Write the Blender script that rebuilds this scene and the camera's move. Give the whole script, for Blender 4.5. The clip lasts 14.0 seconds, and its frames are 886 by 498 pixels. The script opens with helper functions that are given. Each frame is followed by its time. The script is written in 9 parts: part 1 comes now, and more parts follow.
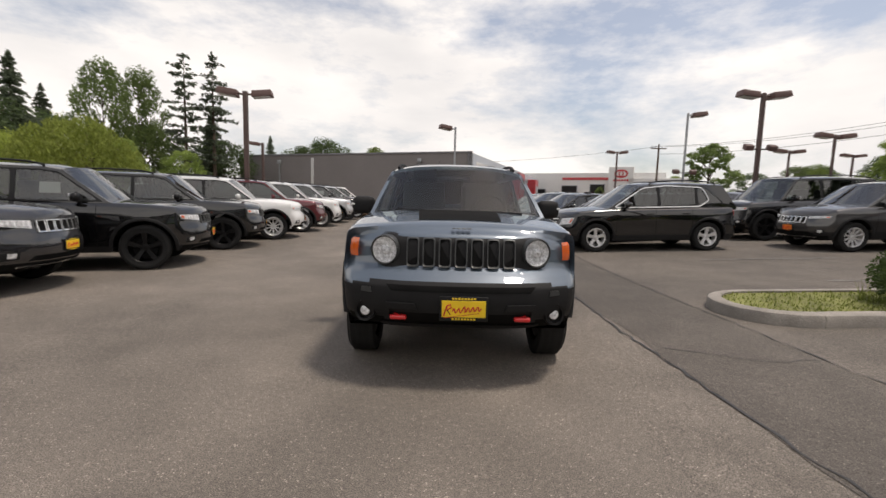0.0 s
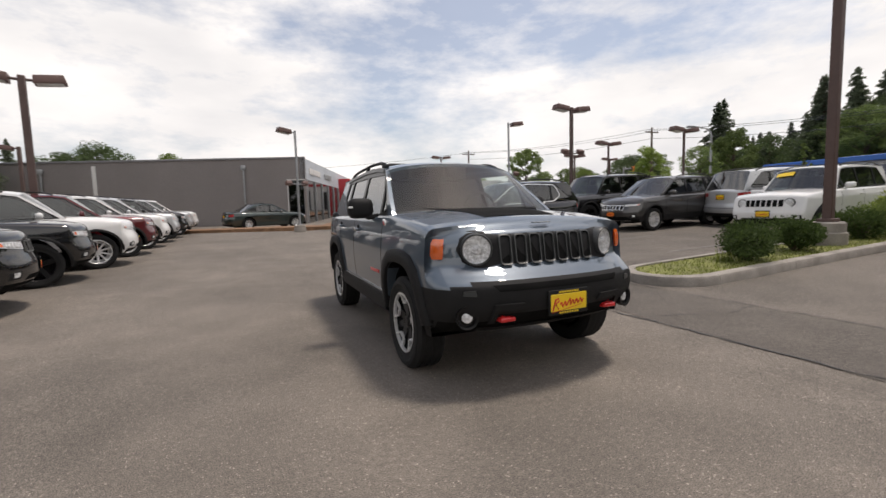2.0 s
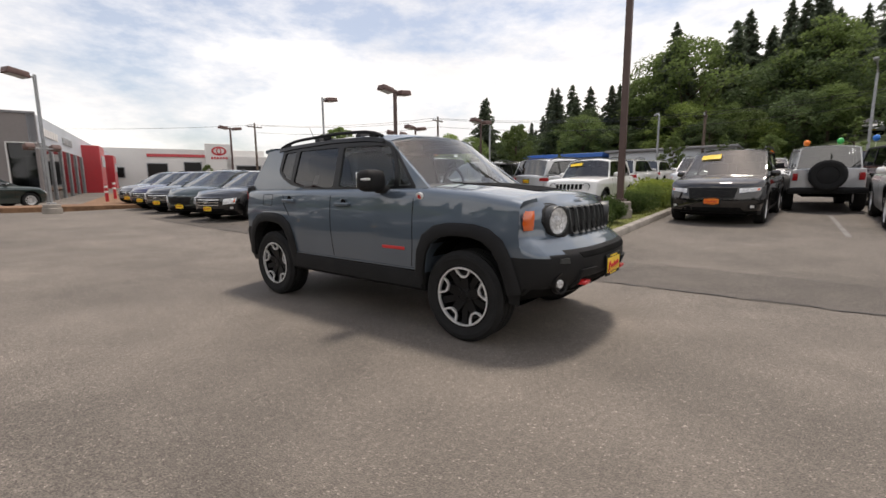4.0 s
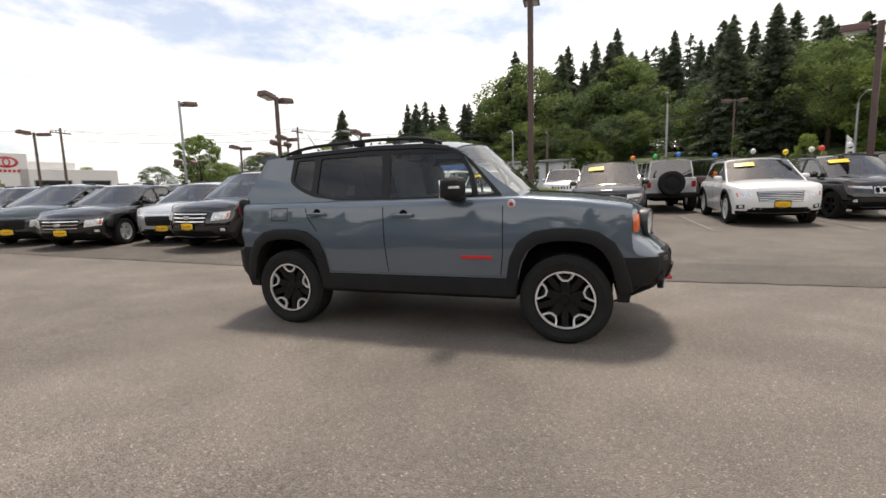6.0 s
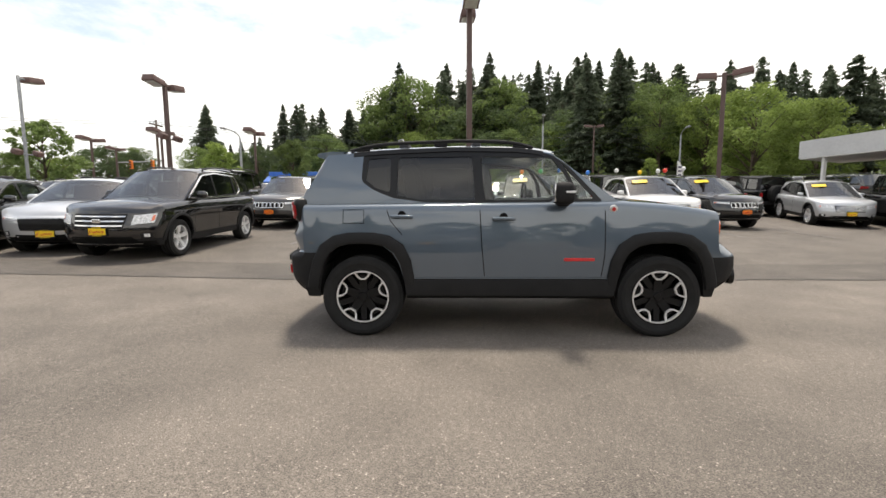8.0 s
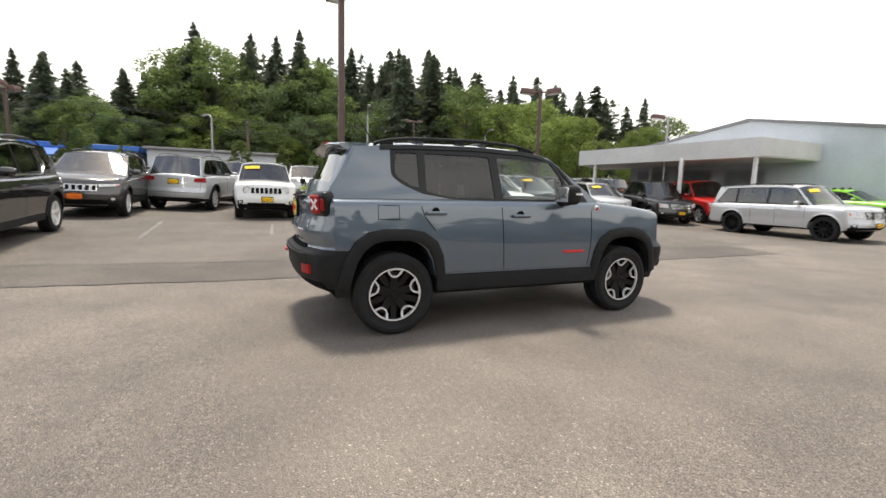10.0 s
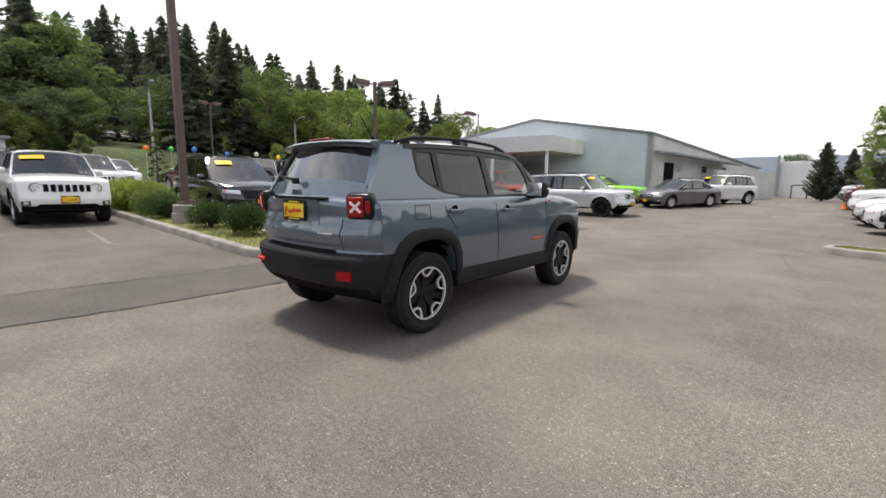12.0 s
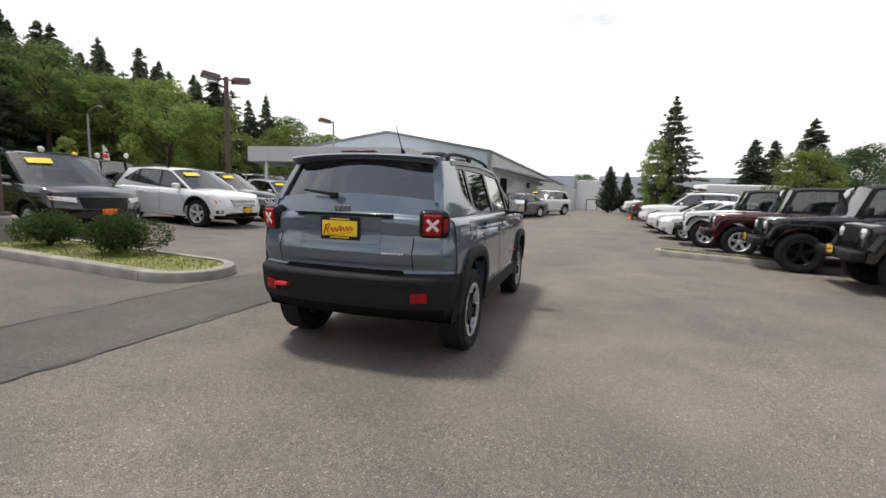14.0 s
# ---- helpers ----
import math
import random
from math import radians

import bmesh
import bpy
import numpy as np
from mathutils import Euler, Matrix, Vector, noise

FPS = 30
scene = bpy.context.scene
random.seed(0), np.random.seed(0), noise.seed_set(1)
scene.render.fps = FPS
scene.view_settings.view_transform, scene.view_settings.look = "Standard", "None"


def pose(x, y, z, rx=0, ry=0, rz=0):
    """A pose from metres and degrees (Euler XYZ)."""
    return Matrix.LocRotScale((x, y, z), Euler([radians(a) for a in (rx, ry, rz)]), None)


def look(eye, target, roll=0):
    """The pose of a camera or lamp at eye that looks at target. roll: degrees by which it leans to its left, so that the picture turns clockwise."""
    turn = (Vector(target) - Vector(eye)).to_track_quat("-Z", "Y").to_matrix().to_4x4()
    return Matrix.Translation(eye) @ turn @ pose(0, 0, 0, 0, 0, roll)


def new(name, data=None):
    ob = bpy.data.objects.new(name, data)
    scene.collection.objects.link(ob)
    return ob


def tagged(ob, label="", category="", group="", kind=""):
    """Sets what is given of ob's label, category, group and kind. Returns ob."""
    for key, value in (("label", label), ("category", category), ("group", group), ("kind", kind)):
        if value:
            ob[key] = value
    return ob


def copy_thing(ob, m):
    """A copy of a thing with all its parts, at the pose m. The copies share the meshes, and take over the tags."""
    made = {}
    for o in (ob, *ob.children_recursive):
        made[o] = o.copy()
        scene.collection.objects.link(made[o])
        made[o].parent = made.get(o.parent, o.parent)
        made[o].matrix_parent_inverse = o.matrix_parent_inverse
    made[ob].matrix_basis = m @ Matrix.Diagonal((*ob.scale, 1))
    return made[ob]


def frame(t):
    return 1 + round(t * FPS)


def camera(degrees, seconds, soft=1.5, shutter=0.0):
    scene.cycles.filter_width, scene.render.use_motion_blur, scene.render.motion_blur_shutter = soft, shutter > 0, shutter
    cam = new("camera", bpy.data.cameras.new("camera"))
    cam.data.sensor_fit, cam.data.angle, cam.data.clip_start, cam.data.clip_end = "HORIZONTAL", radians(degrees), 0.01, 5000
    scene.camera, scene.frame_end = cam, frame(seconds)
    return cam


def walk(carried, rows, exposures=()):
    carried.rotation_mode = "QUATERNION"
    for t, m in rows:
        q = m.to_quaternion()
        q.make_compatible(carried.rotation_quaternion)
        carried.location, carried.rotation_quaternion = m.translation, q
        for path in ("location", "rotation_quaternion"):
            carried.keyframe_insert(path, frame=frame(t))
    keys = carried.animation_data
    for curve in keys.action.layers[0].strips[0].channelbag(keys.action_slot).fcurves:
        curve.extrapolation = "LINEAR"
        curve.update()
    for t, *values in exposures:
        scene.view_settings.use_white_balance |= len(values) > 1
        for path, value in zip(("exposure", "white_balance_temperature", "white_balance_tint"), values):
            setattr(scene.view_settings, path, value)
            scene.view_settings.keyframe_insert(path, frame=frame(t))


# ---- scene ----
cam = camera(91.0, 14.0, soft=1.5, shutter=0.32)
PATH = [
    (0, (-0.146, -5.033, 1.291), (-0.136, -3.044, 1.079), 1.5),
    (0.5, (-0.548, -4.957, 1.266), (-0.339, -2.98, 1.051), 3.2),
    (1, (-0.993, -4.77, 1.266), (-0.607, -2.822, 1.036), 1.6),
    (1.5, (-1.447, -4.668, 1.244), (-0.847, -2.767, 1.088), 0.1),
    (2, (-1.926, -4.439, 1.219), (-1.115, -2.62, 1.036), -1.6),
    (2.5, (-2.358, -4.197, 1.235), (-1.33, -2.492, 1.041), 0.4),
    (2.7, (-2.545, -4.127, 1.219), (-1.405, -2.498, 1.0), -0.5),
    (4.8, (-3.888, -2.518, 1.177), (-2.228, -1.427, 0.943), 2.0),
    (5, (-3.956, -2.395, 1.168), (-2.276, -1.331, 0.954), 2.2),
    (5.5, (-4.22, -1.978, 1.188), (-2.385, -1.22, 0.948), -1.2),
    (6, (-4.329, -1.456, 1.192), (-2.448, -0.821, 0.95), -1.6),
    (6.5, (-4.507, -0.963, 1.178), (-2.558, -0.549, 0.999), -1.6),
    (7, (-4.578, -0.417, 1.152), (-2.605, -0.122, 1.009), -0.4),
    (7.2, (-4.571, -0.206, 1.182), (-2.594, 0.038, 0.995), -0.6),
    (9.3, (-4.693, 1.666, 1.17), (-2.759, 1.216, 0.925), 0.6),
    (9.5, (-4.562, 1.925, 1.205), (-2.672, 1.347, 0.9), 0.7),
    (10, (-4.371, 2.39, 1.232), (-2.555, 1.591, 0.976), 1.7),
    (10.5, (-4.191, 2.861, 1.246), (-2.487, 1.847, 0.991), 1.5),
    (11, (-3.905, 3.274, 1.27), (-2.298, 2.12, 0.979), 2.5),
    (11.5, (-3.69, 3.682, 1.275), (-2.24, 2.339, 0.971), 1.8),
    (12, (-3.355, 3.995, 1.275), (-2.069, 2.491, 0.988), 0.6),
    (12.5, (-2.992, 4.259, 1.292), (-1.86, 2.625, 1.07), 1.9),
    (13, (-2.636, 4.543, 1.315), (-1.703, 2.791, 1.066), 1.7),
    (13.5, (-2.192, 4.71, 1.324), (-1.394, 2.892, 1.088), 0.4),
    (14, (-1.772, 4.896, 1.307), (-1.153, 3.008, 1.076), 1.7),
]
walk(cam, [(t, look(eye, target, roll)) for t, eye, target, roll in PATH],
     exposures=[(0, 0.1, 7000, 13), (2.5, 0.14, 6850, 13), (5.5, 0.5, 7000, 12), (7, 0.6, 7000, 10), (9.5, 0.94, 6950, 9), (11, 0.86, 6800, 9), (12.5, 0.58, 6600, 9), (14, 0.44, 6600, 9)])


# ---------------------------------------------------------------- world and sun
SUN_EL, SUN_AZ = 71.5, 2.0          # degrees; azimuth from +x towards +y
wd = bpy.data.worlds.new("sky")
scene.world = wd
wd.use_nodes = True
nt = wd.node_tree
nt.nodes.clear()
w_out = nt.nodes.new("ShaderNodeOutputWorld")
w_bg = nt.nodes.new("ShaderNodeBackground")
w_sky = nt.nodes.new("ShaderNodeTexSky")
w_sky.sky_type = 'NISHITA'
w_sky.sun_disc = False
w_sky.sun_elevation = radians(SUN_EL)
w_sky.sun_rotation = radians(90 - SUN_AZ)
w_sky.dust_density = 2.0
w_tc = nt.nodes.new("ShaderNodeTexCoord")
w_map = nt.nodes.new("ShaderNodeMapping")
w_map.inputs["Scale"].default_value = (1.0, 1.0, 2.6)
w_map.inputs["Location"].default_value = (0.35, 0.1, 0.0)
w_n = nt.nodes.new("ShaderNodeTexNoise")
w_n.inputs["Scale"].default_value = 2.1
w_n.inputs["Detail"].default_value = 9.0
w_n.inputs["Roughness"].default_value = 0.62
w_r = nt.nodes.new("ShaderNodeValToRGB")
w_r.color_ramp.elements[0].position = 0.30
w_r.color_ramp.elements[0].color = (0.22, 0.22, 0.22, 1)
w_r.color_ramp.elements[1].position = 0.47
w_n2 = nt.nodes.new("ShaderNodeTexNoise")
w_n2.inputs["Scale"].default_value = 2.6
w_n2.inputs["Detail"].default_value = 6.0
w_r2 = nt.nodes.new("ShaderNodeValToRGB")
w_r2.color_ramp.elements[0].position = 0.3
w_r2.color_ramp.elements[0].color = (6.0, 6.15, 6.4, 1)
w_r2.color_ramp.elements[1].position = 0.62
w_r2.color_ramp.elements[1].color = (8.1, 8.1, 8.1, 1)
w_mix = nt.nodes.new("ShaderNodeMix")
w_mix.data_type = 'RGBA'
nt.links.new(w_tc.outputs["Generated"], w_map.inputs["Vector"])
nt.links.new(w_map.outputs["Vector"], w_n.inputs["Vector"])
nt.links.new(w_map.outputs["Vector"], w_n2.inputs["Vector"])
# cover thickens towards the horizon and thins to the north
w_sep = nt.nodes.new("ShaderNodeSeparateXYZ")
w_thin = nt.nodes.new("ShaderNodeMapRange")
w_thin.inputs["From Min"].default_value, w_thin.inputs["From Max"].default_value = 0.2, 0.85
w_thin.inputs["To Min"].default_value, w_thin.inputs["To Max"].default_value = 0.035, -0.24
w_add = nt.nodes.new("ShaderNodeMath")
nt.links.new(w_tc.outputs["Generated"], w_sep.inputs["Vector"])
nt.links.new(w_sep.outputs["Z"], w_thin.inputs["Value"])
nt.links.new(w_n.outputs["Fac"], w_add.inputs[0])
nt.links.new(w_thin.outputs["Result"], w_add.inputs[1])
w_dir = nt.nodes.new("ShaderNodeMath")
w_dir.operation = 'MULTIPLY_ADD'
w_dir.inputs[1].default_value = -0.085
nt.links.new(w_sep.outputs["Y"], w_dir.inputs[0])
nt.links.new(w_add.outputs[0], w_dir.inputs[2])
nt.links.new(w_dir.outputs[0], w_r.inputs["Fac"])
nt.links.new(w_n2.outputs["Fac"], w_r2.inputs["Fac"])
nt.links.new(w_r.outputs["Color"], w_mix.inputs["Factor"])
nt.links.new(w_sky.outputs["Color"], w_mix.inputs[6])
nt.links.new(w_r2.outputs["Color"], w_mix.inputs[7])
nt.links.new(w_mix.outputs[2], w_bg.inputs["Color"])
w_bg.inputs["Strength"].default_value = 0.122
nt.links.new(w_bg.outputs["Background"], w_out.inputs["Surface"])

sun_data = bpy.data.lights.new("sun", "SUN")
sun_data.energy = 2.2
sun_data.angle = radians(8.5)
sun_data.color = (1.0, 0.95, 0.88)
sun = new("sun", sun_data)
sd = Vector((math.cos(radians(SUN_EL)) * math.cos(radians(SUN_AZ)),
             math.cos(radians(SUN_EL)) * math.sin(radians(SUN_AZ)), math.sin(radians(SUN_EL))))
sun.matrix_world = look(sd * 60, (0, 0, 0))


# ---------------------------------------------------------------- terrain height
def lot(x, y):
    """Height of the ground: level round the parked subject, rising gently away from it, a hill to the east."""
    z = 0.034 * max(0.0, min(x, 60) - 1.0) - 0.004 * max(0.0, min(-x, 14) - 2.5)
    z += 0.017 * max(0.0, min(y, 60) - 2.5)
    z += 0.002 * max(0.0, min(-y, 14) - 4.0) + 0.030 * max(0.0, min(-y, 26) - 14.0) + 0.009 * max(0.0, min(-y, 60) - 26.0)
    # shallow drain before the canopy
    z -= 0.34 * math.exp(-((x - 9.0) / 7.0) ** 2 - ((y + 16.0) / 4.5) ** 2)
    t = max(0.0, min(1.0, (x - 46) / 110.0))
    k = max(0.0, min(1.0, (62 - y) / 40.0))
    z += (15.0 * t * t * (3 - 2 * t) + 0.8 * max(0.0, min(1.0, (x - 40) / 12))) * k
    # grassy bank below the hillside cars
    u, v, w = (max(0.0, min(1.0, q)) for q in ((x - 37.5) / 5.5, (-1.5 - y) / 4.0, (y + 34) / 6.0))
    return z + 2.5 * u * u * (3 - 2 * u) * v * w


# ---------------------------------------------------------------- materials
def mat(name, col, rough=0.5, metal=0.0, coat=0.0, vary=0.12, scale=6.0, bump=0.0, bscale=60.0, rnd=0.0, spec=0.5, fine=0.0, fscale=200.0):
    m = bpy.data.materials.new(name)
    m.use_nodes = True
    t = m.node_tree
    b = t.nodes["Principled BSDF"]
    b.inputs["Roughness"].default_value = rough
    b.inputs["Metallic"].default_value = metal
    b.inputs["Coat Weight"].default_value = coat
    b.inputs["Coat Roughness"].default_value = 0.02
    b.inputs["Specular IOR Level"].default_value = spec
    b.inputs["Coat IOR"].default_value = 1.75
    tc = t.nodes.new("ShaderNodeTexCoord")
    n = t.nodes.new("ShaderNodeTexNoise")
    n.inputs["Scale"].default_value = scale
    n.inputs["Detail"].default_value = 6
    t.links.new(tc.outputs["Object"], n.inputs["Vector"])
    r = t.nodes.new("ShaderNodeMapRange")
    r.inputs["From Min"].default_value, r.inputs["From Max"].default_value = 0.3, 0.7
    r.inputs["To Min"].default_value, r.inputs["To Max"].default_value = 1 - vary, 1 + vary
    t.links.new(n.outputs["Fac"], r.inputs["Value"])
    h = t.nodes.new("ShaderNodeHueSaturation")
    h.inputs["Color"].default_value = (*col, 1)
    last = r.outputs["Result"]
    if fine:
        n3 = t.nodes.new("ShaderNodeTexNoise")
        n3.inputs["Scale"].default_value = fscale
        n3.inputs["Detail"].default_value = 3
        t.links.new(tc.outputs["Object"], n3.inputs["Vector"])
        r3 = t.nodes.new("ShaderNodeMapRange")
        r3.inputs["From Min"].default_value, r3.inputs["From Max"].default_value = 0.3, 0.7
        r3.inputs["To Min"].default_value, r3.inputs["To Max"].default_value = 1 - fine, 1 + fine
        t.links.new(n3.outputs["Fac"], r3.inputs["Value"])
        mm = t.nodes.new("ShaderNodeMath")
        mm.operation = 'MULTIPLY'
        t.links.new(last, mm.inputs[0])
        t.links.new(r3.outputs["Result"], mm.inputs[1])
        last = mm.outputs[0]
    if rnd:
        oi = t.nodes.new("ShaderNodeObjectInfo")
        ro = t.nodes.new("ShaderNodeMapRange")
        ro.inputs["To Min"].default_value, ro.inputs["To Max"].default_value = 1 - rnd, 1 + rnd
        t.links.new(oi.outputs["Random"], ro.inputs["Value"])
        m2 = t.nodes.new("ShaderNodeMath")
        m2.operation = 'MULTIPLY'
        t.links.new(last, m2.inputs[0])
        t.links.new(ro.outputs["Result"], m2.inputs[1])
        last = m2.outputs[0]
    t.links.new(last, h.inputs["Value"])
    t.links.new(h.outputs["Color"], b.inputs["Base Color"])
    if bump:
        n2 = t.nodes.new("ShaderNodeTexNoise")
        n2.inputs["Scale"].default_value = bscale
        n2.inputs["Detail"].default_value = 4
        t.links.new(tc.outputs["Object"], n2.inputs["Vector"])
        bp = t.nodes.new("ShaderNodeBump")
        bp.inputs["Strength"].default_value = bump
        bp.inputs["Distance"].default_value = 0.02
        t.links.new(n2.outputs["Fac"], bp.inputs["Height"])
        t.links.new(bp.outputs["Normal"], b.inputs["Normal"])
    return m


def paint(name, col, metal=0.35):
    return mat(name, col, rough=0.42, metal=metal, coat=1.0, vary=0.03, scale=3.0, fine=0.05, fscale=900, spec=0.08)


def glass(name, tint, gloss=0.02, face=0.05):
    m = bpy.data.materials.new(name)
    m.use_nodes = True
    t = m.node_tree
    t.nodes.remove(t.nodes["Principled BSDF"])
    tr = t.nodes.new("ShaderNodeBsdfTransparent")
    tr.inputs["Color"].default_value = (*tint, 1)
    gl = t.nodes.new("ShaderNodeBsdfGlossy")
    gl.inputs["Roughness"].default_value = gloss
    gl.inputs["Color"].default_value = (1, 1, 1, 1)
    lw = t.nodes.new("ShaderNodeLayerWeight")
    lw.inputs["Blend"].default_value = 0.5
    pw = t.nodes.new("ShaderNodeMath")
    pw.operation = 'POWER'
    pw.inputs[1].default_value = 4.0
    t.links.new(lw.outputs["Facing"], pw.inputs[0])
    fr = t.nodes.new("ShaderNodeMapRange")
    fr.inputs["To Min"].default_value, fr.inputs["To Max"].default_value = face, 0.95
    t.links.new(pw.outputs[0], fr.inputs["Value"])
    mx = t.nodes.new("ShaderNodeMixShader")
    t.links.new(fr.outputs["Result"], mx.inputs["Fac"])
    t.links.new(tr.outputs["BSDF"], mx.inputs[1])
    t.links.new(gl.outputs["BSDF"], mx.inputs[2])
    t.links.new(mx.outputs["Shader"], t.nodes["Material Output"].inputs["Surface"])
    return m


def asphalt(name, base, dark):
    m = bpy.data.materials.new(name)
    m.use_nodes = True
    t = m.node_tree
    b = t.nodes["Principled BSDF"]
    b.inputs["Roughness"].default_value = 0.82
    b.inputs["Specular IOR Level"].default_value = 0.35
    tc = t.nodes.new("ShaderNodeTexCoord")

    def nz(scale, detail, lo, hi, a, c, rough=0.5):
        n = t.nodes.new("ShaderNodeTexNoise")
        n.inputs["Scale"].default_value, n.inputs["Detail"].default_value = scale, detail
        n.inputs["Roughness"].default_value = rough
        t.links.new(tc.outputs["Object"], n.inputs["Vector"])
        r = t.nodes.new("ShaderNodeMapRange")
        r.inputs["From Min"].default_value, r.inputs["From Max"].default_value = lo, hi
        r.inputs["To Min"].default_value, r.inputs["To Max"].default_value = a, c
        t.links.new(n.outputs["Fac"], r.inputs["Value"])
        return n, r.outputs["Result"]

    def mul(a, c):
        k = t.nodes.new("ShaderNodeMath")
        k.operation = 'MULTIPLY'
        t.links.new(a, k.inputs[0])
        t.links.new(c, k.inputs[1])
        return k.outputs[0]

    _, big = nz(0.22, 5, 0.3, 0.7, 0.84, 1.14)
    _, mid = nz(1.7, 6, 0.3, 0.7, 0.88, 1.12)
    _, sm = nz(30, 4, 0.3, 0.7, 0.84, 1.16)
    gn, gr = nz(150, 2, 0.35, 0.65, 0.52, 1.48)
    v = t.nodes.new("ShaderNodeTexVoronoi")
    v.inputs["Scale"].default_value = 130
    t.links.new(tc.outputs["Object"], v.inputs["Vector"])
    sp = t.nodes.new("ShaderNodeSeparateColor")
    t.links.new(v.outputs["Color"], sp.inputs["Color"])
    pk = t.nodes.new("ShaderNodeMapRange")
    pk.inputs["From Min"].default_value, pk.inputs["From Max"].default_value = 0.955, 0.985
    pk.inputs["To Min"].default_value, pk.inputs["To Max"].default_value = 1.0, 2.0
    t.links.new(sp.outputs["Red"], pk.inputs["Value"])
    val = mul(mul(mul(big, mid), mul(sm, gr)), pk.outputs["Result"])
    # oil drips
    _, oil = nz(0.8, 3, 0.74, 0.86, 1.0, 0.8)
    val = mul(val, oil)
    mx = t.nodes.new("ShaderNodeMix")
    mx.data_type = 'RGBA'
    mx.inputs[6].default_value, mx.inputs[7].default_value = (*dark, 1), (*base, 1)
    _, tone = nz(0.5, 4, 0.35, 0.6, 0, 1)
    t.links.new(tone, mx.inputs["Factor"])
    h = t.nodes.new("ShaderNodeHueSaturation")
    t.links.new(mx.outputs[2], h.inputs["Color"])
    t.links.new(val, h.inputs["Value"])
    t.links.new(h.outputs["Color"], b.inputs["Base Color"])
    bp = t.nodes.new("ShaderNodeBump")
    bp.inputs["Strength"].default_value = 0.85
    bp.inputs["Distance"].default_value = 0.006
    t.links.new(gn.outputs["Fac"], bp.inputs["Height"])
    t.links.new(bp.outputs["Normal"], b.inputs["Normal"])
    return m


def leaf_mat(name, col, vary=0.24):
    m = bpy.data.materials.new(name)
    m.use_nodes = True
    t = m.node_tree
    b = t.nodes["Principled BSDF"]
    b.inputs["Roughness"].default_value = 0.65
    b.inputs["Specular IOR Level"].default_value = 0.25
    g = t.nodes.new("ShaderNodeNewGeometry")
    oi = t.nodes.new("ShaderNodeObjectInfo")
    r = t.nodes.new("ShaderNodeMapRange")
    r.inputs["To Min"].default_value, r.inputs["To Max"].default_value = 1 - vary, 1 + vary
    t.links.new(g.outputs["Random Per Island"], r.inputs["Value"])
    r2 = t.nodes.new("ShaderNodeMapRange")
    r2.inputs["To Min"].default_value, r2.inputs["To Max"].default_value = 0.75, 1.25
    t.links.new(oi.outputs["Random"], r2.inputs["Value"])
    k = t.nodes.new("ShaderNodeMath")
    k.operation = 'MULTIPLY'
    t.links.new(r.outputs["Result"], k.inputs[0])
    t.links.new(r2.outputs["Result"], k.inputs[1])
    h = t.nodes.new("ShaderNodeHueSaturation")
    h.inputs["Color"].default_value = (*col, 1)
    t.links.new(k.outputs[0], h.inputs["Value"])
    t.links.new(h.outputs["Color"], b.inputs["Base Color"])
    tl = t.nodes.new("ShaderNodeBsdfTranslucent")
    t.links.new(h.outputs["Color"], tl.inputs["Color"])
    mx = t.nodes.new("ShaderNodeMixShader")
    mx.inputs["Fac"].default_value = 0.5
    t.links.new(b.outputs["BSDF"], mx.inputs[1])
    t.links.new(tl.outputs["BSDF"], mx.inputs[2])
    t.links.new(mx.outputs["Shader"], t.nodes["Material Output"].inputs["Surface"])
    return m


M_ASPH = asphalt("asphalt", (0.172, 0.149, 0.126), (0.138, 0.120, 0.102))
M_PATCH = asphalt("asphalt_patch", (0.108, 0.094, 0.081), (0.088, 0.077, 0.067))
M_ASPH2 = asphalt("darker_asphalt", (0.138, 0.120, 0.102), (0.112, 0.098, 0.084))
M_HILL = mat("undergrowth", (0.055, 0.075, 0.025), 0.95, vary=0.5, scale=0.4, bump=0.8, bscale=3, fine=0.4, fscale=4)
M_TAR = mat("tar", (0.03, 0.029, 0.028), 0.6, vary=0.3, scale=8, bump=0.3)
M_LINE = mat("worn_paint", (0.175, 0.165, 0.152), 0.8, vary=0.4, scale=7, fine=0.3, fscale=60)
M_CONC = mat("concrete", (0.28, 0.255, 0.225), 0.9, vary=0.25, scale=3, bump=0.4, bscale=40, fine=0.15, fscale=80)
M_GRASS = mat("grass", (0.18, 0.185, 0.055), 0.9, vary=0.4, scale=2.5, bump=0.8, bscale=40, fine=0.3, fscale=50)
M_MULCH = mat("bark_mulch", (0.22, 0.125, 0.07), 0.95, vary=0.3, scale=3, bump=0.8, bscale=30, fine=0.3, fscale=30)
M_BLADE = leaf_mat("grass_blade", (0.175, 0.205, 0.05), 0.5)
M_HERO = paint("grey_blue_paint", (0.100, 0.128, 0.160), 0.35)
M_BLK = paint("black_paint", (0.004, 0.004, 0.0045), 0.0)
M_CHAR = paint("charcoal_paint", (0.020, 0.020, 0.022), 0.2)
M_GRAN = paint("granite_paint", (0.045, 0.043, 0.042), 0.3)
M_WHITE = paint("white_paint", (0.74, 0.74, 0.73), 0.0)
M_SILV = paint("silver_paint", (0.54, 0.55, 0.56), 0.5)
M_GREY = paint("grey_paint", (0.115, 0.115, 0.125), 0.3)
M_MAROON = paint("maroon_paint", (0.10, 0.010, 0.014), 0.3)
M_RED = paint("red_paint", (0.50, 0.018, 0.015), 0.1)
M_GREEN = paint("lime_paint", (0.25, 0.62, 0.02), 0.1)
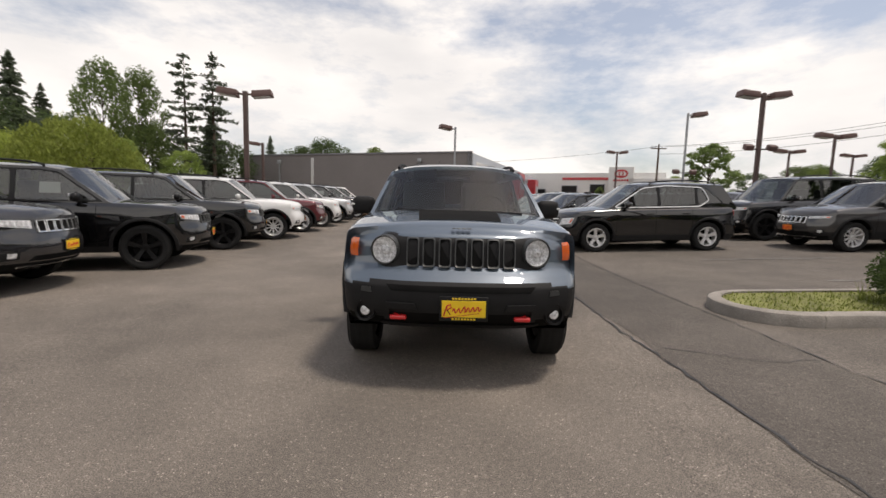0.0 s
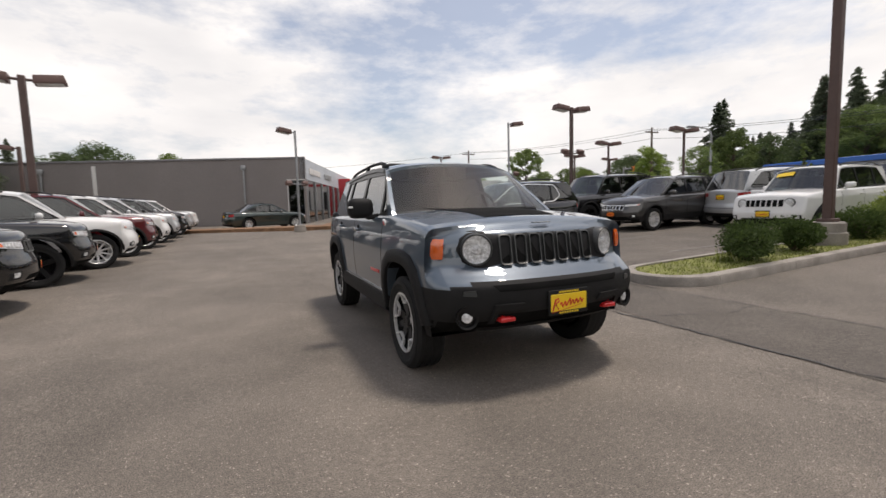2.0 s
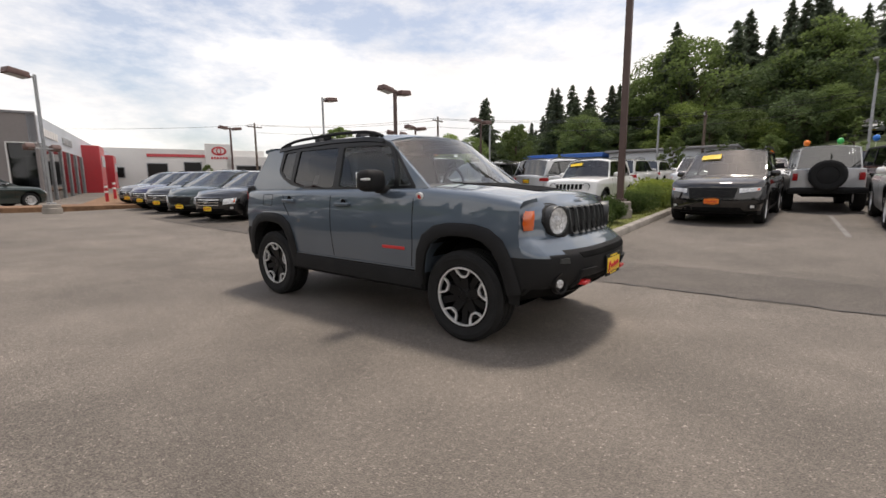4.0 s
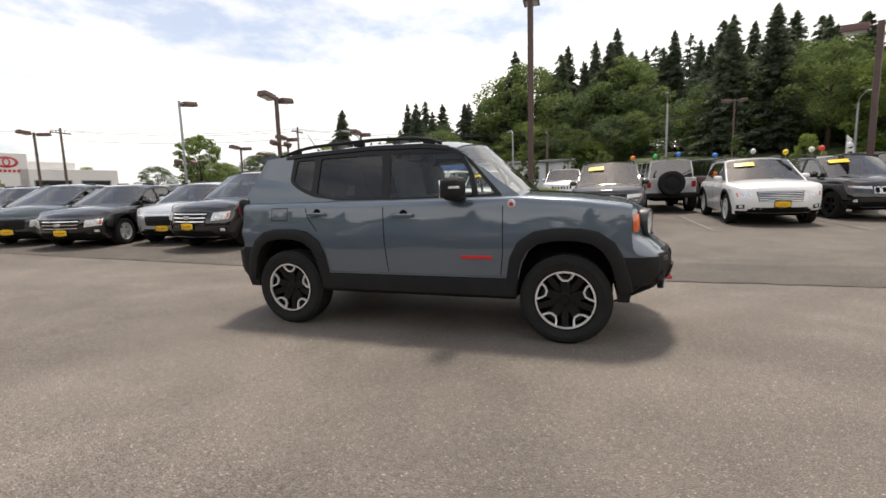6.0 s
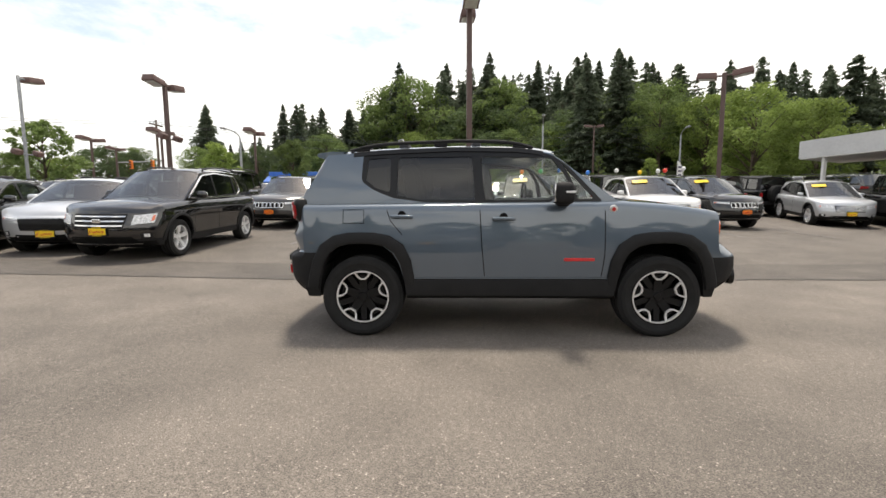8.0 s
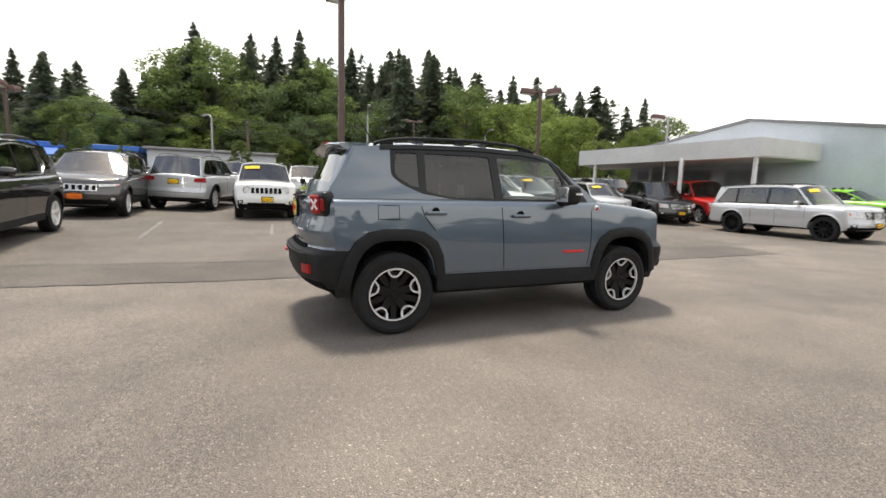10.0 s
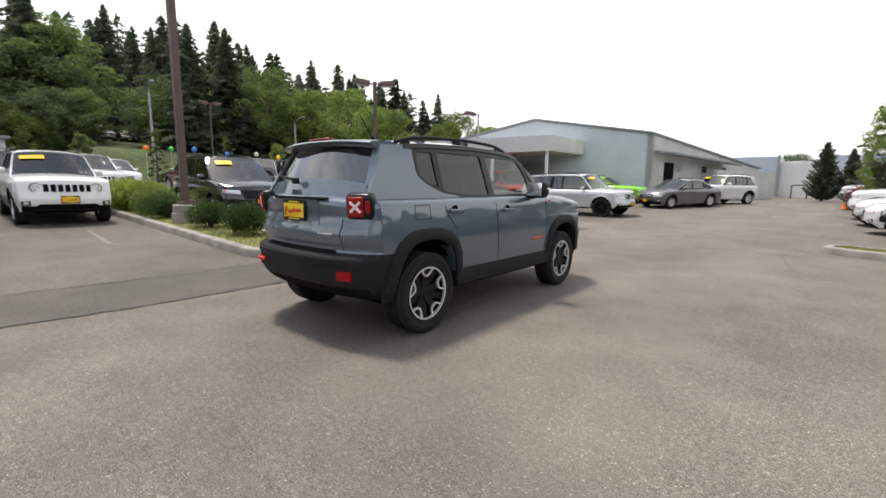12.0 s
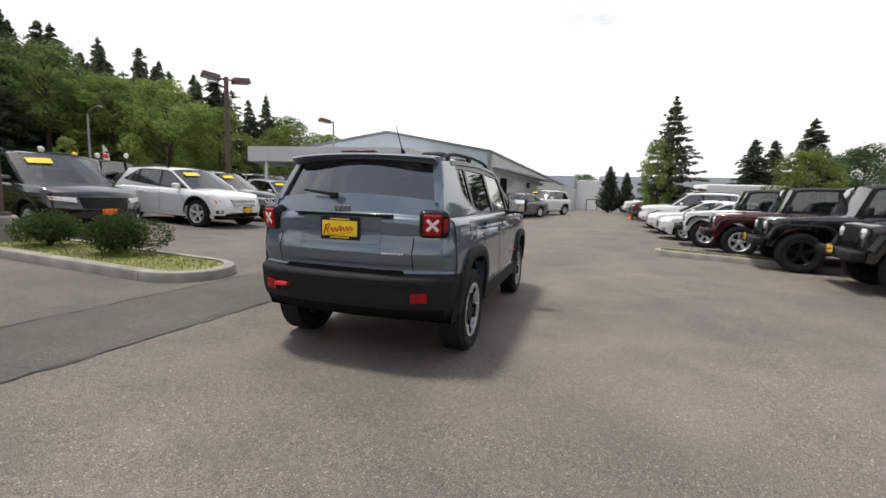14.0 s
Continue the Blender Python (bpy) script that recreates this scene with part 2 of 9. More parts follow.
M_BEIGE = paint("beige_paint", (0.36, 0.33, 0.27), 0.4)
M_DGRN = paint("dark_green_paint", (0.020, 0.034, 0.032), 0.3)
M_PURP = paint("dark_blue_paint", (0.025, 0.024, 0.075), 0.3)
M_PLAST = mat("black_plastic", (0.019, 0.019, 0.0195), 0.60, vary=0.12, scale=5, bump=0.12, bscale=300, fine=0.1, fscale=300, spec=0.14)
M_TRIM = mat("gloss_black_trim", (0.008, 0.008, 0.0085), 0.3, vary=0.05, spec=0.3)
M_DECAL = mat("matt_black_film", (0.012, 0.012, 0.012), 0.9, vary=0.08, spec=0.06)
M_DARK = mat("underbody", (0.010, 0.010, 0.010), 0.9, vary=0.2, spec=0.05)
M_CABIN = mat("cabin_cloth", (0.034, 0.034, 0.036), 0.85, vary=0.15, fine=0.15, fscale=150)
M_TYRE = mat("tyre_rubber", (0.019, 0.019, 0.019), 0.75, vary=0.18, scale=9, bump=0.15, bscale=150, spec=0.2)
M_RIMB = mat("black_rim", (0.007, 0.007, 0.0075), 0.4, vary=0.08, spec=0.25)
M_RIMS = mat("machined_alloy", (0.74, 0.74, 0.74), 0.3, metal=0.45, vary=0.06)
M_CHROME = mat("chrome", (0.78, 0.78, 0.78), 0.16, metal=0.9, vary=0.04)
M_SATIN = mat("satin_grey_trim", (0.15, 0.155, 0.15), 0.4, metal=0.6, vary=0.08)
M_SLOT = mat("dark_grey_trim", (0.055, 0.058, 0.058), 0.42, metal=0.4, vary=0.08)
M_LENS = mat("lamp_lens", (0.72, 0.73, 0.74), 0.2, metal=0.08, vary=0.45, scale=30, coat=1.0, bump=0.5, bscale=45)
M_REFL = mat("lamp_reflector", (0.70, 0.71, 0.72), 0.3, metal=0.25, vary=0.45, scale=40, bump=0.6, bscale=60)
M_TAIL = mat("tail_lens", (0.32, 0.003, 0.005), 0.3, coat=0.1, vary=0.12, scale=12, spec=0.25)
M_AMBER = mat("amber_lens", (0.75, 0.13, 0.02), 0.15, coat=1.0, vary=0.1)
M_SMOKE = mat("clear_white_lens", (0.7, 0.7, 0.7), 0.15, coat=1.0, vary=0.08)
M_XLENS = mat("pale_lens", (0.80, 0.72, 0.72), 0.2, coat=1.0, vary=0.1)
M_HOOK = mat("red_tow_hook", (0.62, 0.018, 0.02), 0.35, coat=0.4, vary=0.1)
M_YEL = mat("yellow_plate", (0.88, 0.60, 0.015), 0.4, vary=0.05, coat=0.3)
M_PRED = mat("red_print", (0.55, 0.02, 0.02), 0.5)
M_ORNG = mat("orange_card", (0.85, 0.22, 0.02), 0.5)
M_GWS = glass("clear_car_glass", (0.84, 0.89, 0.86), face=0.045)
M_GREAR = glass("rear_privacy_glass", (0.07, 0.07, 0.075), face=0.15)
M_CLEAR = glass("lamp_cover", (0.97, 0.97, 0.97))
M_GPRIV = glass("privacy_glass", (0.11, 0.105, 0.105), face=0.05)
M_GDARK = glass("tinted_car_glass", (0.34, 0.38, 0.37), face=0.10)
M_SHOW = glass("showroom_glass", (0.25, 0.28, 0.28))
M_POST = mat("brown_post_paint", (0.095, 0.058, 0.050), 0.55, vary=0.12, scale=4, fine=0.1, fscale=40)
M_HEAD = mat("brown_lamp_housing", (0.13, 0.075, 0.065), 0.55, vary=0.15, scale=4)
M_GALV = mat("galvanised", (0.33, 0.34, 0.35), 0.5, metal=0.5, vary=0.12)
M_LAMPG = mat("lamp_glass", (0.55, 0.55, 0.52), 0.3, vary=0.1)
M_WALLG = mat("grey_stucco", (0.225, 0.205, 0.200), 0.9, vary=0.05, scale=0.6, bump=0.3, bscale=50, fine=0.06, fscale=20)
M_WALLW = mat("white_metal_siding", (0.50, 0.54, 0.585), 0.55, vary=0.06, scale=0.8, fine=0.04, fscale=9)
M_FASC = mat("pale_fascia", (0.56, 0.555, 0.54), 0.7, vary=0.07, scale=0.9, fine=0.05, fscale=11)
M_WALLC = mat("pale_concrete_block", (0.55, 0.55, 0.52), 0.85, vary=0.12, scale=0.9, bump=0.3, bscale=12, fine=0.06, fscale=15)
M_ROOFG = mat("grey_roof_edge", (0.20, 0.20, 0.21), 0.6, vary=0.1)
M_WHT = mat("white_render", (0.72, 0.71, 0.69), 0.8, vary=0.05, scale=0.5, fine=0.05, fscale=12)
M_REDP = mat("red_panel", (0.48, 0.02, 0.03), 0.35, coat=0.3, vary=0.05)
M_BLUEP = mat("blue_fascia", (0.03, 0.13, 0.45), 0.5, vary=0.1)
M_BARK = mat("bark", (0.085, 0.062, 0.045), 0.95, vary=0.3, scale=5, bump=0.8, bscale=14, fine=0.2, fscale=30)
M_WOODP = mat("pole_wood", (0.12, 0.09, 0.07), 0.9, vary=0.2, scale=3)
# fir, maple and dark leaf colours are paled to stand for haze and sunlight
M_CON1 = leaf_mat("fir_needles", (0.118, 0.146, 0.096))
M_CON2 = leaf_mat("spruce_needles", (0.115, 0.140, 0.095))
M_LEAF1 = leaf_mat("maple_leaves", (0.150, 0.205, 0.068))
M_LEAF2 = leaf_mat("light_leaves", (0.215, 0.285, 0.075))
M_WILL = leaf_mat("willow_leaves", (0.330, 0.390, 0.085))
M_DLEAF = leaf_mat("dark_leaves", (0.092, 0.130, 0.056))
M_SHRUB = leaf_mat("boxwood_leaves", (0.068, 0.105, 0.030))

# ---------------------------------------------------------------- mesh helpers
from mathutils.bvhtree import BVHTree


def finish(name, me, m, parent, label="", angle=38):
    me.materials.append(m)
    me.shade_smooth()
    me.set_sharp_from_angle(angle=radians(angle))
    ob = new(name, me)
    if parent is not None:
        ob.parent = parent
    if label:
        tagged(ob, label)
    return ob


def part(name, bm, m, parent, label="", angle=38):
    """Links a bmesh as one mesh object under a thing or a part."""
    bmesh.ops.recalc_face_normals(bm, faces=bm.faces)
    me = bpy.data.meshes.new(name)
    bm.to_mesh(me)
    bm.free()
    return finish(name, me, m, parent, label, angle)


def raw(name, verts, faces, m, parent, label="", angle=38, normals=None):
    me = bpy.data.meshes.new(name)
    me.from_pydata(verts, [], faces)
    me.update()
    ob = finish(name, me, m, parent, label, angle)
    if normals is not None and len(normals) == len(me.loops):
        me.normals_split_custom_set(normals)
    return ob


def thing(name, label, category, m=None, group="", kind=""):
    ob = new(name)
    ob.empty_display_size = 0.2
    if m is not None:
        ob.matrix_basis = m
    return tagged(ob, label, category, group, kind)


def box(bm, c, s, bev=0.0, seg=2, rot=None):
    g = bmesh.ops.create_cube(bm, size=1.0)
    vs = g["verts"]
    for v in vs:
        v.co = Vector((v.co.x * s[0], v.co.y * s[1], v.co.z * s[2]))
    if bev:
        es = {e for v in vs for e in v.link_edges}
        r = bmesh.ops.bevel(bm, geom=list(es), offset=bev, segments=seg, affect='EDGES', profile=0.5)
        vs = list({v for f in r["faces"] for v in f.verts} | {v for v in vs if v.is_valid})
    for v in vs:
        p = v.co.copy()
        if rot is not None:
            p = rot @ p
        v.co = p + Vector(c)
    return vs


def tube(bm, a, b, r0, r1=None, n=10):
    a, b = Vector(a), Vector(b)
    r1 = r0 if r1 is None else r1
    d = b - a
    g = bmesh.ops.create_cone(bm, cap_ends=True, segments=n, radius1=r0, radius2=r1, depth=d.length)
    q = d.to_track_quat('Z', 'Y').to_matrix().to_4x4()
    bmesh.ops.transform(bm, matrix=Matrix.Translation((a + b) / 2) @ q, verts=g["verts"])


def pipe(bm, pts, r, n=8):
    """One round bar swept along a line of points."""
    pts = [Vector(p) for p in pts]
    rings = []
    for i, p in enumerate(pts):
        d = (pts[min(i + 1, len(pts) - 1)] - pts[max(i - 1, 0)]).normalized()
        q = d.to_track_quat('Z', 'Y')
        rr = r[i] if isinstance(r, (list, tuple)) else r
        rings.append([bm.verts.new(p + q @ Vector((rr * math.cos(6.2832 * k / n), rr * math.sin(6.2832 * k / n), 0))) for k in range(n)])
    for A, B in zip(rings, rings[1:]):
        for k in range(n):
            bm.faces.new((A[k], A[(k + 1) % n], B[(k + 1) % n], B[k]))
    bm.faces.new(list(reversed(rings[0])))
    bm.faces.new(rings[-1])


def lathe(bm, prof, n=32, axis='y'):
    """Turns a profile of (radius, along) about the y axis, closed in itself."""
    rings = []
    for k in range(n):
        a = 2 * math.pi * k / n
        rings.append([bm.verts.new((r * math.cos(a), y, r * math.sin(a))) for r, y in prof])
    m = len(prof)
    for k in range(n):
        A, B = rings[k], rings[(k + 1) % n]
        for j in range(m - 1):
            bm.faces.new((A[j], A[j + 1], B[j + 1], B[j]))
    return rings


def loop_solid(bm, rows):
    """Skins rows of points (each an open strip) into a sheet."""
    vs = [[bm.verts.new(p) for p in row] for row in rows]
    for a, b in zip(vs, vs[1:]):
        for j in range(len(a) - 1):
            bm.faces.new((a[j], a[j + 1], b[j + 1], b[j]))
    return vs


def prism(bm, pts, offset):
    """A closed polygon of 3D points given a thickness along the vector offset."""
    o = Vector(offset)
    A = [bm.verts.new(p) for p in pts]
    B = [bm.verts.new(Vector(p) + o) for p in pts]
    bm.faces.new(A)
    bm.faces.new(list(reversed(B)))
    n = len(A)
    for i in range(n):
        bm.faces.new((A[i], B[i], B[(i + 1) % n], A[(i + 1) % n]))


def holed(outer, holes):
    """Triangles of a flat polygon with holes; gives 2D points, triangles and the boundary loops."""
    bm = bmesh.new()
    pts, loops = [], []
    for poly in [outer] + holes:
        vs = [bm.verts.new((p[0], p[1], 0)) for p in poly]
        loops.append(list(range(len(pts), len(pts) + len(poly))))
        pts += [tuple(p[:2]) for p in poly]
        for i in range(len(vs)):
            bm.edges.new((vs[i], vs[(i + 1) % len(vs)]))
    bm.verts.index_update()
    bmesh.ops.triangle_fill(bm, use_beauty=True, use_dissolve=False, edges=bm.edges[:])
    bm.verts.index_update()
    tris = [tuple(v.index for v in f.verts) for f in bm.faces]
    bm.free()
    return pts, tris, loops


def rounded(poly, r=0.03, n=3):
    """Rounds the corners of a 2D polygon."""
    out = []
    k = len(poly)
    for i in range(k):
        p, a, b = Vector(poly[i][:2]), Vector(poly[i - 1][:2]), Vector(poly[(i + 1) % k][:2])
        da, db = (a - p), (b - p)
        d = min(r, da.length * 0.45, db.length * 0.45)
        s, e = p + da.normalized() * d, p + db.normalized() * d
        for j in range(n + 1):
            t = j / n
            q = s * (1 - t) ** 2 + p * 2 * t * (1 - t) + e * t * t
            out.append((q.x, q.y))
    return out


def dense(line, step=0.12):
    out = []
    for a, b in zip(line, line[1:]):
        n = max(1, int(math.dist(a, b) / step))
        out += [tuple(a[i] + (b[i] - a[i]) * k / n for i in range(len(a))) for k in range(n)]
    return out + [tuple(line[-1])]


def smooth01(t):
    t = max(0.0, min(1.0, t))
    return t * t * (3 - 2 * t)


def curve(pts, x):
    return float(np.interp(x, [p[0] for p in pts], [p[1] for p in pts]))


# ---------------------------------------------------------------- vehicles: forward +x, left +y
def base_spec(L, W, H, wb, r, fo, belt, hood_f, hood_r, cowl, roof_f, roof_r, tail, sill=0.30, rw=None, **kw):
    """Numbers of a body. cowl, roof_f, roof_r and tail are x of the glass corners at belt and roof."""
    xf = wb / 2 + fo
    xr = xf - L
    S = dict(L=L, W=W, H=H, wb=wb, r=r, xf=xf, xr=xr, belt=belt, sill=sill, cowl=cowl, roof_f=roof_f, roof_r=roof_r, tail=tail,
             rw=rw or W * 0.5 - 0.24, hood_f=hood_f, hood_r=hood_r, top=None, arch=None, rs=0.07, tum=0.05, tuck=0.07, crown=0.03,
             bowF=0.22, bowR=0.16, fallF=0.5, fallR=0.35, edge=0.05, bp=3.0, haunch=0.0, crease=0.0, rise=0.0, levels=None, profF=None, profR=None, rear_z=belt, gtaper=0.05,
             rail=0.06, roof=None)
    S.update(kw)
    if S.get("modern"):
        # full plan curves at both ends, soft shoulders, haunches over the wheels
        gapF, gapR = xf - wb / 2 - r - 0.085, -xr - wb / 2 - r - 0.085
        S.update(bowF=min(0.40, 0.92 * gapF), bowR=min(0.27, 0.62 * gapR), fallF=gapF, fallR=gapR, bp=2.4, edge=0.085, rs=0.095, crown=0.05,
                 haunch=0.022, crease=0.013, gtaper=0.085, tapF=0.085, tapR=0.06, rise=S["modern"] * 0.1, rail=0.075)
        S["levels"] = list(np.linspace(sill, max(belt, hood_r) - 0.05, 17))
        S.update(kw)
    if S["top"] is None and S.get("modern"):
        back = [(xr, S["rear_z"] - 0.01), (min(tail, roof_r) if S["rear_z"] == belt else tail, S["rear_z"] if S["rear_z"] != belt else belt + 0.02), (cowl - 0.02, belt + 0.02 if hood_r < belt else hood_r)]
        S["top"] = back + [(cowl + 0.02 + (xf - cowl - 0.02) * t, hood_r - (hood_r - hood_f) * (0.42 * t + 0.58 * t ** 3)) for t in np.linspace(0, 1, 9)]
    if S["top"] is None:
        S["top"] = [(xr, S["rear_z"]), (min(tail, roof_r) if S["rear_z"] == belt else tail, S["rear_z"] if S["rear_z"] != belt else belt + 0.02),
                    (cowl - 0.02, belt + 0.02 if hood_r < belt else hood_r), (cowl + 0.02, hood_r), (xf - 0.15, hood_f + 0.03), (xf, hood_f)]
    if S["arch"] is None:
        R = r + 0.075
        S["arch"] = [(R * math.cos(a), r + R * math.sin(a)) for a in np.linspace(math.pi, 0, 15)]
    if S["levels"] is None:
        S["levels"] = list(np.linspace(sill, max(belt, hood_r) - 0.05, 9))
    if S["profF"] is None:
        S["profF"] = [(sill, -0.14), (sill + 0.12, -0.03), (0.5, 0.0), (0.62, 0.0), (0.72, -0.03), (hood_f - 0.02, -0.10), (hood_f + 0.1, -0.14)]
    if S["profR"] is None:
        S["profR"] = [(sill, 0.12), (sill + 0.12, 0.02), (0.5, 0.0), (0.65, 0.0), (0.72, 0.05), (belt, 0.08), (belt + .2, 0.12)]
    if S["roof"] is None:
        m = 0.45 * roof_f + 0.55 * roof_r
        S["roof"] = [(roof_r - .3, H - 0.075), (roof_r, H - 0.05), (m, H), (roof_f - .25, H - 0.012), (roof_f, H - 0.055), (roof_f + .3, H - .1)]
    return S


def side_y(S, x, z):
    w = S["W"] / 2
    zm = S["sill"] + 0.55 * (S["belt"] - S["sill"])
    k = 1.0
    if z < zm:
        k -= S["tuck"] * ((zm - z) / (zm - S["sill"])) ** 2
    else:
        k -= S["tum"] * ((z - zm) / (S["belt"] - zm)) ** 2
    # plan shape: slightly narrower to both ends
    e = max(0.0, (x - S["wb"] / 2 + 0.2) / (S["xf"] - S["wb"] / 2 + 0.2)) if x > 0 else max(0.0, (-x - S["wb"] / 2 + 0.1) / (-S["xr"] - S["wb"] / 2 + 0.1))
    y = w * k * (1 - (S.get("tapF", 0.10) if x > 0 else S.get("tapR", 0.07)) * e * e)
    if S["haunch"]:
        c = S["wb"] / 2
        g = math.exp(-((abs(x) - c) / (S["r"] * 1.3)) ** 2) * math.exp(-((z - 1.95 * S["r"]) / 0.24) ** 2)
        mid = smooth01((c + 0.35 - abs(x)) / 0.5)
        y += S["haunch"] * g + S["crease"] * math.exp(-((z - S["belt"] + 0.15) / 0.06) ** 2) - 1.5 * S["crease"] * mid * math.exp(-((z - S["sill"] - 0.33) / 0.14) ** 2)
    return y


def front_x(S, y, z):
    return S["xf"] + curve(S["profF"], z) - S["bowF"] * (abs(y) / (S["W"] / 2)) ** S["bp"]


def rear_x(S, y, z):
    return S["xr"] + curve(S["profR"], z) + S["bowR"] * (abs(y) / (S["W"] / 2)) ** S["bp"]


def body_mesh(S):
    """Vertices and faces of the lower body, with wheel arches, skinned over stations from tail to nose."""
    xf, xr, half = S["xf"], S["xr"], S["wb"] / 2
    xs = set(np.round(np.linspace(xr, xf - S["edge"], 34), 4)) | set(S.get("seams", ()))
    for c in (half, -half):
        ax = [p[0] for p in S["arch"]]
        xs |= {round(c + a, 4) for a in ax}
        xs |= {round(c + ax[0] - 0.004, 4), round(c + ax[-1] + 0.004, 4)}
    st = [(x, 0.0) for x in sorted(xs) if xr + S["edge"] <= x <= xf - S["edge"]]
    rnd = [(S["edge"] * math.sin(a), S["edge"] * (1 - math.cos(a))) for a in (0.5, 1.0, 1.35, math.pi / 2)]
    st = [(xr + S["edge"] - dx, i) for dx, i in reversed(rnd)] + st + [(xf - S["edge"] + dx, i) for dx, i in rnd]
    # drop stations that nearly coincide
    keep = [st[0]]
    for s in st[1:]:
        if s[0] - keep[-1][0] > 0.0015:
            keep.append(s)
    st = keep
    rings = []
    for x, ins in st:
        zb, zt = S["sill"] + 0.6 * ins, curve(S["top"], x) - 0.8 * ins
        for c in (half, -half):
            if S["arch"][0][0] <= x - c <= S["arch"][-1][0]:
                zb = max(zb, curve(S["arch"], x - c))
        zb = min(zb, zt - S["rs"] - 0.01)
        y0 = side_y(S, x, zb) - ins
        ring = [(0, zb), (0.55 * y0, zb), (y0 - 0.03, zb)]
        for lv in S["levels"]:
            z = min(max(lv, zb), zt - S["rs"])
            ring.append((side_y(S, x, z) - ins, z))
        ys = side_y(S, x, zt - S["rs"]) - ins
        for k in (1, 2, 3, 4):
            a = math.pi / 8 * k
            ring.append((ys - S["rs"] * 1.3 * (1 - math.cos(a)), zt - S["rs"] + S["rs"] * math.sin(a)))
        yt = ring[-1][0]
        for f in (0.8, 0.55, 0.28, 0.0):
            ring.append((yt * f, zt + S["crown"] * (1 - f * f)))
        rings.append([(x, y, z) for y, z in ring])
    n = len(rings[0])

    def disp(p):
        x, y, z = p
        f = smooth01((x - (xf - S["fallF"])) / S["fallF"])
        g = smooth01(((xr + S["fallR"]) - x) / S["fallR"])
        if S.get("modern"):
            f = max(0.0, min(1.0, (x - (xf - S["fallF"])) / S["fallF"])) ** 1.15
            g = max(0.0, min(1.0, ((xr + S["fallR"]) - x) / S["fallR"])) ** 1.15
        b = (abs(y) / (S["W"] / 2)) ** S["bp"]
        return (x + f * (curve(S["profF"], z) - S["bowF"] * b) + g * (curve(S["profR"], z) + S["bowR"] * b), y, z)

    bm = bmesh.new()
    vs = []
    for ring in rings:
        full = ring + [(x, -y, z) for x, y, z in ring[-2:0:-1]]
        vs.append([bm.verts.new(disp(p)) for p in full])
    m = len(vs[0])
    for A, B in zip(vs, vs[1:]):
        for j in range(m):
            q = (A[j], A[(j + 1) % m], B[(j + 1) % m], B[j])
            bm.faces.new(q)
    for ring in (rings[0], rings[-1]):
        cols = 12
        g = [[bm.verts.new(disp((x, y * (1 - 2 * k / cols), z))) for k in range(cols + 1)] for x, y, z in ring]
        for a, b in zip(g, g[1:]):
            for k in range(cols):
                bm.faces.new((a[k], a[k + 1], b[k + 1], b[k]))
    bmesh.ops.remove_doubles(bm, verts=bm.verts, dist=0.0004)
    bmesh.ops.dissolve_degenerate(bm, dist=0.0002, edges=bm.edges)
    bmesh.ops.recalc_face_normals(bm, faces=bm.faces)
    return bm


def split(bm, cls, limit=38):
    """Sorts the faces of a bmesh into meshes by the name that cls gives for centre and normal; smooth normals run on over the borders."""
    bm.normal_update()
    bm.verts.index_update()
    lim = math.cos(radians(limit))
    out = {}
    for f in bm.faces:
        fn = f.normal
        loops = []
        for v in f.verts:
            a = Vector((0, 0, 0))
            for g in v.link_faces:
                if g.normal.dot(fn) > lim:
                    a += g.normal * g.calc_area()
            loops.append(a.normalized() if a.length > 1e-9 else fn.copy())
        out.setdefault(cls(f.calc_center_median(), fn), []).append(([v.index for v in f.verts], loops))
    co = [v.co.copy() for v in bm.verts]
    res = {}
    for k, fs in out.items():
        ids, mp, F, N = [], {}, [], []
        for f, nl in fs:
            g = []
            for i in f:
                if i not in mp:
                    mp[i] = len(ids)
                    ids.append(i)
                g.append(mp[i])
            F.append(g)
            N += nl
        res[k] = ([co[i] for i in ids], F, N)
    bm.free()
    return res


def gy(S, x, z):
    """Half width of the cabin."""
    yb = side_y(S, min(x, S["cowl"]), S["belt"]) - 0.035
    t = (z - S["belt"]) / (S["H"] - S["belt"])
    k = smooth01((S["roof_f"] - x) / (S["roof_f"] - S["xr"])) * S["gtaper"]
    e = max(0.0, (x - S["roof_f"]) / max(0.05, S["cowl"] - S["roof_f"])) * 0.0
    return (yb + (S["rw"] - yb) * (0.75 * t + 0.25 * t * t)) * (1 - k) - e


def side_shell(bm, S, outer, holes, off=0.0, thick=0.035, sides=(1, -1)):
    """A pierced side panel of the cabin on both sides, with thickness."""
    pts, tris, loops = holed(outer, holes)
    for s in sides:
        A = [bm.verts.new((x, s * (gy(S, x, z) + off), z)) for x, z in pts]
        B = [bm.verts.new((x, s * (gy(S, x, z) + off - thick), z)) for x, z in pts]
        for t in tris:
            try:
                bm.faces.new([A[i] for i in t])
                bm.faces.new([B[i] for i in reversed(t)])
            except ValueError:
                pass
        for lp in loops:
            for i in range(len(lp)):
                a, b = lp[i], lp[(i + 1) % len(lp)]
                bm.faces.new((A[a], A[b], B[b], B[a]))


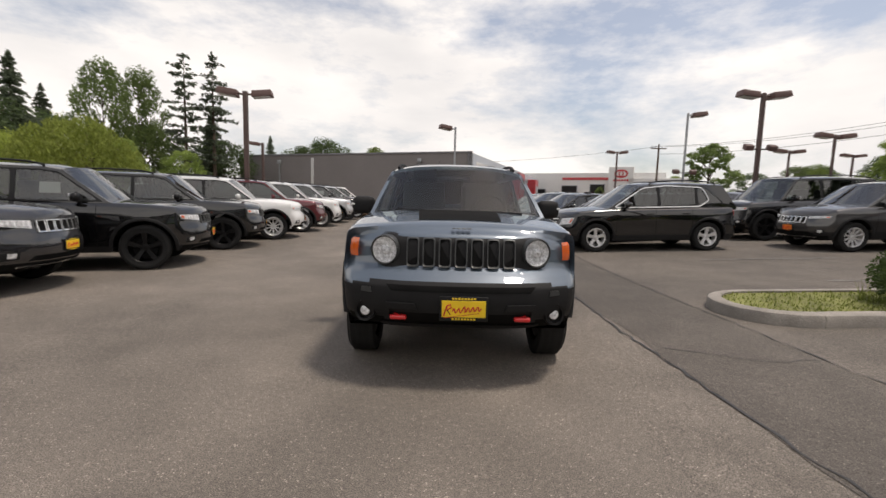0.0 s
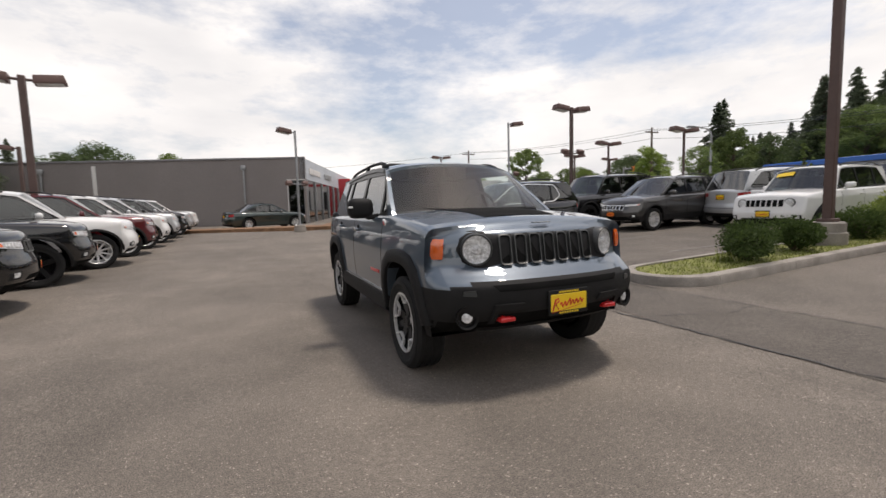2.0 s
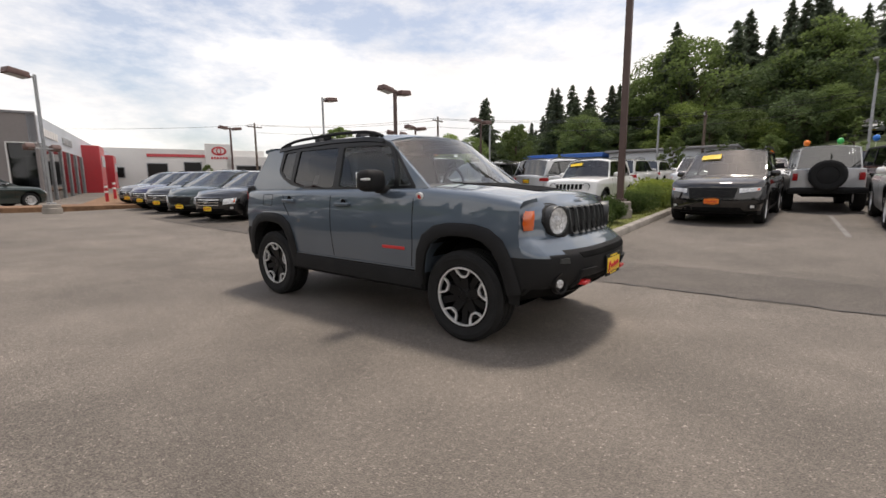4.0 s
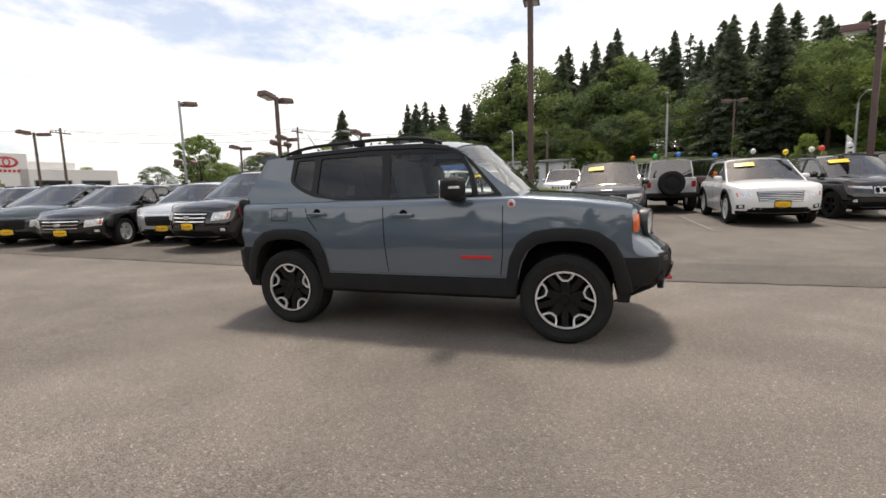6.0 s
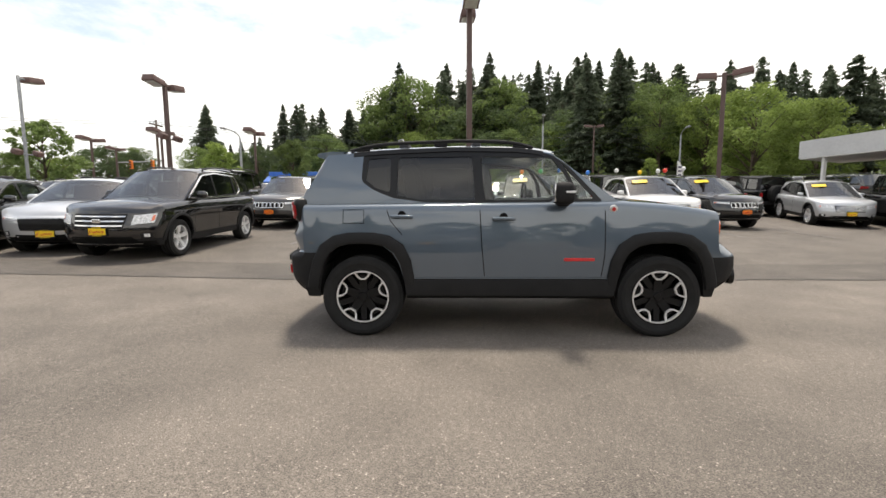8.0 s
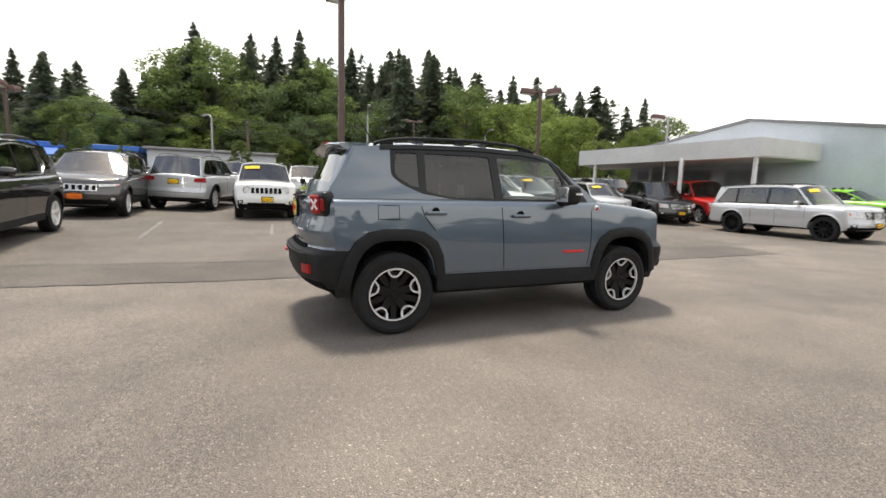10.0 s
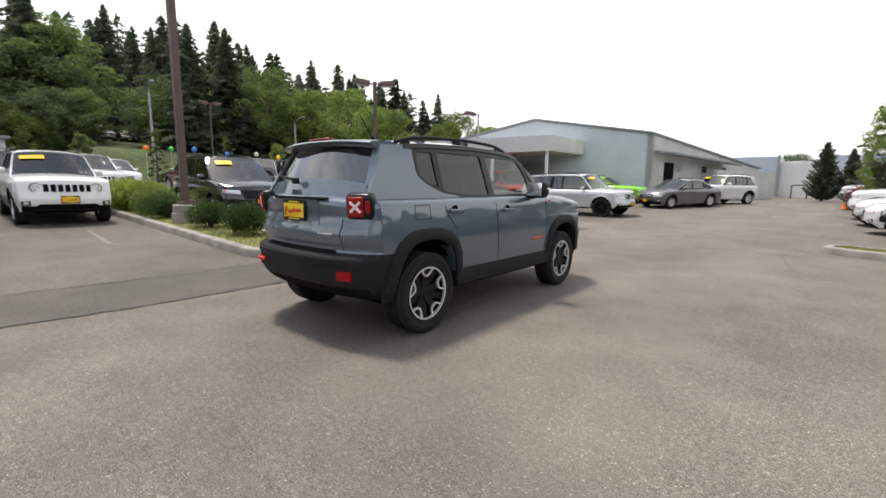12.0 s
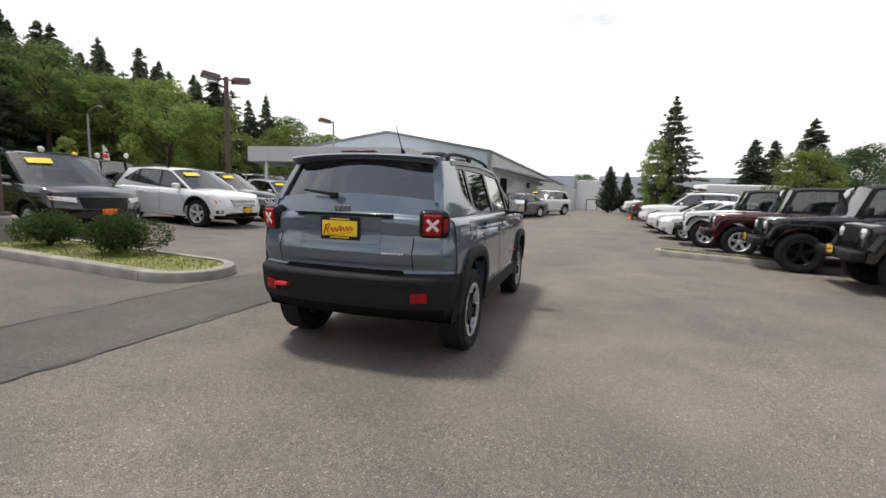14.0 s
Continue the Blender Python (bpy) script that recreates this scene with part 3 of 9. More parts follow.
def sheet_between(bm, L0, L1, rows, cols, bulge, crown=0.0):
    """A glass sheet between two edge lines (points with x, y, z at the left side), mirrored across y, bulging along x."""
    g = []
    for i in range(rows + 1):
        t = i / rows
        p = [L0[k] + (L1[k] - L0[k]) * t for k in range(3)]
        row = []
        for j in range(cols + 1):
            v = 1 - 2 * j / cols
            row.append((p[0] + bulge * (1 - v * v), p[1] * v, p[2] + crown * t * (1 - v * v)))
        g.append(row)
    return loop_solid(bm, g)


WHEELS = {}


def tyre_mesh(r, rim, w):
    k = ("tyre", r, rim, w)
    if k not in WHEELS:
        bm = bmesh.new()
        prof = [(rim, -w / 2 + 0.02), (rim + 0.01, -w / 2 + 0.005), (rim + (r - rim) * 0.5, -w / 2 - 0.006), (r - 0.03, -w / 2 + 0.002), (r - 0.01, -w / 2 + 0.018)]
        for i, y in enumerate(np.linspace(-w / 2 + 0.024, w / 2 - 0.024, 4)):
            prof += [(r, y - 0.018 + 0.004), (r, y + 0.014), (r - 0.008, y + 0.016), (r - 0.008, y + 0.020)] if i < 3 else [(r, y - 0.014), (r, y)]
        prof += [(r - 0.01, w / 2 - 0.018), (r - 0.03, w / 2 - 0.002), (rim + (r - rim) * 0.75, w / 2 + 0.004), (rim + (r - rim) * 0.5, w / 2 + 0.007),
                 (rim + (r - rim) * 0.42, w / 2 + 0.002), (rim + 0.012, w / 2 - 0.004), (rim, w / 2 - 0.02)]
        lathe(bm, prof, 44)
        bmesh.ops.recalc_face_normals(bm, faces=bm.faces)
        me = bpy.data.meshes.new("tyre")
        bm.to_mesh(me)
        bm.free()
        me.materials.append(M_TYRE)
        me.shade_smooth()
        me.set_sharp_from_angle(angle=radians(32))
        WHEELS[k] = me
    return WHEELS[k]


def polar(r, a, y):
    return (r * math.cos(a), y, r * math.sin(a))


def arc_bar(bm, r0, r1, a0, a1, y0, y1, n=4):
    """A block between two radii and two angles."""
    rows = []
    for i in range(n + 1):
        a = a0 + (a1 - a0) * i / n
        rows.append([bm.verts.new(polar(r, a, y)) for r, y in ((r0, y0), (r1, y0), (r1, y1), (r0, y1))])
    for A, B in zip(rows, rows[1:]):
        for j in range(4):
            bm.faces.new((A[j], A[(j + 1) % 4], B[(j + 1) % 4], B[j]))
    bm.faces.new(rows[0])
    bm.faces.new(list(reversed(rows[-1])))


def spoke(bm, r0, w0, r1, w1, a, y0, y1, depth):
    """A tapered spoke along the angle a; y0, y1: its face at hub and rim."""
    t = a + math.pi / 2
    pts = []
    for r, w, y in ((r0, w0, y0), (r1, w1, y1)):
        for s in (1, -1):
            for d in (0, depth):
                ww = w if d == 0 else w * 1.25
                pts.append((r * math.cos(a) + s * ww / 2 * math.cos(t), y - d, r * math.sin(a) + s * ww / 2 * math.sin(t)))
    v = [bm.verts.new(p) for p in pts]
    for q in ((0, 2, 6, 4), (1, 5, 7, 3), (0, 4, 5, 1), (2, 3, 7, 6), (0, 1, 3, 2), (4, 6, 7, 5)):
        bm.faces.new([v[i] for i in q])


def rim_mesh(style, rim, w):
    k = ("rim", style, rim, w)
    if k in WHEELS:
        return WHEELS[k]
    bm, b2 = bmesh.new(), bmesh.new()
    yo = w / 2 - 0.012
    # barrel and lip
    lathe(b2 if style == "trail" else bm, [(rim + 0.006, yo - 0.02), (rim + 0.008, yo + 0.004), (rim - 0.004, yo + 0.006), (rim - 0.014, yo - 0.004), (rim - 0.02, yo - 0.05), (rim - 0.03, -w / 2 + 0.03), (rim * 0.35, -w / 2 + 0.05), (0.005, -w / 2 + 0.05)], 40)
    n = {"five": 5, "trail": 5, "multi": 10, "six": 6, "mesh": 8}[style]
    hub_y = yo - 0.035
    tgt = b2 if style == "trail" else bm
    lathe(tgt, [(0.003, hub_y + 0.012), (0.03, hub_y + 0.012), (0.036, hub_y + 0.004), (0.07, hub_y), (0.085, hub_y - 0.03), (0.085, hub_y - 0.06)], 24)
    for i in range(n):
        a = 2 * math.pi * i / n + math.pi / 2
        if style == "trail":
            spoke(b2, 0.05, 0.075, rim * 0.80, 0.060, a, hub_y, yo - 0.022, 0.035)
            spoke(b2, 0.05, 0.05, rim - 0.012, 0.05, a + math.pi / 5, hub_y - 0.012, yo - 0.03, 0.03)
            # machined loops round the outer windows
            h = math.pi / 5
            arc_bar(bm, rim - 0.022, rim - 0.006, a - 0.31, a + 0.31, yo - 0.016, yo + 0.008, 6)
            arc_bar(bm, rim * 0.62, rim * 0.62 + 0.014, a - 0.12, a + 0.12, yo - 0.03, yo - 0.004, 3)
            for s in (1, -1):
                spoke_pts = ((rim - 0.012, a + s * 0.31), (rim * 0.76, a + s * 0.250))
                (ra, aa), (rb, ab) = spoke_pts
                p, q = Vector(polar(ra, aa, yo + 0.004)), Vector(polar(rb, ab, yo - 0.008))
                d = (q - p).normalized()
                nn = Vector((d.z, 0, -d.x)) * 0.008
                prism(bm, [p + nn, q + nn, q - nn, p - nn], (0, -0.02, 0))
                (ra, aa), (rb, ab) = (rim * 0.76, a + s * 0.250), (rim * 0.645, a + s * 0.11)
                p, q = Vector(polar(ra, aa, yo - 0.006)), Vector(polar(rb, ab, yo - 0.012))
                d = (q - p).normalized()
                nn = Vector((d.z, 0, -d.x)) * 0.007
                prism(bm, [p + nn, q + nn, q - nn, p - nn], (0, -0.02, 0))
            arc_bar(bm, rim - 0.017, rim - 0.006, a + 0.30, a + 2 * h - 0.30, yo - 0.016, yo + 0.008, 6)
            c = polar(0.058, a + math.pi / 5, hub_y + 0.006)
            box(b2, c, (0.015, 0.014, 0.015), 0.004, 1)
        elif style == "five":
            spoke(bm, 0.05, 0.055, rim - 0.008, 0.085, a, hub_y, yo - 0.004, 0.03)
        elif style == "six":
            spoke(bm, 0.05, 0.05, rim - 0.008, 0.06, a, hub_y, yo - 0.004, 0.03)
        elif style == "mesh":
            spoke(bm, 0.05, 0.03, rim - 0.008, 0.028, a + 0.12, hub_y, yo - 0.004, 0.03)
            spoke(bm, 0.05, 0.03, rim - 0.008, 0.028, a - 0.12, hub_y, yo - 0.004, 0.03)
        else:
            spoke(bm, 0.05, 0.032, rim - 0.008, 0.034, a, hub_y, yo - 0.004, 0.03)
    out = []
    for b, nm in ((bm, "rim"), (b2, "spokes")):
        bmesh.ops.recalc_face_normals(b, faces=b.faces)
        me = bpy.data.meshes.new(nm)
        b.to_mesh(me)
        b.free()
        me.shade_smooth()
        me.set_sharp_from_angle(angle=radians(30))
        out.append(me)
    disc = bmesh.new()
    lathe(disc, [(0.004, 0.02), (rim * 0.72, 0.02), (rim * 0.74, 0.0), (rim * 0.72, -0.02), (0.004, -0.02)], 28)
    bmesh.ops.recalc_face_normals(disc, faces=disc.faces)
    md = bpy.data.meshes.new("brake_disc")
    disc.to_mesh(md)
    disc.free()
    md.materials.append(M_DARK)
    WHEELS[k] = (out[0], out[1], md)
    return WHEELS[k]


def add_wheels(S, root, style, rim_m, rim=None, w=0.22, yo=None):
    r = S["r"]
    rim = rim or r - 0.125
    key = (style, rim, w, rim_m.name)
    base = rim_mesh(style, rim, w)
    if key not in WHEELS:
        a = base[0].copy()
        a.materials.append(rim_m)
        b = base[1].copy()
        b.materials.append(M_RIMB)
        WHEELS[key] = (a, b)
    yo = yo or S["W"] / 2 - 0.02 - w / 2
    for x in (S["wb"] / 2, -S["wb"] / 2):
        for s in (1, -1):
            wh = new("wheel", base[2])
            wh.parent = root
            wh.matrix_basis = pose(x, s * yo, r, 0, 0, 0 if s > 0 else 180)
            t = new("tyre", tyre_mesh(r, rim, w))
            t.parent = wh
            q = new("rim", WHEELS[key][0])
            q.parent = wh
            if len(WHEELS[key][1].vertices):
                q = new("spokes", WHEELS[key][1])
                q.parent = wh


def patch(bm, fn, corners, nu=6, nv=4, off=0.015, depth=0.05, sgn=1):
    """A raised panel laid on the front or rear of a body: corners are four (y, z) going round; sgn 1 front, -1 rear."""
    c = [Vector(p) for p in corners]
    rows, back = [], []
    for i in range(nu + 1):
        u = i / nu
        a, b = c[0].lerp(c[1], u), c[3].lerp(c[2], u)
        rows.append([])
        back.append([])
        for j in range(nv + 1):
            p = a.lerp(b, j / nv)
            x = fn(p.x, p.y)
            rows[-1].append(bm.verts.new((x + sgn * off, p.x, p.y)))
            back[-1].append(bm.verts.new((x - sgn * depth, p.x, p.y)))
    for i in range(nu):
        for j in range(nv):
            bm.faces.new((rows[i][j], rows[i + 1][j], rows[i + 1][j + 1], rows[i][j + 1]))
    rim = [(i, 0) for i in range(nu)] + [(nu, j) for j in range(nv)] + [(i, nv) for i in range(nu, 0, -1)] + [(0, j) for j in range(nv, 0, -1)]
    for (a, b), (e, f) in zip(rim, rim[1:] + rim[:1]):
        bm.faces.new((rows[a][b], back[a][b], back[e][f], rows[e][f]))


def side_ribbon(bm, S, line, wide=0.008, off=0.002, fn=None, sides=(1, -1)):
    """A thin strip along a line of (x, z) on the body's flank."""
    fn = fn or (lambda x, z: side_y(S, x, z))
    ln = dense(line, 0.06)
    for s in sides:
        rows = []
        for i, (x, z) in enumerate(ln):
            a, b = ln[max(0, i - 1)], ln[min(len(ln) - 1, i + 1)]
            d = Vector((b[0] - a[0], b[1] - a[1])).normalized()
            nx, nz = -d.y * wide / 2, d.x * wide / 2
            rows.append([(x + nx, s * (fn(x + nx, z + nz) - 0.004), z + nz), (x + nx * .8, s * (fn(x + nx, z + nz) + off), z + nz * .8),
                         (x - nx * .8, s * (fn(x - nx, z - nz) + off), z - nz * .8), (x - nx, s * (fn(x - nx, z - nz) - 0.004), z - nz)])
        loop_solid(bm, rows)


def plate(S, root, x, z, sgn, m=None, bar=None, tilt=0):
    bm = bmesh.new()
    box(bm, (0, 0, 0), (0.012, 0.33, 0.17), 0.004, 1)
    f = part("licence_plate", bm, M_PLAST, root, "yellow dealer plate in a black frame")
    f.matrix_basis = pose(x, 0.02 if sgn > 0 else 0.0, z, 0, tilt, 0)
    bm = bmesh.new()
    box(bm, (sgn * 0.006, 0, 0), (0.006, 0.300, 0.115), 0.002, 1)
    for z in (0.07, -0.07):
        for i in range(8):
            box(bm, (sgn * 0.0065, (i - 3.5) * 0.021, z), (0.003, 0.015, 0.013), 0.001, 1)
    part("plate_face", bm, m or M_YEL, f)
    bm = bmesh.new()
    # the script wordmark as one plain slanted stroke
    xx = sgn * 0.0095
    slant = lambda y, z: (xx, sgn * (y + 0.18 * z), z + 0.10 * y)
    pipe(bm, [slant(y, z) for y, z in ((-0.130, -0.036), (-0.120, 0.034), (-0.098, 0.040), (-0.088, 0.020), (-0.112, 0.004), (-0.085, -0.034))], 0.0055, 5)
    wave = [(-0.075 + 0.195 * k / 40, -0.008 + 0.017 * math.sin(k * 0.95) + (0.022 if k in (16, 17) else 0)) for k in range(41)]
    pipe(bm, [slant(y, z) for y, z in wave], 0.0045, 5)
    pipe(bm, [slant(-0.13, -0.05), slant(0.11, -0.038)], 0.002, 5)
    part("print", bm, bar or M_PRED, f)


def seat(bm, x, y, z, w=0.5, head=True):
    box(bm, (x, y, z), (0.14, w, 0.62), 0.05, 2, Matrix.Rotation(radians(-12), 3, 'Y'))
    if head:
        box(bm, (x - 0.09, y, z + 0.42), (0.10, 0.26, 0.19), 0.04, 2, Matrix.Rotation(radians(-8), 3, 'Y'))


def cabin(S, root, gl_front, gl_rear, body_m, win=None, outline=None, dlo=None, trim_m=None, roof_m=None, bulge=0.12, rbulge=0.10, rear_glass=True, seats=True, rear_bottom=None, open_bed=False, bright=None):
    """Pierced cabin sides, roof, glass and seats over a lower body."""
    b, cw, rf, rr, tl = S["belt"], S["cowl"], S["roof_f"], S["roof_r"], S["tail"]
    zr = lambda x: curve(S["roof"], x)
    lo = b - 0.05
    top = [(x, zr(x) - 0.012) for x in np.linspace(rf, rr, 14)]
    outline = outline or [(cw + 0.06, lo), (cw, b + 0.02)] + top + [(tl, b + 0.02), (tl - 0.01, lo)]
    if win is None:
        win = default_windows(S)
        if S.get("modern") and dlo is None:
            xs_ = [p[0] for w_ in win for p in w_]
            x0, x1 = max(xs_), min(xs_)
            zb_ = lambda x: b + 0.024 + S["rise"] * max(0.0, (x0 - x) / (x0 - x1)) ** 2
            tops = [(x, zr(x) - S["rail"] + 0.024) for x in np.linspace(rf - 0.03, rr + 0.16 + S.get("dpil", 0.18), 9)]
            dlo = rounded([(cw - 0.085, b + 0.024)] + tops + [(x1 - 0.035, zb_(x1) + 0.05)] + [(x, zb_(x)) for x in np.linspace(x1, x0 - 0.2, 7)], 0.03, 2)
    for s in (1, -1):
        bm = bmesh.new()
        side_shell(bm, S, outline, [dlo] if dlo else win, sides=(s,))
        part("cabin_side", bm, body_m, root)
        if dlo:
            bm = bmesh.new()
            side_shell(bm, S, dlo, win, off=-0.004, thick=0.028, sides=(s,))
            part("window_surround", bm, trim_m or M_TRIM, root, "gloss black window surround")
    if bright is not None:
        for s in (1, -1):
            bm = bmesh.new()
            side_ribbon(bm, S, bright + [bright[0]], 0.028, 0.010, fn=lambda x, z: gy(S, x, z), sides=(s,))
            part("window_moulding", bm, M_CHROME, root, "chrome window moulding")
    for i, wpoly in enumerate(win):
        cx = sum(p[0] for p in wpoly) / len(wpoly)
        for s in (1, -1):
            bm = bmesh.new()
            bm.faces.new([bm.verts.new((x, s * (gy(S, x, z) - 0.014), z)) for x, z in wpoly])
            bmesh.ops.triangulate(bm, faces=bm.faces)
            o = part("side_window", bm, gl_front if cx > S.get("priv", -9) else gl_rear, root)
            o.visible_shadow = False
    # roof
    bm = bmesh.new()
    rows, under = [], []
    for x in np.linspace(rf, rr, 16):
        k = smooth01((x - (rf - 0.5)) / 0.5)
        kr = smooth01(((rr + 0.4) - x) / 0.4)
        yr_ = gy(S, x, zr(x) - 0.012)
        row = []
        for j in range(15):
            v = 1 - 2 * j / 14
            xx = x + k * bulge * (1 - v * v) - kr * rbulge * 0.6 * (1 - v * v)
            row.append((xx, yr_ * v, zr(x) - 0.014 + 0.035 * (1 - abs(v) ** 5) + 0.03 * (1 - v * v)))
        rows.append(row)
        under.append([(p[0], p[1] * 0.995, p[2] - 0.03) for p in row])
    g1, g2 = loop_solid(bm, rows), loop_solid(bm, under)
    for a in (0, -1):
        for j in range(14):
            bm.faces.new((g1[a][j], g1[a][j + 1], g2[a][j + 1], g2[a][j]))
    for i in range(15):
        for j in (0, -1):
            bm.faces.new((g1[i][j], g1[i + 1][j], g2[i + 1][j], g2[i][j]))
    part("roof", bm, roof_m or body_m, root)
    # windshield
    bm = bmesh.new()
    sheet_between(bm, (cw + 0.01, gy(S, cw, b + 0.02) - 0.012, b + 0.0), (rf + 0.004, gy(S, rf, zr(rf)) - 0.012, zr(rf) - 0.01), 8, 12, bulge, 0.06)
    o = part("windshield", bm, gl_front, root)
    o.visible_shadow = False
    if rear_glass:
        bm = bmesh.new()
        zb_ = rear_bottom or b + 0.02
        x0 = tl + (rr - tl) * (zb_ - b) / (zr(rr) - b)
        sheet_between(bm, (x0 + 0.004, gy(S, x0, zb_) - 0.012, zb_ - 0.01), (rr + 0.004, gy(S, rr, zr(rr)) - 0.012, zr(rr) - 0.01), 6, 12, -rbulge, 0.05)
        o = part("rear_window", bm, M_GREAR if gl_rear is M_GPRIV else gl_rear, root)
        o.visible_shadow = False
    if seats:
        for x in ((rf - 0.55, rr + 0.75) if not open_bed else (rf - 0.5,)):
            for s in (1, -1):
                bm = bmesh.new()
                seat(bm, x, s * 0.36, b + 0.06)
                part("seat", bm, M_CABIN, root)
        bm = bmesh.new()
        box(bm, (cw - 0.28, 0, b - 0.02), (0.45, S["W"] - 0.45, 0.10), 0.04)
        part("dashboard", bm, M_CABIN, root)
        bm = bmesh.new()
        g = [(0.185 + 0.014 * math.cos(a), 0.014 * math.sin(a)) for a in np.linspace(0, 2 * math.pi, 7)]
        lathe(bm, g, 20)
        box(bm, (0, 0, 0), (0.34, 0.02, 0.05), 0.008, 1)
        w_ = part("steering_wheel", bm, M_CABIN, root)
        w_.matrix_basis = pose(cw - 0.62, 0.37, b + 0.03, 0, 25, 90)


def default_windows(S):
    """Side window polygons from the glass corners: front, rear, quarter."""
    b, cw, rf, rr, tl = S["belt"], S["cowl"], S["roof_f"], S["roof_r"], S["tail"]
    zr = lambda x: curve(S["roof"], x) - S["rail"]
    z0 = b + 0.05

    def ax(z):
        return cw + (rf - cw) * (z - b) / (curve(S["roof"], rf) - b) - 0.11

    def tx(z):
        return tl + (rr - tl) * (z - b) / (curve(S["roof"], rr) - b) + S.get("dpil", 0.18)
    cuts = S.get("cuts")
    out = []
    if cuts is None:
        x0, x1 = ax(z0), tx(z0)
        cuts = [x0 - (x0 - x1) * 0.40, x0 - (x0 - x1) * 0.76]
    edges = [None] + list(cuts) + [None]
    for i in range(len(edges) - 1):
        f, r_ = edges[i], edges[i + 1]
        fx0 = ax(z0) if f is None else f - 0.035
        rx0 = tx(z0) if r_ is None else r_ + 0.035
        if f is None:
            ft = []
            x = rf
            zt = min(zr(ax(zr(rf) - 0.0) - 0.02), zr(rf))
            fx1 = ax(zt)
        else:
            fx1 = f - 0.035
        if r_ is None:
            zt2 = zr(rr)
            rx1 = tx(zt2)
        else:
            rx1 = r_ + 0.035
        if fx0 - rx0 < 0.12:
            continue
        tops = [(x, zr(x)) for x in np.linspace(min(fx1, rf - 0.02) if f is None else fx1, rx1, 6)]
        zl_ = lambda x: z0 + S["rise"] * max(0.0, min(1.0, (ax(z0) - x) / (ax(z0) - tx(z0)))) ** 2
        out.append(rounded([(fx0, zl_(fx0))] + tops + [(rx0, zl_(rx0))], 0.045, 3))
    return out


def suv_extras(S, root, body_m, grille="bars", lamp="wide", plate_m=None, trim=M_CHROME, rails=True, rail_m=None, tail="wide", mirror_m=None, cladding=True):
    """Lamps, grille, plates, mirrors, handles, seams and rails of an ordinary car."""
    F, R = end_skin(S, 1), end_skin(S, -1)
    hf, W = S["hood_f"] - 0.03, S["W"]
    low = S["sill"]
    # headlamps
    for s in (1, -1):
        bm = bmesh.new()
        if lamp == "round":
            zc, yc, rr = hf - 0.12, W * 0.5 - 0.36, 0.092
            xc = F(s * yc, zc)
            rows = []
            for q in range(20):
                a = 2 * math.pi * q / 20
                ring = ((0.012, 0.2), (0.016, 0.8), (0.006, 1.0), (-0.12, 1.0))
                rows.append([(xc + dx, s * yc + rr * k * math.cos(a), zc + rr * k * math.sin(a)) for dx, k in ring])
            rows.append(rows[0])
            loop_solid(bm, rows)
            hl_ = part("headlight", bm, M_REFL, root, "round clear headlight")
            bm = bmesh.new()
            lathe(bm, [(rr, -0.05), (rr + 0.004, 0.012), (rr + 0.014, 0.012), (rr + 0.018, -0.05)], 24)
            bz = part("bezel", bm, M_SLOT, hl_)
            bz.matrix_basis = pose(xc, s * yc, zc, 0, 0, -90)
        else:
            q = {"wide": ((0.265, -0.150), (0.445, -0.105), (0.452, -0.030), (0.265, -0.045)),
                 "tall": ((0.285, -0.215), (0.440, -0.185), (0.452, -0.020), (0.300, -0.050)),
                 "slim": ((0.255, -0.090), (0.440, -0.065), (0.452, -0.015), (0.255, -0.030))}[lamp]
            c = [Vector((s * W * a, hf + dz)) for a, dz in q]
            patch(bm, F, c, 8, 5, 0.010, 0.06)
            hl_ = part("headlight", bm, M_REFL, root, "clear headlight with bright reflectors")

            def spot(u0, u1, v0, v1):
                at = lambda u, v: c[0].lerp(c[1], u).lerp(c[3].lerp(c[2], u), v)
                return [at(u0, v0), at(u1, v0), at(u1, v1), at(u0, v1)]
            bm = bmesh.new()
            patch(bm, F, spot(0.10, 0.42, 0.22, 0.80), 3, 3, 0.016, 0.01)
            patch(bm, F, spot(0.50, 0.78, 0.25, 0.82), 3, 3, 0.016, 0.01)
            part("projector", bm, M_LENS, hl_)
            bm = bmesh.new()
            patch(bm, F, spot(0.86, 0.97, 0.2, 0.8), 2, 3, 0.016, 0.01)
            part("turn_lamp", bm, M_AMBER, hl_, "small amber turn lamp")
    # grille
    yg, zg1, zg0 = W * 0.250, hf - 0.03, hf - 0.21
    if grille == "bars" or grille == "mesh":
        zg0 = hf - 0.27
    bm = bmesh.new()
    patch(bm, F, [(-yg * .9, zg0), (yg * .9, zg0), (yg, zg1), (-yg, zg1)], 10, 4, 0.005, 0.04)
    part("grille", bm, body_m if grille in ("slots", "body") else M_PLAST, root)
    bm = bmesh.new()
    if grille == "slots":
        b2 = bmesh.new()
        for i in range(7):
            yc = (i - 3) * yg * 2 / 7.2
            hw, z0_, z1_ = yg / (8.4 if trim is not M_DARK else 10.5), zg0 + 0.012, zg1 - 0.012
            for a, b_, c_, d_ in ((-hw, -hw + 0.013, z0_, z1_), (hw - 0.013, hw, z0_, z1_), (-hw, hw, z1_ - 0.014, z1_), (-hw, hw, z0_, z0_ + 0.014)):
                patch(bm, F, [(yc + a, c_), (yc + b_, c_), (yc + b_, d_), (yc + a, d_)], 1, 2, 0.020, 0.02)
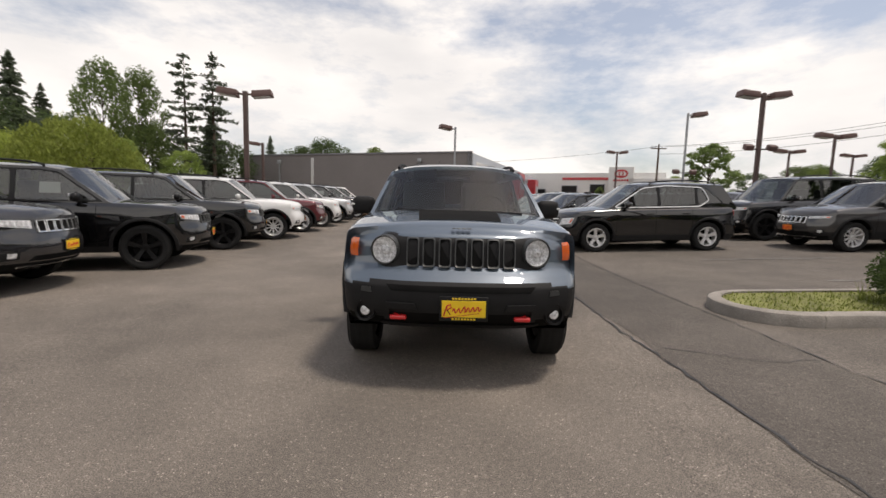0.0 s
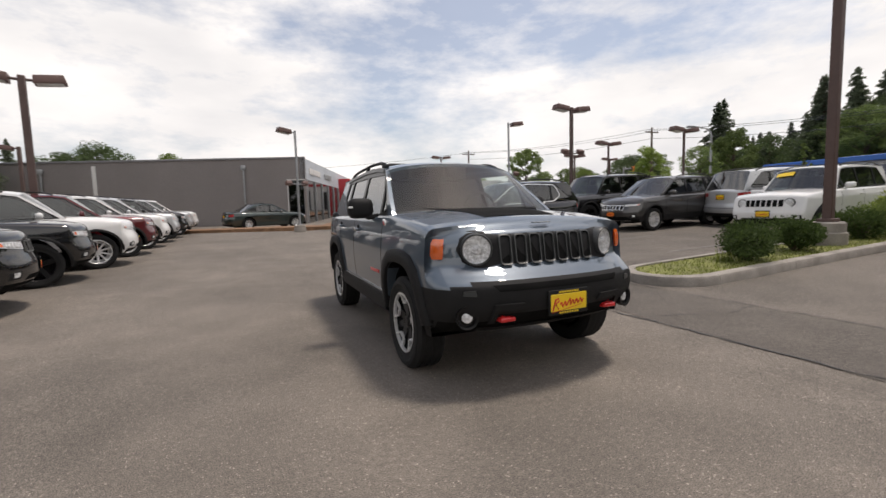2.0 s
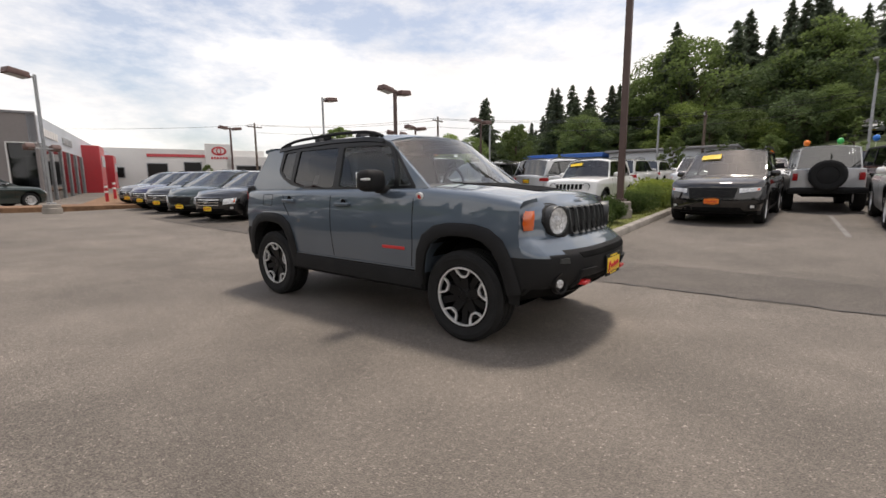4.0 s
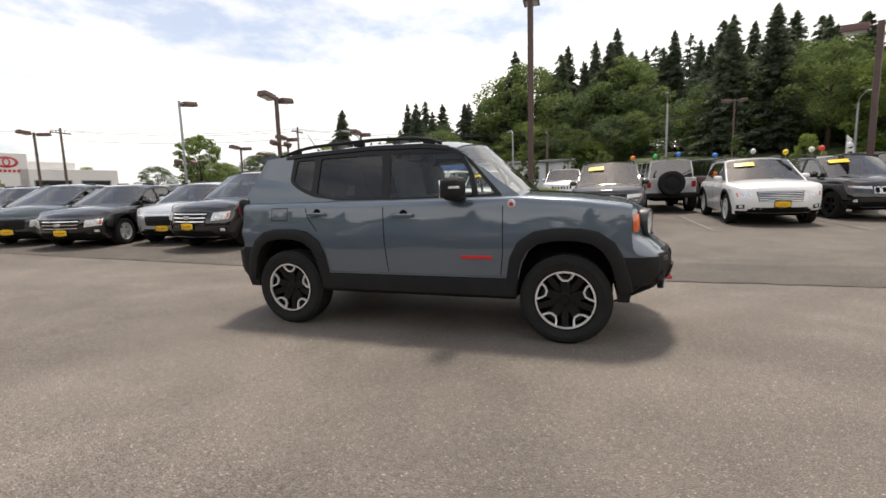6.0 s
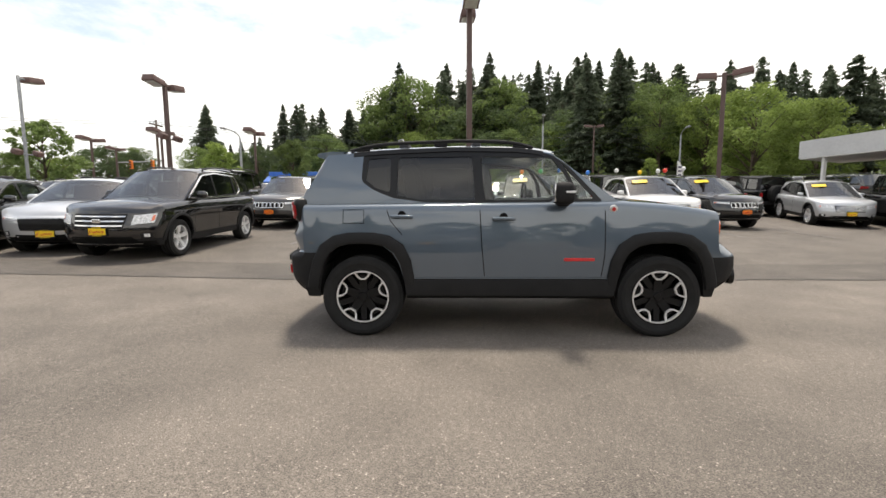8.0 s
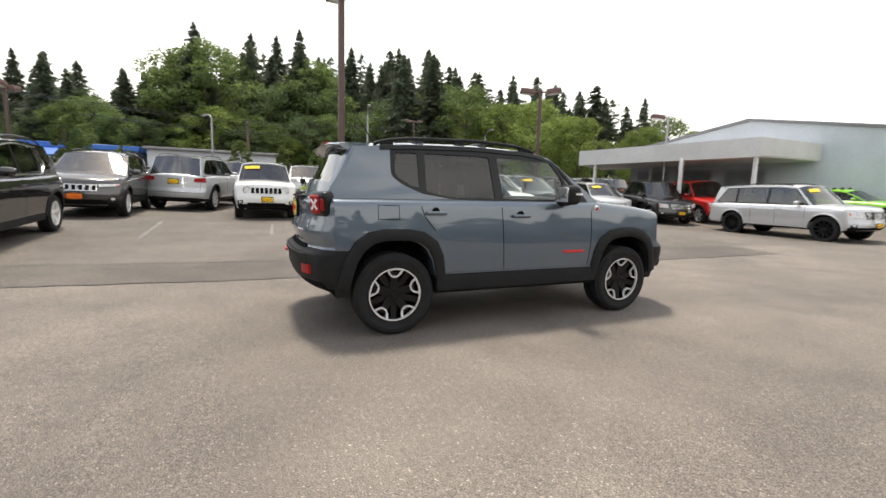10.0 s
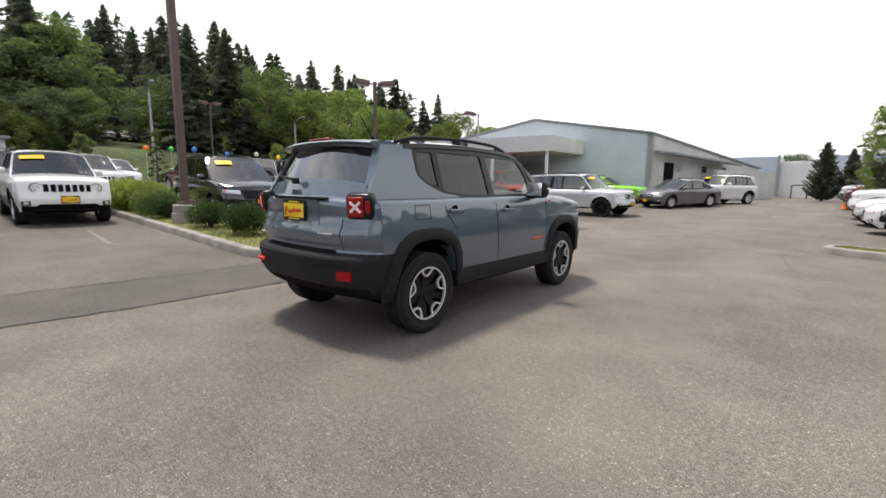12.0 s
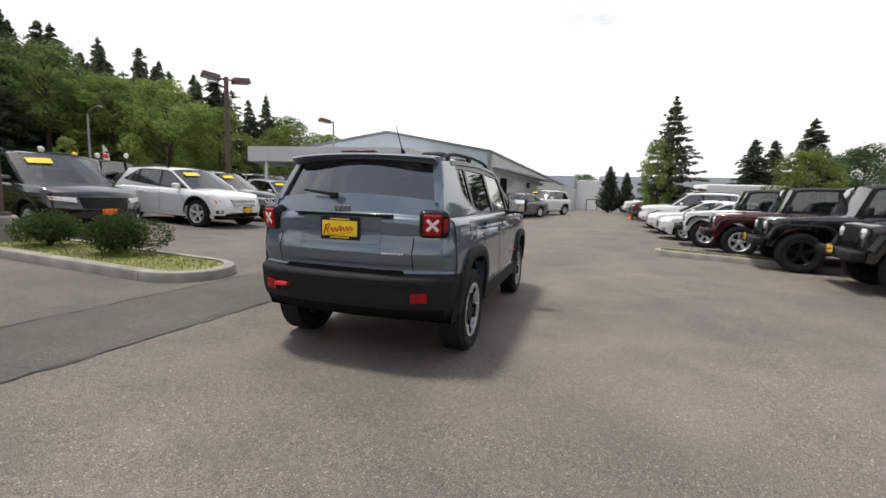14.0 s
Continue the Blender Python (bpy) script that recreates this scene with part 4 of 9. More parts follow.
            patch(b2, F, [(yc - hw + .013, z0_ + .014), (yc + hw - .013, z0_ + .014), (yc + hw - .013, z1_ - .014), (yc - hw + .013, z1_ - .014)], 1, 2, 0.009, 0.02)
        part("grille_mesh", b2, M_DARK, root)
    else:
        nb = 3 if grille == "bars" else 6
        th = 0.012 if grille == "bars" else 0.006
        for i in range(nb):
            z = zg0 + (zg1 - zg0) * (i + 0.5) / nb
            yy = yg * (0.9 + 0.1 * (i + 0.5) / nb) * .97
            patch(bm, F, [(-yy, z - th), (yy, z - th), (yy, z + th), (-yy, z + th)], 10, 1, 0.016, 0.02)
        if grille == "bars":
            box(bm, (F(0, (zg0 + zg1) / 2) + 0.02, 0, (zg0 + zg1) / 2), (0.02, 0.14, 0.075), 0.009, 2)
    part("grille_trim", bm, trim, root)
    # intake, skid lip and fog lamps of the bumper
    bm = bmesh.new()
    yl = W * 0.33
    patch(bm, F, [(-yl, low + 0.07), (yl, low + 0.07), (yl * .86, low + 0.18), (-yl * .86, low + 0.18)], 10, 2, 0.006, 0.04)
    part("lower_grille", bm, M_DARK, root)
    bm = bmesh.new()
    patch(bm, F, [(-yl, low + 0.03), (yl, low + 0.03), (yl * 1.02, low + 0.055), (-yl * 1.02, low + 0.055)], 10, 1, 0.018, 0.03)
    part("bumper_lip", bm, trim if cladding and trim is M_CHROME else M_PLAST, root)
    for s in (1, -1):
        bm = bmesh.new()
        z, y = low + 0.20, s * W * 0.395
        patch(bm, F, [(y - 0.085, z - 0.06), (y + 0.065, z - 0.05), (y + 0.065, z + 0.05), (y - 0.085, z + 0.035)], 4, 3, 0.005, 0.03)
        pk = part("fog_light_pocket", bm, M_PLAST, root)
        bm = bmesh.new()
        patch(bm, F, [(y - 0.04, z - 0.03), (y + 0.03, z - 0.03), (y + 0.03, z + 0.03), (y - 0.04, z + 0.03)], 2, 2, 0.012, 0.02)
        part("fog_light", bm, M_LENS, pk)
    # tail lamps
    for s in (1, -1):
        bm = bmesh.new()
        if tail == "tall":
            c = [(s * W * .39, S["belt"] - 0.26), (s * W * .465, S["belt"] - 0.26), (s * W * .455, S["belt"] - 0.0), (s * W * .40, S["belt"] - 0.0)]
        else:
            c = [(s * W * .30, S["belt"] - 0.19), (s * W * .462, S["belt"] - 0.20), (s * W * .452, S["belt"] - 0.05), (s * W * .30, S["belt"] - 0.08)]
        patch(bm, R, c, 6, 4, 0.014, 0.08, -1)
        part("tail_light", bm, M_TAIL, root, "red tail light lens")
    # tailgate: seam, plate recess and bumper step
    bm = bmesh.new()
    zt_ = S["belt"] - 0.02
    for z in (low + 0.27, ):
        patch(bm, R, [(-W * .40, z), (W * .40, z), (W * .40, z + 0.012), (-W * .40, z + 0.012)], 10, 1, 0.003, 0.02, -1)
    for s in (1, -1):
        patch(bm, R, [(s * W * .375, low + 0.27), (s * (W * .375 + 0.008), low + 0.27), (s * (W * .39 + 0.008), zt_ - 0.2), (s * W * .39, zt_ - 0.2)], 1, 4, 0.003, 0.02, -1)
    part("tailgate_seam", bm, M_DARK, root)
    bm = bmesh.new()
    patch(bm, R, [(-W * .36, low + 0.02), (W * .36, low + 0.02), (W * .36, low + 0.12), (-W * .36, low + 0.12)], 10, 2, 0.010, 0.03, -1)
    part("rear_valance", bm, M_PLAST, root)
    zpf = min(0.60, hf - 0.33)
    plate(S, root, F(0, zpf) + 0.012, zpf, 1, plate_m)
    zpr = S["belt"] - 0.20
    plate(S, root, R(0, zpr) - 0.012, zpr, -1, plate_m)
    # mirrors
    for s in (1, -1):
        bm = bmesh.new()
        x, y = S["cowl"] - 0.42, gy(S, S["cowl"] - 0.3, S["belt"]) + 0.11
        box(bm, (x, s * y, S["belt"] + 0.10), (0.13, 0.21, 0.145), 0.062, 4)
        box(bm, (x - 0.0, s * (y - 0.12), S["belt"] + 0.03), (0.07, 0.10, 0.05), 0.015, 1)
        mr = part("wing_mirror", bm, mirror_m or body_m, root)
        bm = bmesh.new()
        box(bm, (x - 0.062, s * y, S["belt"] + 0.10), (0.012, 0.17, 0.11), 0.004, 1)
        part("mirror_glass", bm, M_CHROME, mr)
    # door handles, seams
    cuts = S.get("doors", (S["cowl"] - 0.18, S["cowl"] - 1.18, S["cowl"] - 2.1))
    for s in (1, -1):
        for x in cuts[1:]:
            bm = bmesh.new()
            hx, hz = x + 0.16, S["belt"] - 0.13
            box(bm, (hx, s * (side_y(S, hx, hz) + 0.022), hz), (0.17, 0.022, 0.03), 0.008, 2)
            box(bm, (hx + 0.065, s * (side_y(S, hx, hz) + 0.008), hz), (0.03, 0.03, 0.028), 0.006, 1)
            box(bm, (hx - 0.065, s * (side_y(S, hx, hz) + 0.008), hz), (0.03, 0.03, 0.028), 0.006, 1)
            part("door_handle", bm, S.get("handle_m") or body_m, root)
    for s in (1, -1):
        for x in cuts:
            bm = bmesh.new()
            side_ribbon(bm, S, [(x, S["sill"] + 0.12), (x, S["belt"] - 0.02)], 0.009, 0.0015, sides=(s,))
            part("door_seam", bm, M_DARK, root)
    if cladding:
        for c in (S["wb"] / 2, -S["wb"] / 2):
            for s in (1, -1):
                bm = bmesh.new()
                flare(bm, S, c, S["arch"], 0.055, 0.016, (s,))
                part("wheel_arch_trim", bm, M_PLAST if cladding != "body" else body_m, root)
    if rails:
        for s in (1, -1):
            bm = bmesh.new()
            xs = np.linspace(S["roof_f"] - 0.25, S["roof_r"] + 0.2, 9)
            pts = [(x, s * (S["rw"] - 0.06), curve(S["roof"], x) + 0.075 - 0.05 * (abs(i - 4) / 4) ** 6) for i, x in enumerate(xs)]
            pipe(bm, pts, 0.017)
            for i in (0, 8):
                tube(bm, pts[i], (pts[i][0], pts[i][1], pts[i][2] - 0.08), 0.02, n=8)
            part("roof_rail", bm, rail_m or M_TRIM, root)
    bm = bmesh.new()
    box(bm, ((S["xf"] + S["xr"]) / 2, 0, S["sill"] + 0.06), (S["L"] - 0.7, S["W"] - 0.62, 0.2), 0.03, 1)
    part("underbody", bm, M_DARK, root)


def flare(bm, S, c, path, wide, proud, sides=(1, -1), grow=None):
    """A raised band round a wheel opening."""
    for s in sides:
        rows = []
        n = len(path)
        for i, (dx, z) in enumerate(path):
            a, b = path[max(0, i - 1)], path[min(n - 1, i + 1)]
            d = Vector((b[0] - a[0], b[1] - a[1])).normalized()
            nx, nz = -d.y, d.x
            wd_ = wide if grow is None else grow[i]
            x0, z0, x1, z1 = c + dx, z, c + dx + nx * wd_, z + nz * wd_
            yi, yo = side_y(S, x0, z0), side_y(S, x1, z1)
            rows.append([(x0 + nx * .004, s * (yi - 0.10), z0 + nz * .004), (x0, s * (yi + proud * 0.9), z0), (x0 + nx * wd_ * 0.2, s * (yi + proud * 1.15), z0 + nz * wd_ * .2),
                         (x0 + nx * wd_ * 0.85, s * (yo + proud), z0 + nz * wd_ * .85), (x1, s * (yo + proud * .55), z1), (x1, s * (yo - 0.02), z1)])
        vs = loop_solid(bm, rows)
        bm.faces.new(vs[0])
        bm.faces.new(list(reversed(vs[-1])))


def plain_body(S, root, body_m, lower_m=None, lower_z=0.0):
    def cls(c, n):
        if n.z < -0.5 or (n.z < 0.25 and abs(c.y) < S["W"] * 0.3 and S["xr"] + .4 < c.x < S["xf"] - .4):
            return "floor_pan"
        if n.z > 0.6 and S["tail"] - 0.02 < c.x < S["cowl"] - 0.05 and abs(c.y) < S["W"] / 2 - 0.09 and c.z > S["belt"] - 0.12:
            return "parcel_deck"
        if n.z > 0.6 and c.x >= S["cowl"] - 0.05 and abs(c.y) < S["W"] / 2 - 0.16:
            return "hood"
        if lower_m and c.z < lower_z:
            return "lower_cladding"
        return "body"
    names = {"floor_pan": M_DARK, "parcel_deck": M_CABIN, "hood": body_m, "lower_cladding": lower_m, "body": body_m}
    V, F = [], []
    for k, (v, f, nl) in split(body_mesh(S), cls).items():
        raw(k, v, f, names[k], root, normals=nl)
        F += [tuple(i + len(V) for i in q) for q in f]
        V += [tuple(p) for p in v]
    S["tree"] = BVHTree.FromPolygons(V, F)


def end_skin(S, sgn):
    """The outer skin at the front (1) or the rear (-1) as a function of y and z."""
    ref = front_x if sgn > 0 else rear_x

    def fn(y, z):
        for dz in (0.0, 0.02, 0.04, 0.07):
            hit = S["tree"].ray_cast(Vector((4.5 * sgn, y, z - dz)), Vector((-sgn, 0, 0)))[0]
            if hit is not None and abs(hit.x) > S["wb"] / 2:
                return hit.x - sgn * dz * 0.6
        return ref(S, y, z)
    return fn

# ---------------------------------------------------------------- ground
def axis(fine, step, far):
    v = list(np.arange(-fine, fine + 1e-6, step))
    s, x = step, fine
    while x < far:
        s *= 1.45
        x += s
        v = [-x] + v + [x]
    return v


GX, GY = sorted(axis(60, 1.5, 2600) + [1.0, -2.5, 3.06]), sorted(axis(60, 2.0, 2600) + [2.5, -4.0 + 1e-4])
gv = [(x, y, lot(x, y)) for x in GX for y in GY]
ny = len(GY)
fa, fe, fg = [], [], []
for i in range(len(GX) - 1):
    for j in range(ny - 1):
        q = (i * ny + j, (i + 1) * ny + j, (i + 1) * ny + j + 1, i * ny + j + 1)
        grass = GX[i] > 45 or (GX[i] > 37 and GY[j] < -2) or GX[i] < -34 or GY[j] > 95 or GY[j] < -80
        (fg if grass else (fe if GX[i] > 3.0 else fa)).append(q)
tagged(raw("ground", gv, fa, M_ASPH, None), "worn grey asphalt car park with fine stones", "ground", kind="structure")
tagged(raw("ground_east", gv, fe, M_ASPH2, None), "older darker asphalt of the east lot", "ground", kind="structure")
tagged(raw("hillside", gv, fg, M_HILL, None), "grassy hillside beyond the car park", "ground", kind="structure")


def strip(name, x0, x1, y0, y1, m, label, up=0.004, step=0.5, wob=0.0, seed=1):
    rnd = random.Random(seed)
    nx, n2 = max(1, int((x1 - x0) / step)), max(1, int((y1 - y0) / step))
    V, F = [], []
    for i in range(nx + 1):
        for j in range(n2 + 1):
            x, y = x0 + (x1 - x0) * i / nx, y0 + (y1 - y0) * j / n2
            if i in (0, nx):
                x += rnd.uniform(-wob, wob)
            if j in (0, n2):
                y += rnd.uniform(-wob, wob)
            V.append((x, y, lot(x, y) + up))
    for i in range(nx):
        for j in range(n2):
            a = i * (n2 + 1) + j
            F.append((a, a + n2 + 1, a + n2 + 2, a + 1))
    return tagged(raw(name, V, F, m, None), label, "pavement", kind="structure")


strip("asphalt_patch", 1.78, 3.05, -9.0, 13.0, M_PATCH, "darker asphalt patch strip laid across the lot", wob=0.03)


def crack(pts, wide, seed):
    rnd = random.Random(seed)
    ln = dense(pts, 0.12)
    V, F = [], []
    for i, (x, y) in enumerate(ln):
        a, b = ln[max(0, i - 1)], ln[min(len(ln) - 1, i + 1)]
        d = Vector((b[0] - a[0], b[1] - a[1])).normalized()
        w = wide * rnd.uniform(0.25, 1.0)
        o = rnd.uniform(-0.025, 0.025)
        x, y = x - d.y * o, y + d.x * o
        for s in (1, -1):
            V.append((x - d.y * w * s, y + d.x * w * s, lot(x, y) + 0.0075))
    for i in range(len(ln) - 1):
        F.append((2 * i, 2 * i + 1, 2 * i + 3, 2 * i + 2))
    return tagged(raw("pavement_crack", V, F, M_TAR, None), "dark tarred crack in the asphalt", "crack", kind="structure")


crack([(1.78, -8.5), (1.8, -3.1), (1.72, -0.6), (1.78, 5), (1.77, 12)], 0.017, 3)
crack([(3.05, -8.5), (3.07, -2), (3.02, 3), (3.06, 12.5)], 0.013, 4)
crack([(-4.4, -3.6), (-3.2, -4.6), (-2.9, -6.5), (-3.3, -9)], 0.009, 6)
crack([(1.9, -1.2), (2.6, -1.6), (3.0, -1.55)], 0.008, 7)


def line(a, b, wide=0.1):
    a, b = Vector(a), Vector(b)
    d = (b - a).normalized()
    n = max(2, int((b - a).length / 0.4))
    V, F = [], []
    for i in range(n + 1):
        p = a.lerp(b, i / n)
        for s in (1, -1):
            x, y = p.x - d.y * s * wide / 2, p.y + d.x * s * wide / 2
            V.append((x, y, lot(x, y) + 0.009))
    for i in range(n):
        F.append((2 * i, 2 * i + 1, 2 * i + 3, 2 * i + 2))
    return tagged(raw("parking_line", V, F, M_LINE, None), "faded white parking line worn into the asphalt", "road marking", group="parking lines", kind="structure")


line((5.6, 4.4), (8.6, 4.5), 0.08)
for y in (-4.2, -7.2, -9.6):
    line((7.2, y), (11.5, y), 0.09)
line((6.2, 2.0), (8.3, 1.9), 0.07)


# ---------------------------------------------------------------- planted islands
def island(outline, label, stones=True):
    """A raised bed: kerb stones all round a grassed surface."""
    ln = []
    for i in range(len(outline)):
        a, b = outline[i], outline[(i + 1) % len(outline)]
        n = max(1, int(math.dist(a, b) / 0.16))
        ln += [(a[0] + (b[0] - a[0]) * k / n, a[1] + (b[1] - a[1]) * k / n) for k in range(n)]
    n = len(ln)
    inn, out_ = [], []
    for i in range(n):
        a, b = ln[i - 1], ln[(i + 1) % n]
        d = Vector((b[0] - a[0], b[1] - a[1])).normalized()
        inn.append((ln[i][0] - d.y * 0.16, ln[i][1] + d.x * 0.16))
        out_.append(ln[i])
    root = thing("planting_island", label, "kerb island", kind="structure")
    k = 0
    while k < n:
        m = min(11, n - k)
        bm = bmesh.new()
        rows = []
        for i in range(k, k + m + 1):
            g = 0.004 if i == k else (-0.004 if i == k + m else 0)
            (xo, yo), (xi, yi) = out_[i % n], inn[i % n]
            z0 = lot(xo, yo)
            rows.append([(xo, yo, z0 - 0.05), (xo, yo, z0 + 0.09), (xo * .9 + xi * .1, yo * .9 + yi * .1, z0 + 0.128), (xo * .7 + xi * .3, yo * .7 + yi * .3, z0 + 0.14), (xi, yi, z0 + 0.14), (xi, yi, z0)])
        # joints: pull the two ends apart a little
        e0, e1 = Vector(rows[0][0]), Vector(rows[1][0])
        sh = (e1 - e0) * 0.045
        rows[0] = [tuple(Vector(p) + sh) for p in rows[0]]
        vs = loop_solid(bm, rows)
        bm.faces.new(vs[0])
        bm.faces.new(list(reversed(vs[-1])))
        part("kerb_stone", bm, M_CONC, root)
        k += m
    bm = bmesh.new()
    cx, cy = sum(p[0] for p in inn) / n, sum(p[1] for p in inn) / n
    top = [bm.verts.new((x, y, lot(x, y) + 0.115)) for x, y in inn]
    f = bm.faces.new(top)
    bmesh.ops.triangulate(bm, faces=[f])
    part("lawn", bm, M_GRASS, root, "dry patchy lawn")
    return root, inn


def tufts(area, n, seed, hmin=0.02, hmax=0.06, label="short dry grass", m=None, root_z=0.115):
    """Grass blades scattered over a polygon."""
    rnd = random.Random(seed)
    xs, ys = [p[0] for p in area], [p[1] for p in area]

    def inside(x, y):
        c = False
        for (x0, y0), (x1, y1) in zip(area, area[1:] + area[:1]):
            if (y0 > y) != (y1 > y) and x < (x1 - x0) * (y - y0) / (y1 - y0) + x0:
                c = not c
        return c
    V, F = [], []
    k = 0
    while k < n:
        x, y = rnd.uniform(min(xs), max(xs)), rnd.uniform(min(ys), max(ys))
        if not inside(x, y):
            continue
        k += 1
        h, a, w = rnd.uniform(hmin, hmax), rnd.uniform(0, 6.28), rnd.uniform(0.004, 0.009)
        z = lot(x, y) + root_z - 0.005
        lx, ly = rnd.uniform(-.5, .5) * h, rnd.uniform(-.5, .5) * h
        i = len(V)
        V += [(x - w * math.cos(a), y - w * math.sin(a), z), (x + w * math.cos(a), y + w * math.sin(a), z), (x + lx, y + ly, z + h)]
        F.append((i, i + 1, i + 2))
    return tagged(raw("grass", V, F, m or M_BLADE, None), label, "grass", kind="stuff")


tip = [(3.85 + 0.70 * math.cos(a), 0.05 + 0.70 * math.sin(a)) for a in np.linspace(math.pi / 2, 3 * math.pi / 2, 12)]
o1 = tip + [(17.0, -0.65), (17.0, 0.75)]
_, lawn1 = island(o1, "long raised bed with concrete kerb and dry grass")
tufts(lawn1, 9000, 11)
u = Vector((-0.917, 0.40))
v_ = Vector((-0.40, -0.917))
c0 = Vector((-3.95, -7.85))
o2 = [tuple(c0 + u * (-0.5 * math.sin(a)) + v_ * (0.5 * math.cos(a))) for a in np.linspace(0, math.pi, 8)]
o2 = o2[::-1]
o2 = [tuple(c0 + u * (0.45 * -math.sin(a)) + v_ * (0.45 * math.cos(a))) for a in np.linspace(math.pi, 0, 8)] + [tuple(c0 + u * 5.5 + v_ * 0.45), tuple(c0 + u * 5.5 - v_ * 0.45)]
area2 = sum(o2[i - 1][0] * o2[i][1] - o2[i][0] * o2[i - 1][1] for i in range(len(o2)))
if area2 < 0:
    o2 = o2[::-1]
_, lawn2 = island(o2, "narrow raised bed with concrete kerb and dry grass")
tufts(lawn2, 2500, 12)

# ---------------------------------------------------------------- the subject: a boxy grey-blue compact SUV
HS = base_spec(4.21, 1.79, 1.675, 2.57, 0.355, 0.835, 1.165, 1.075, 1.19, 0.92, 0.37, -1.60, -1.83, sill=0.35, rw=0.655,
               arch=[(-0.385, 0.35), (-0.365, 0.50), (-0.33, 0.65), (-0.28, 0.745), (-0.20, 0.80), (-0.10, 0.822), (0.0, 0.828), (0.10, 0.822), (0.19, 0.80), (0.27, 0.742), (0.325, 0.65), (0.37, 0.50), (0.39, 0.35)],
               levels=[0.35, 0.42, 0.48, 0.53, 0.575, 0.62, 0.66, 0.70, 0.72, 0.745, 0.77, 0.795, 0.82, 0.85, 0.90, 0.96, 1.02, 1.07, 1.10],
               profF=[(0.35, -0.27), (0.42, -0.13), (0.50, -0.03), (0.60, 0.0), (0.70, -0.006), (0.72, -0.018), (0.745, -0.050), (0.77, -0.080), (0.795, -0.108), (0.82, -0.15), (0.84, -0.175), (0.90, -0.182), (1.03, -0.20), (1.06, -0.19), (1.10, -0.24)],
               profR=[(0.35, 0.20), (0.42, 0.10), (0.50, 0.03), (0.70, 0.015), (0.735, 0.05), (0.75, 0.105), (0.80, 0.085), (0.87, 0.055), (0.92, 0.055), (0.955, 0.085), (1.04, 0.098), (1.12, 0.090), (1.17, 0.085), (1.20, 0.12), (1.3, 0.2)],
               bowF=0.25, bowR=0.21, fallF=0.40, fallR=0.34, tapF=0.05, tapR=0.045, tum=0.045, tuck=0.05, rs=0.065, crown=0.04, edge=0.075, gtaper=0.035,
               top=[(-2.09, 1.15), (-1.84, 1.165), (0.88, 1.185), (0.93, 1.185), (1.37, 1.152), (1.75, 1.100), (1.95, 1.058), (2.12, 1.020)],
               seams=(0.78, -0.25, -1.05, 1.62, -1.6), priv=-0.3,
               roof=[(-1.9, 1.585), (-1.60, 1.61), (-1.1, 1.650), (-0.45, 1.672), (0.05, 1.66), (0.25, 1.64), (0.37, 1.612), (0.6, 1.55)])
hero = thing("compact_suv", "grey-blue boxy compact SUV with black cladding and red tow hooks", "SUV")
hero.matrix_basis = pose(0, 0, 0, 0, 0, -90)


def hero_class(c, n):
    ay = abs(c.y)
    if n.z < -0.55 and c.z < 0.9 or (ay < 0.5 and abs(c.x) < 1.7 and c.z < 0.9 and abs(n.x) > 0.4):
        return "floor_pan"
    if n.z > 0.6 and -1.84 < c.x < 0.86 and ay < 0.80 and c.z > 1.05:
        return "parcel_deck"
    if n.z > 0.45 and c.x >= 0.86 and ay < 0.76 and c.z > 1.0:
        return "hood"
    if c.x > 1.5 and c.z < (0.745 if ay < 0.60 else (0.72 if ay < 0.74 else 0.70)):
        return "front_bumper"
    if c.x < -1.45 and c.z < 0.742:
        return "rear_bumper"
    if c.z < 0.53:
        return "sill_cladding|" + ("l" if c.y > 0 else "r")
    if abs(n.y) > 0.4 and c.z < 1.12:
        if -0.25 < c.x < 0.78:
            return "front_door|" + ("l" if c.y > 0 else "r")
        if -1.05 < c.x < -0.25:
            return "rear_door|" + ("l" if c.y > 0 else "r")
    if c.x < -1.85 and n.x < -0.5 and ay < 0.60:
        return "tailgate"
    return "body"


HM = {"floor_pan": M_DARK, "parcel_deck": M_CABIN, "hood": M_HERO, "front_bumper": M_PLAST, "rear_bumper": M_PLAST, "sill_cladding": M_PLAST,
      "front_door": M_HERO, "rear_door": M_HERO, "tailgate": M_HERO, "body": M_HERO}
HL = {"front_bumper": "black plastic front bumper", "rear_bumper": "black plastic rear bumper", "sill_cladding": "black plastic sill cladding"}
bv_, bf_ = [], []
for k_, (hv, hf_, hn_) in split(body_mesh(HS), hero_class, 58).items():
    bf_ += [tuple(i + len(bv_) for i in f) for f in hf_]
    bv_ += [tuple(p) for p in hv]
    k_ = k_.split("|")[0]
    if k_ == "hood":
        hood_tree = BVHTree.FromPolygons([tuple(p) for p in hv], [tuple(f) for f in hf_])
    raw(k_, hv, hf_, HM[k_], hero, HL.get(k_, ""), angle=30, normals=hn_)

hz = lambda x: curve(HS["roof"], x)
h_out = [(0.985, 1.11), (0.92, 1.185)] + [(0.92 + (0.37 - 0.92) * t, 1.185 + (1.60 - 1.185) * t) for t in (0.33, 0.66)] + \
        [(x, hz(x) - 0.012) for x in np.linspace(0.37, -1.60, 16)] + [(-1.715, 1.40), (-1.80, 1.27), (-1.835, 1.18), (-1.84, 1.11)]
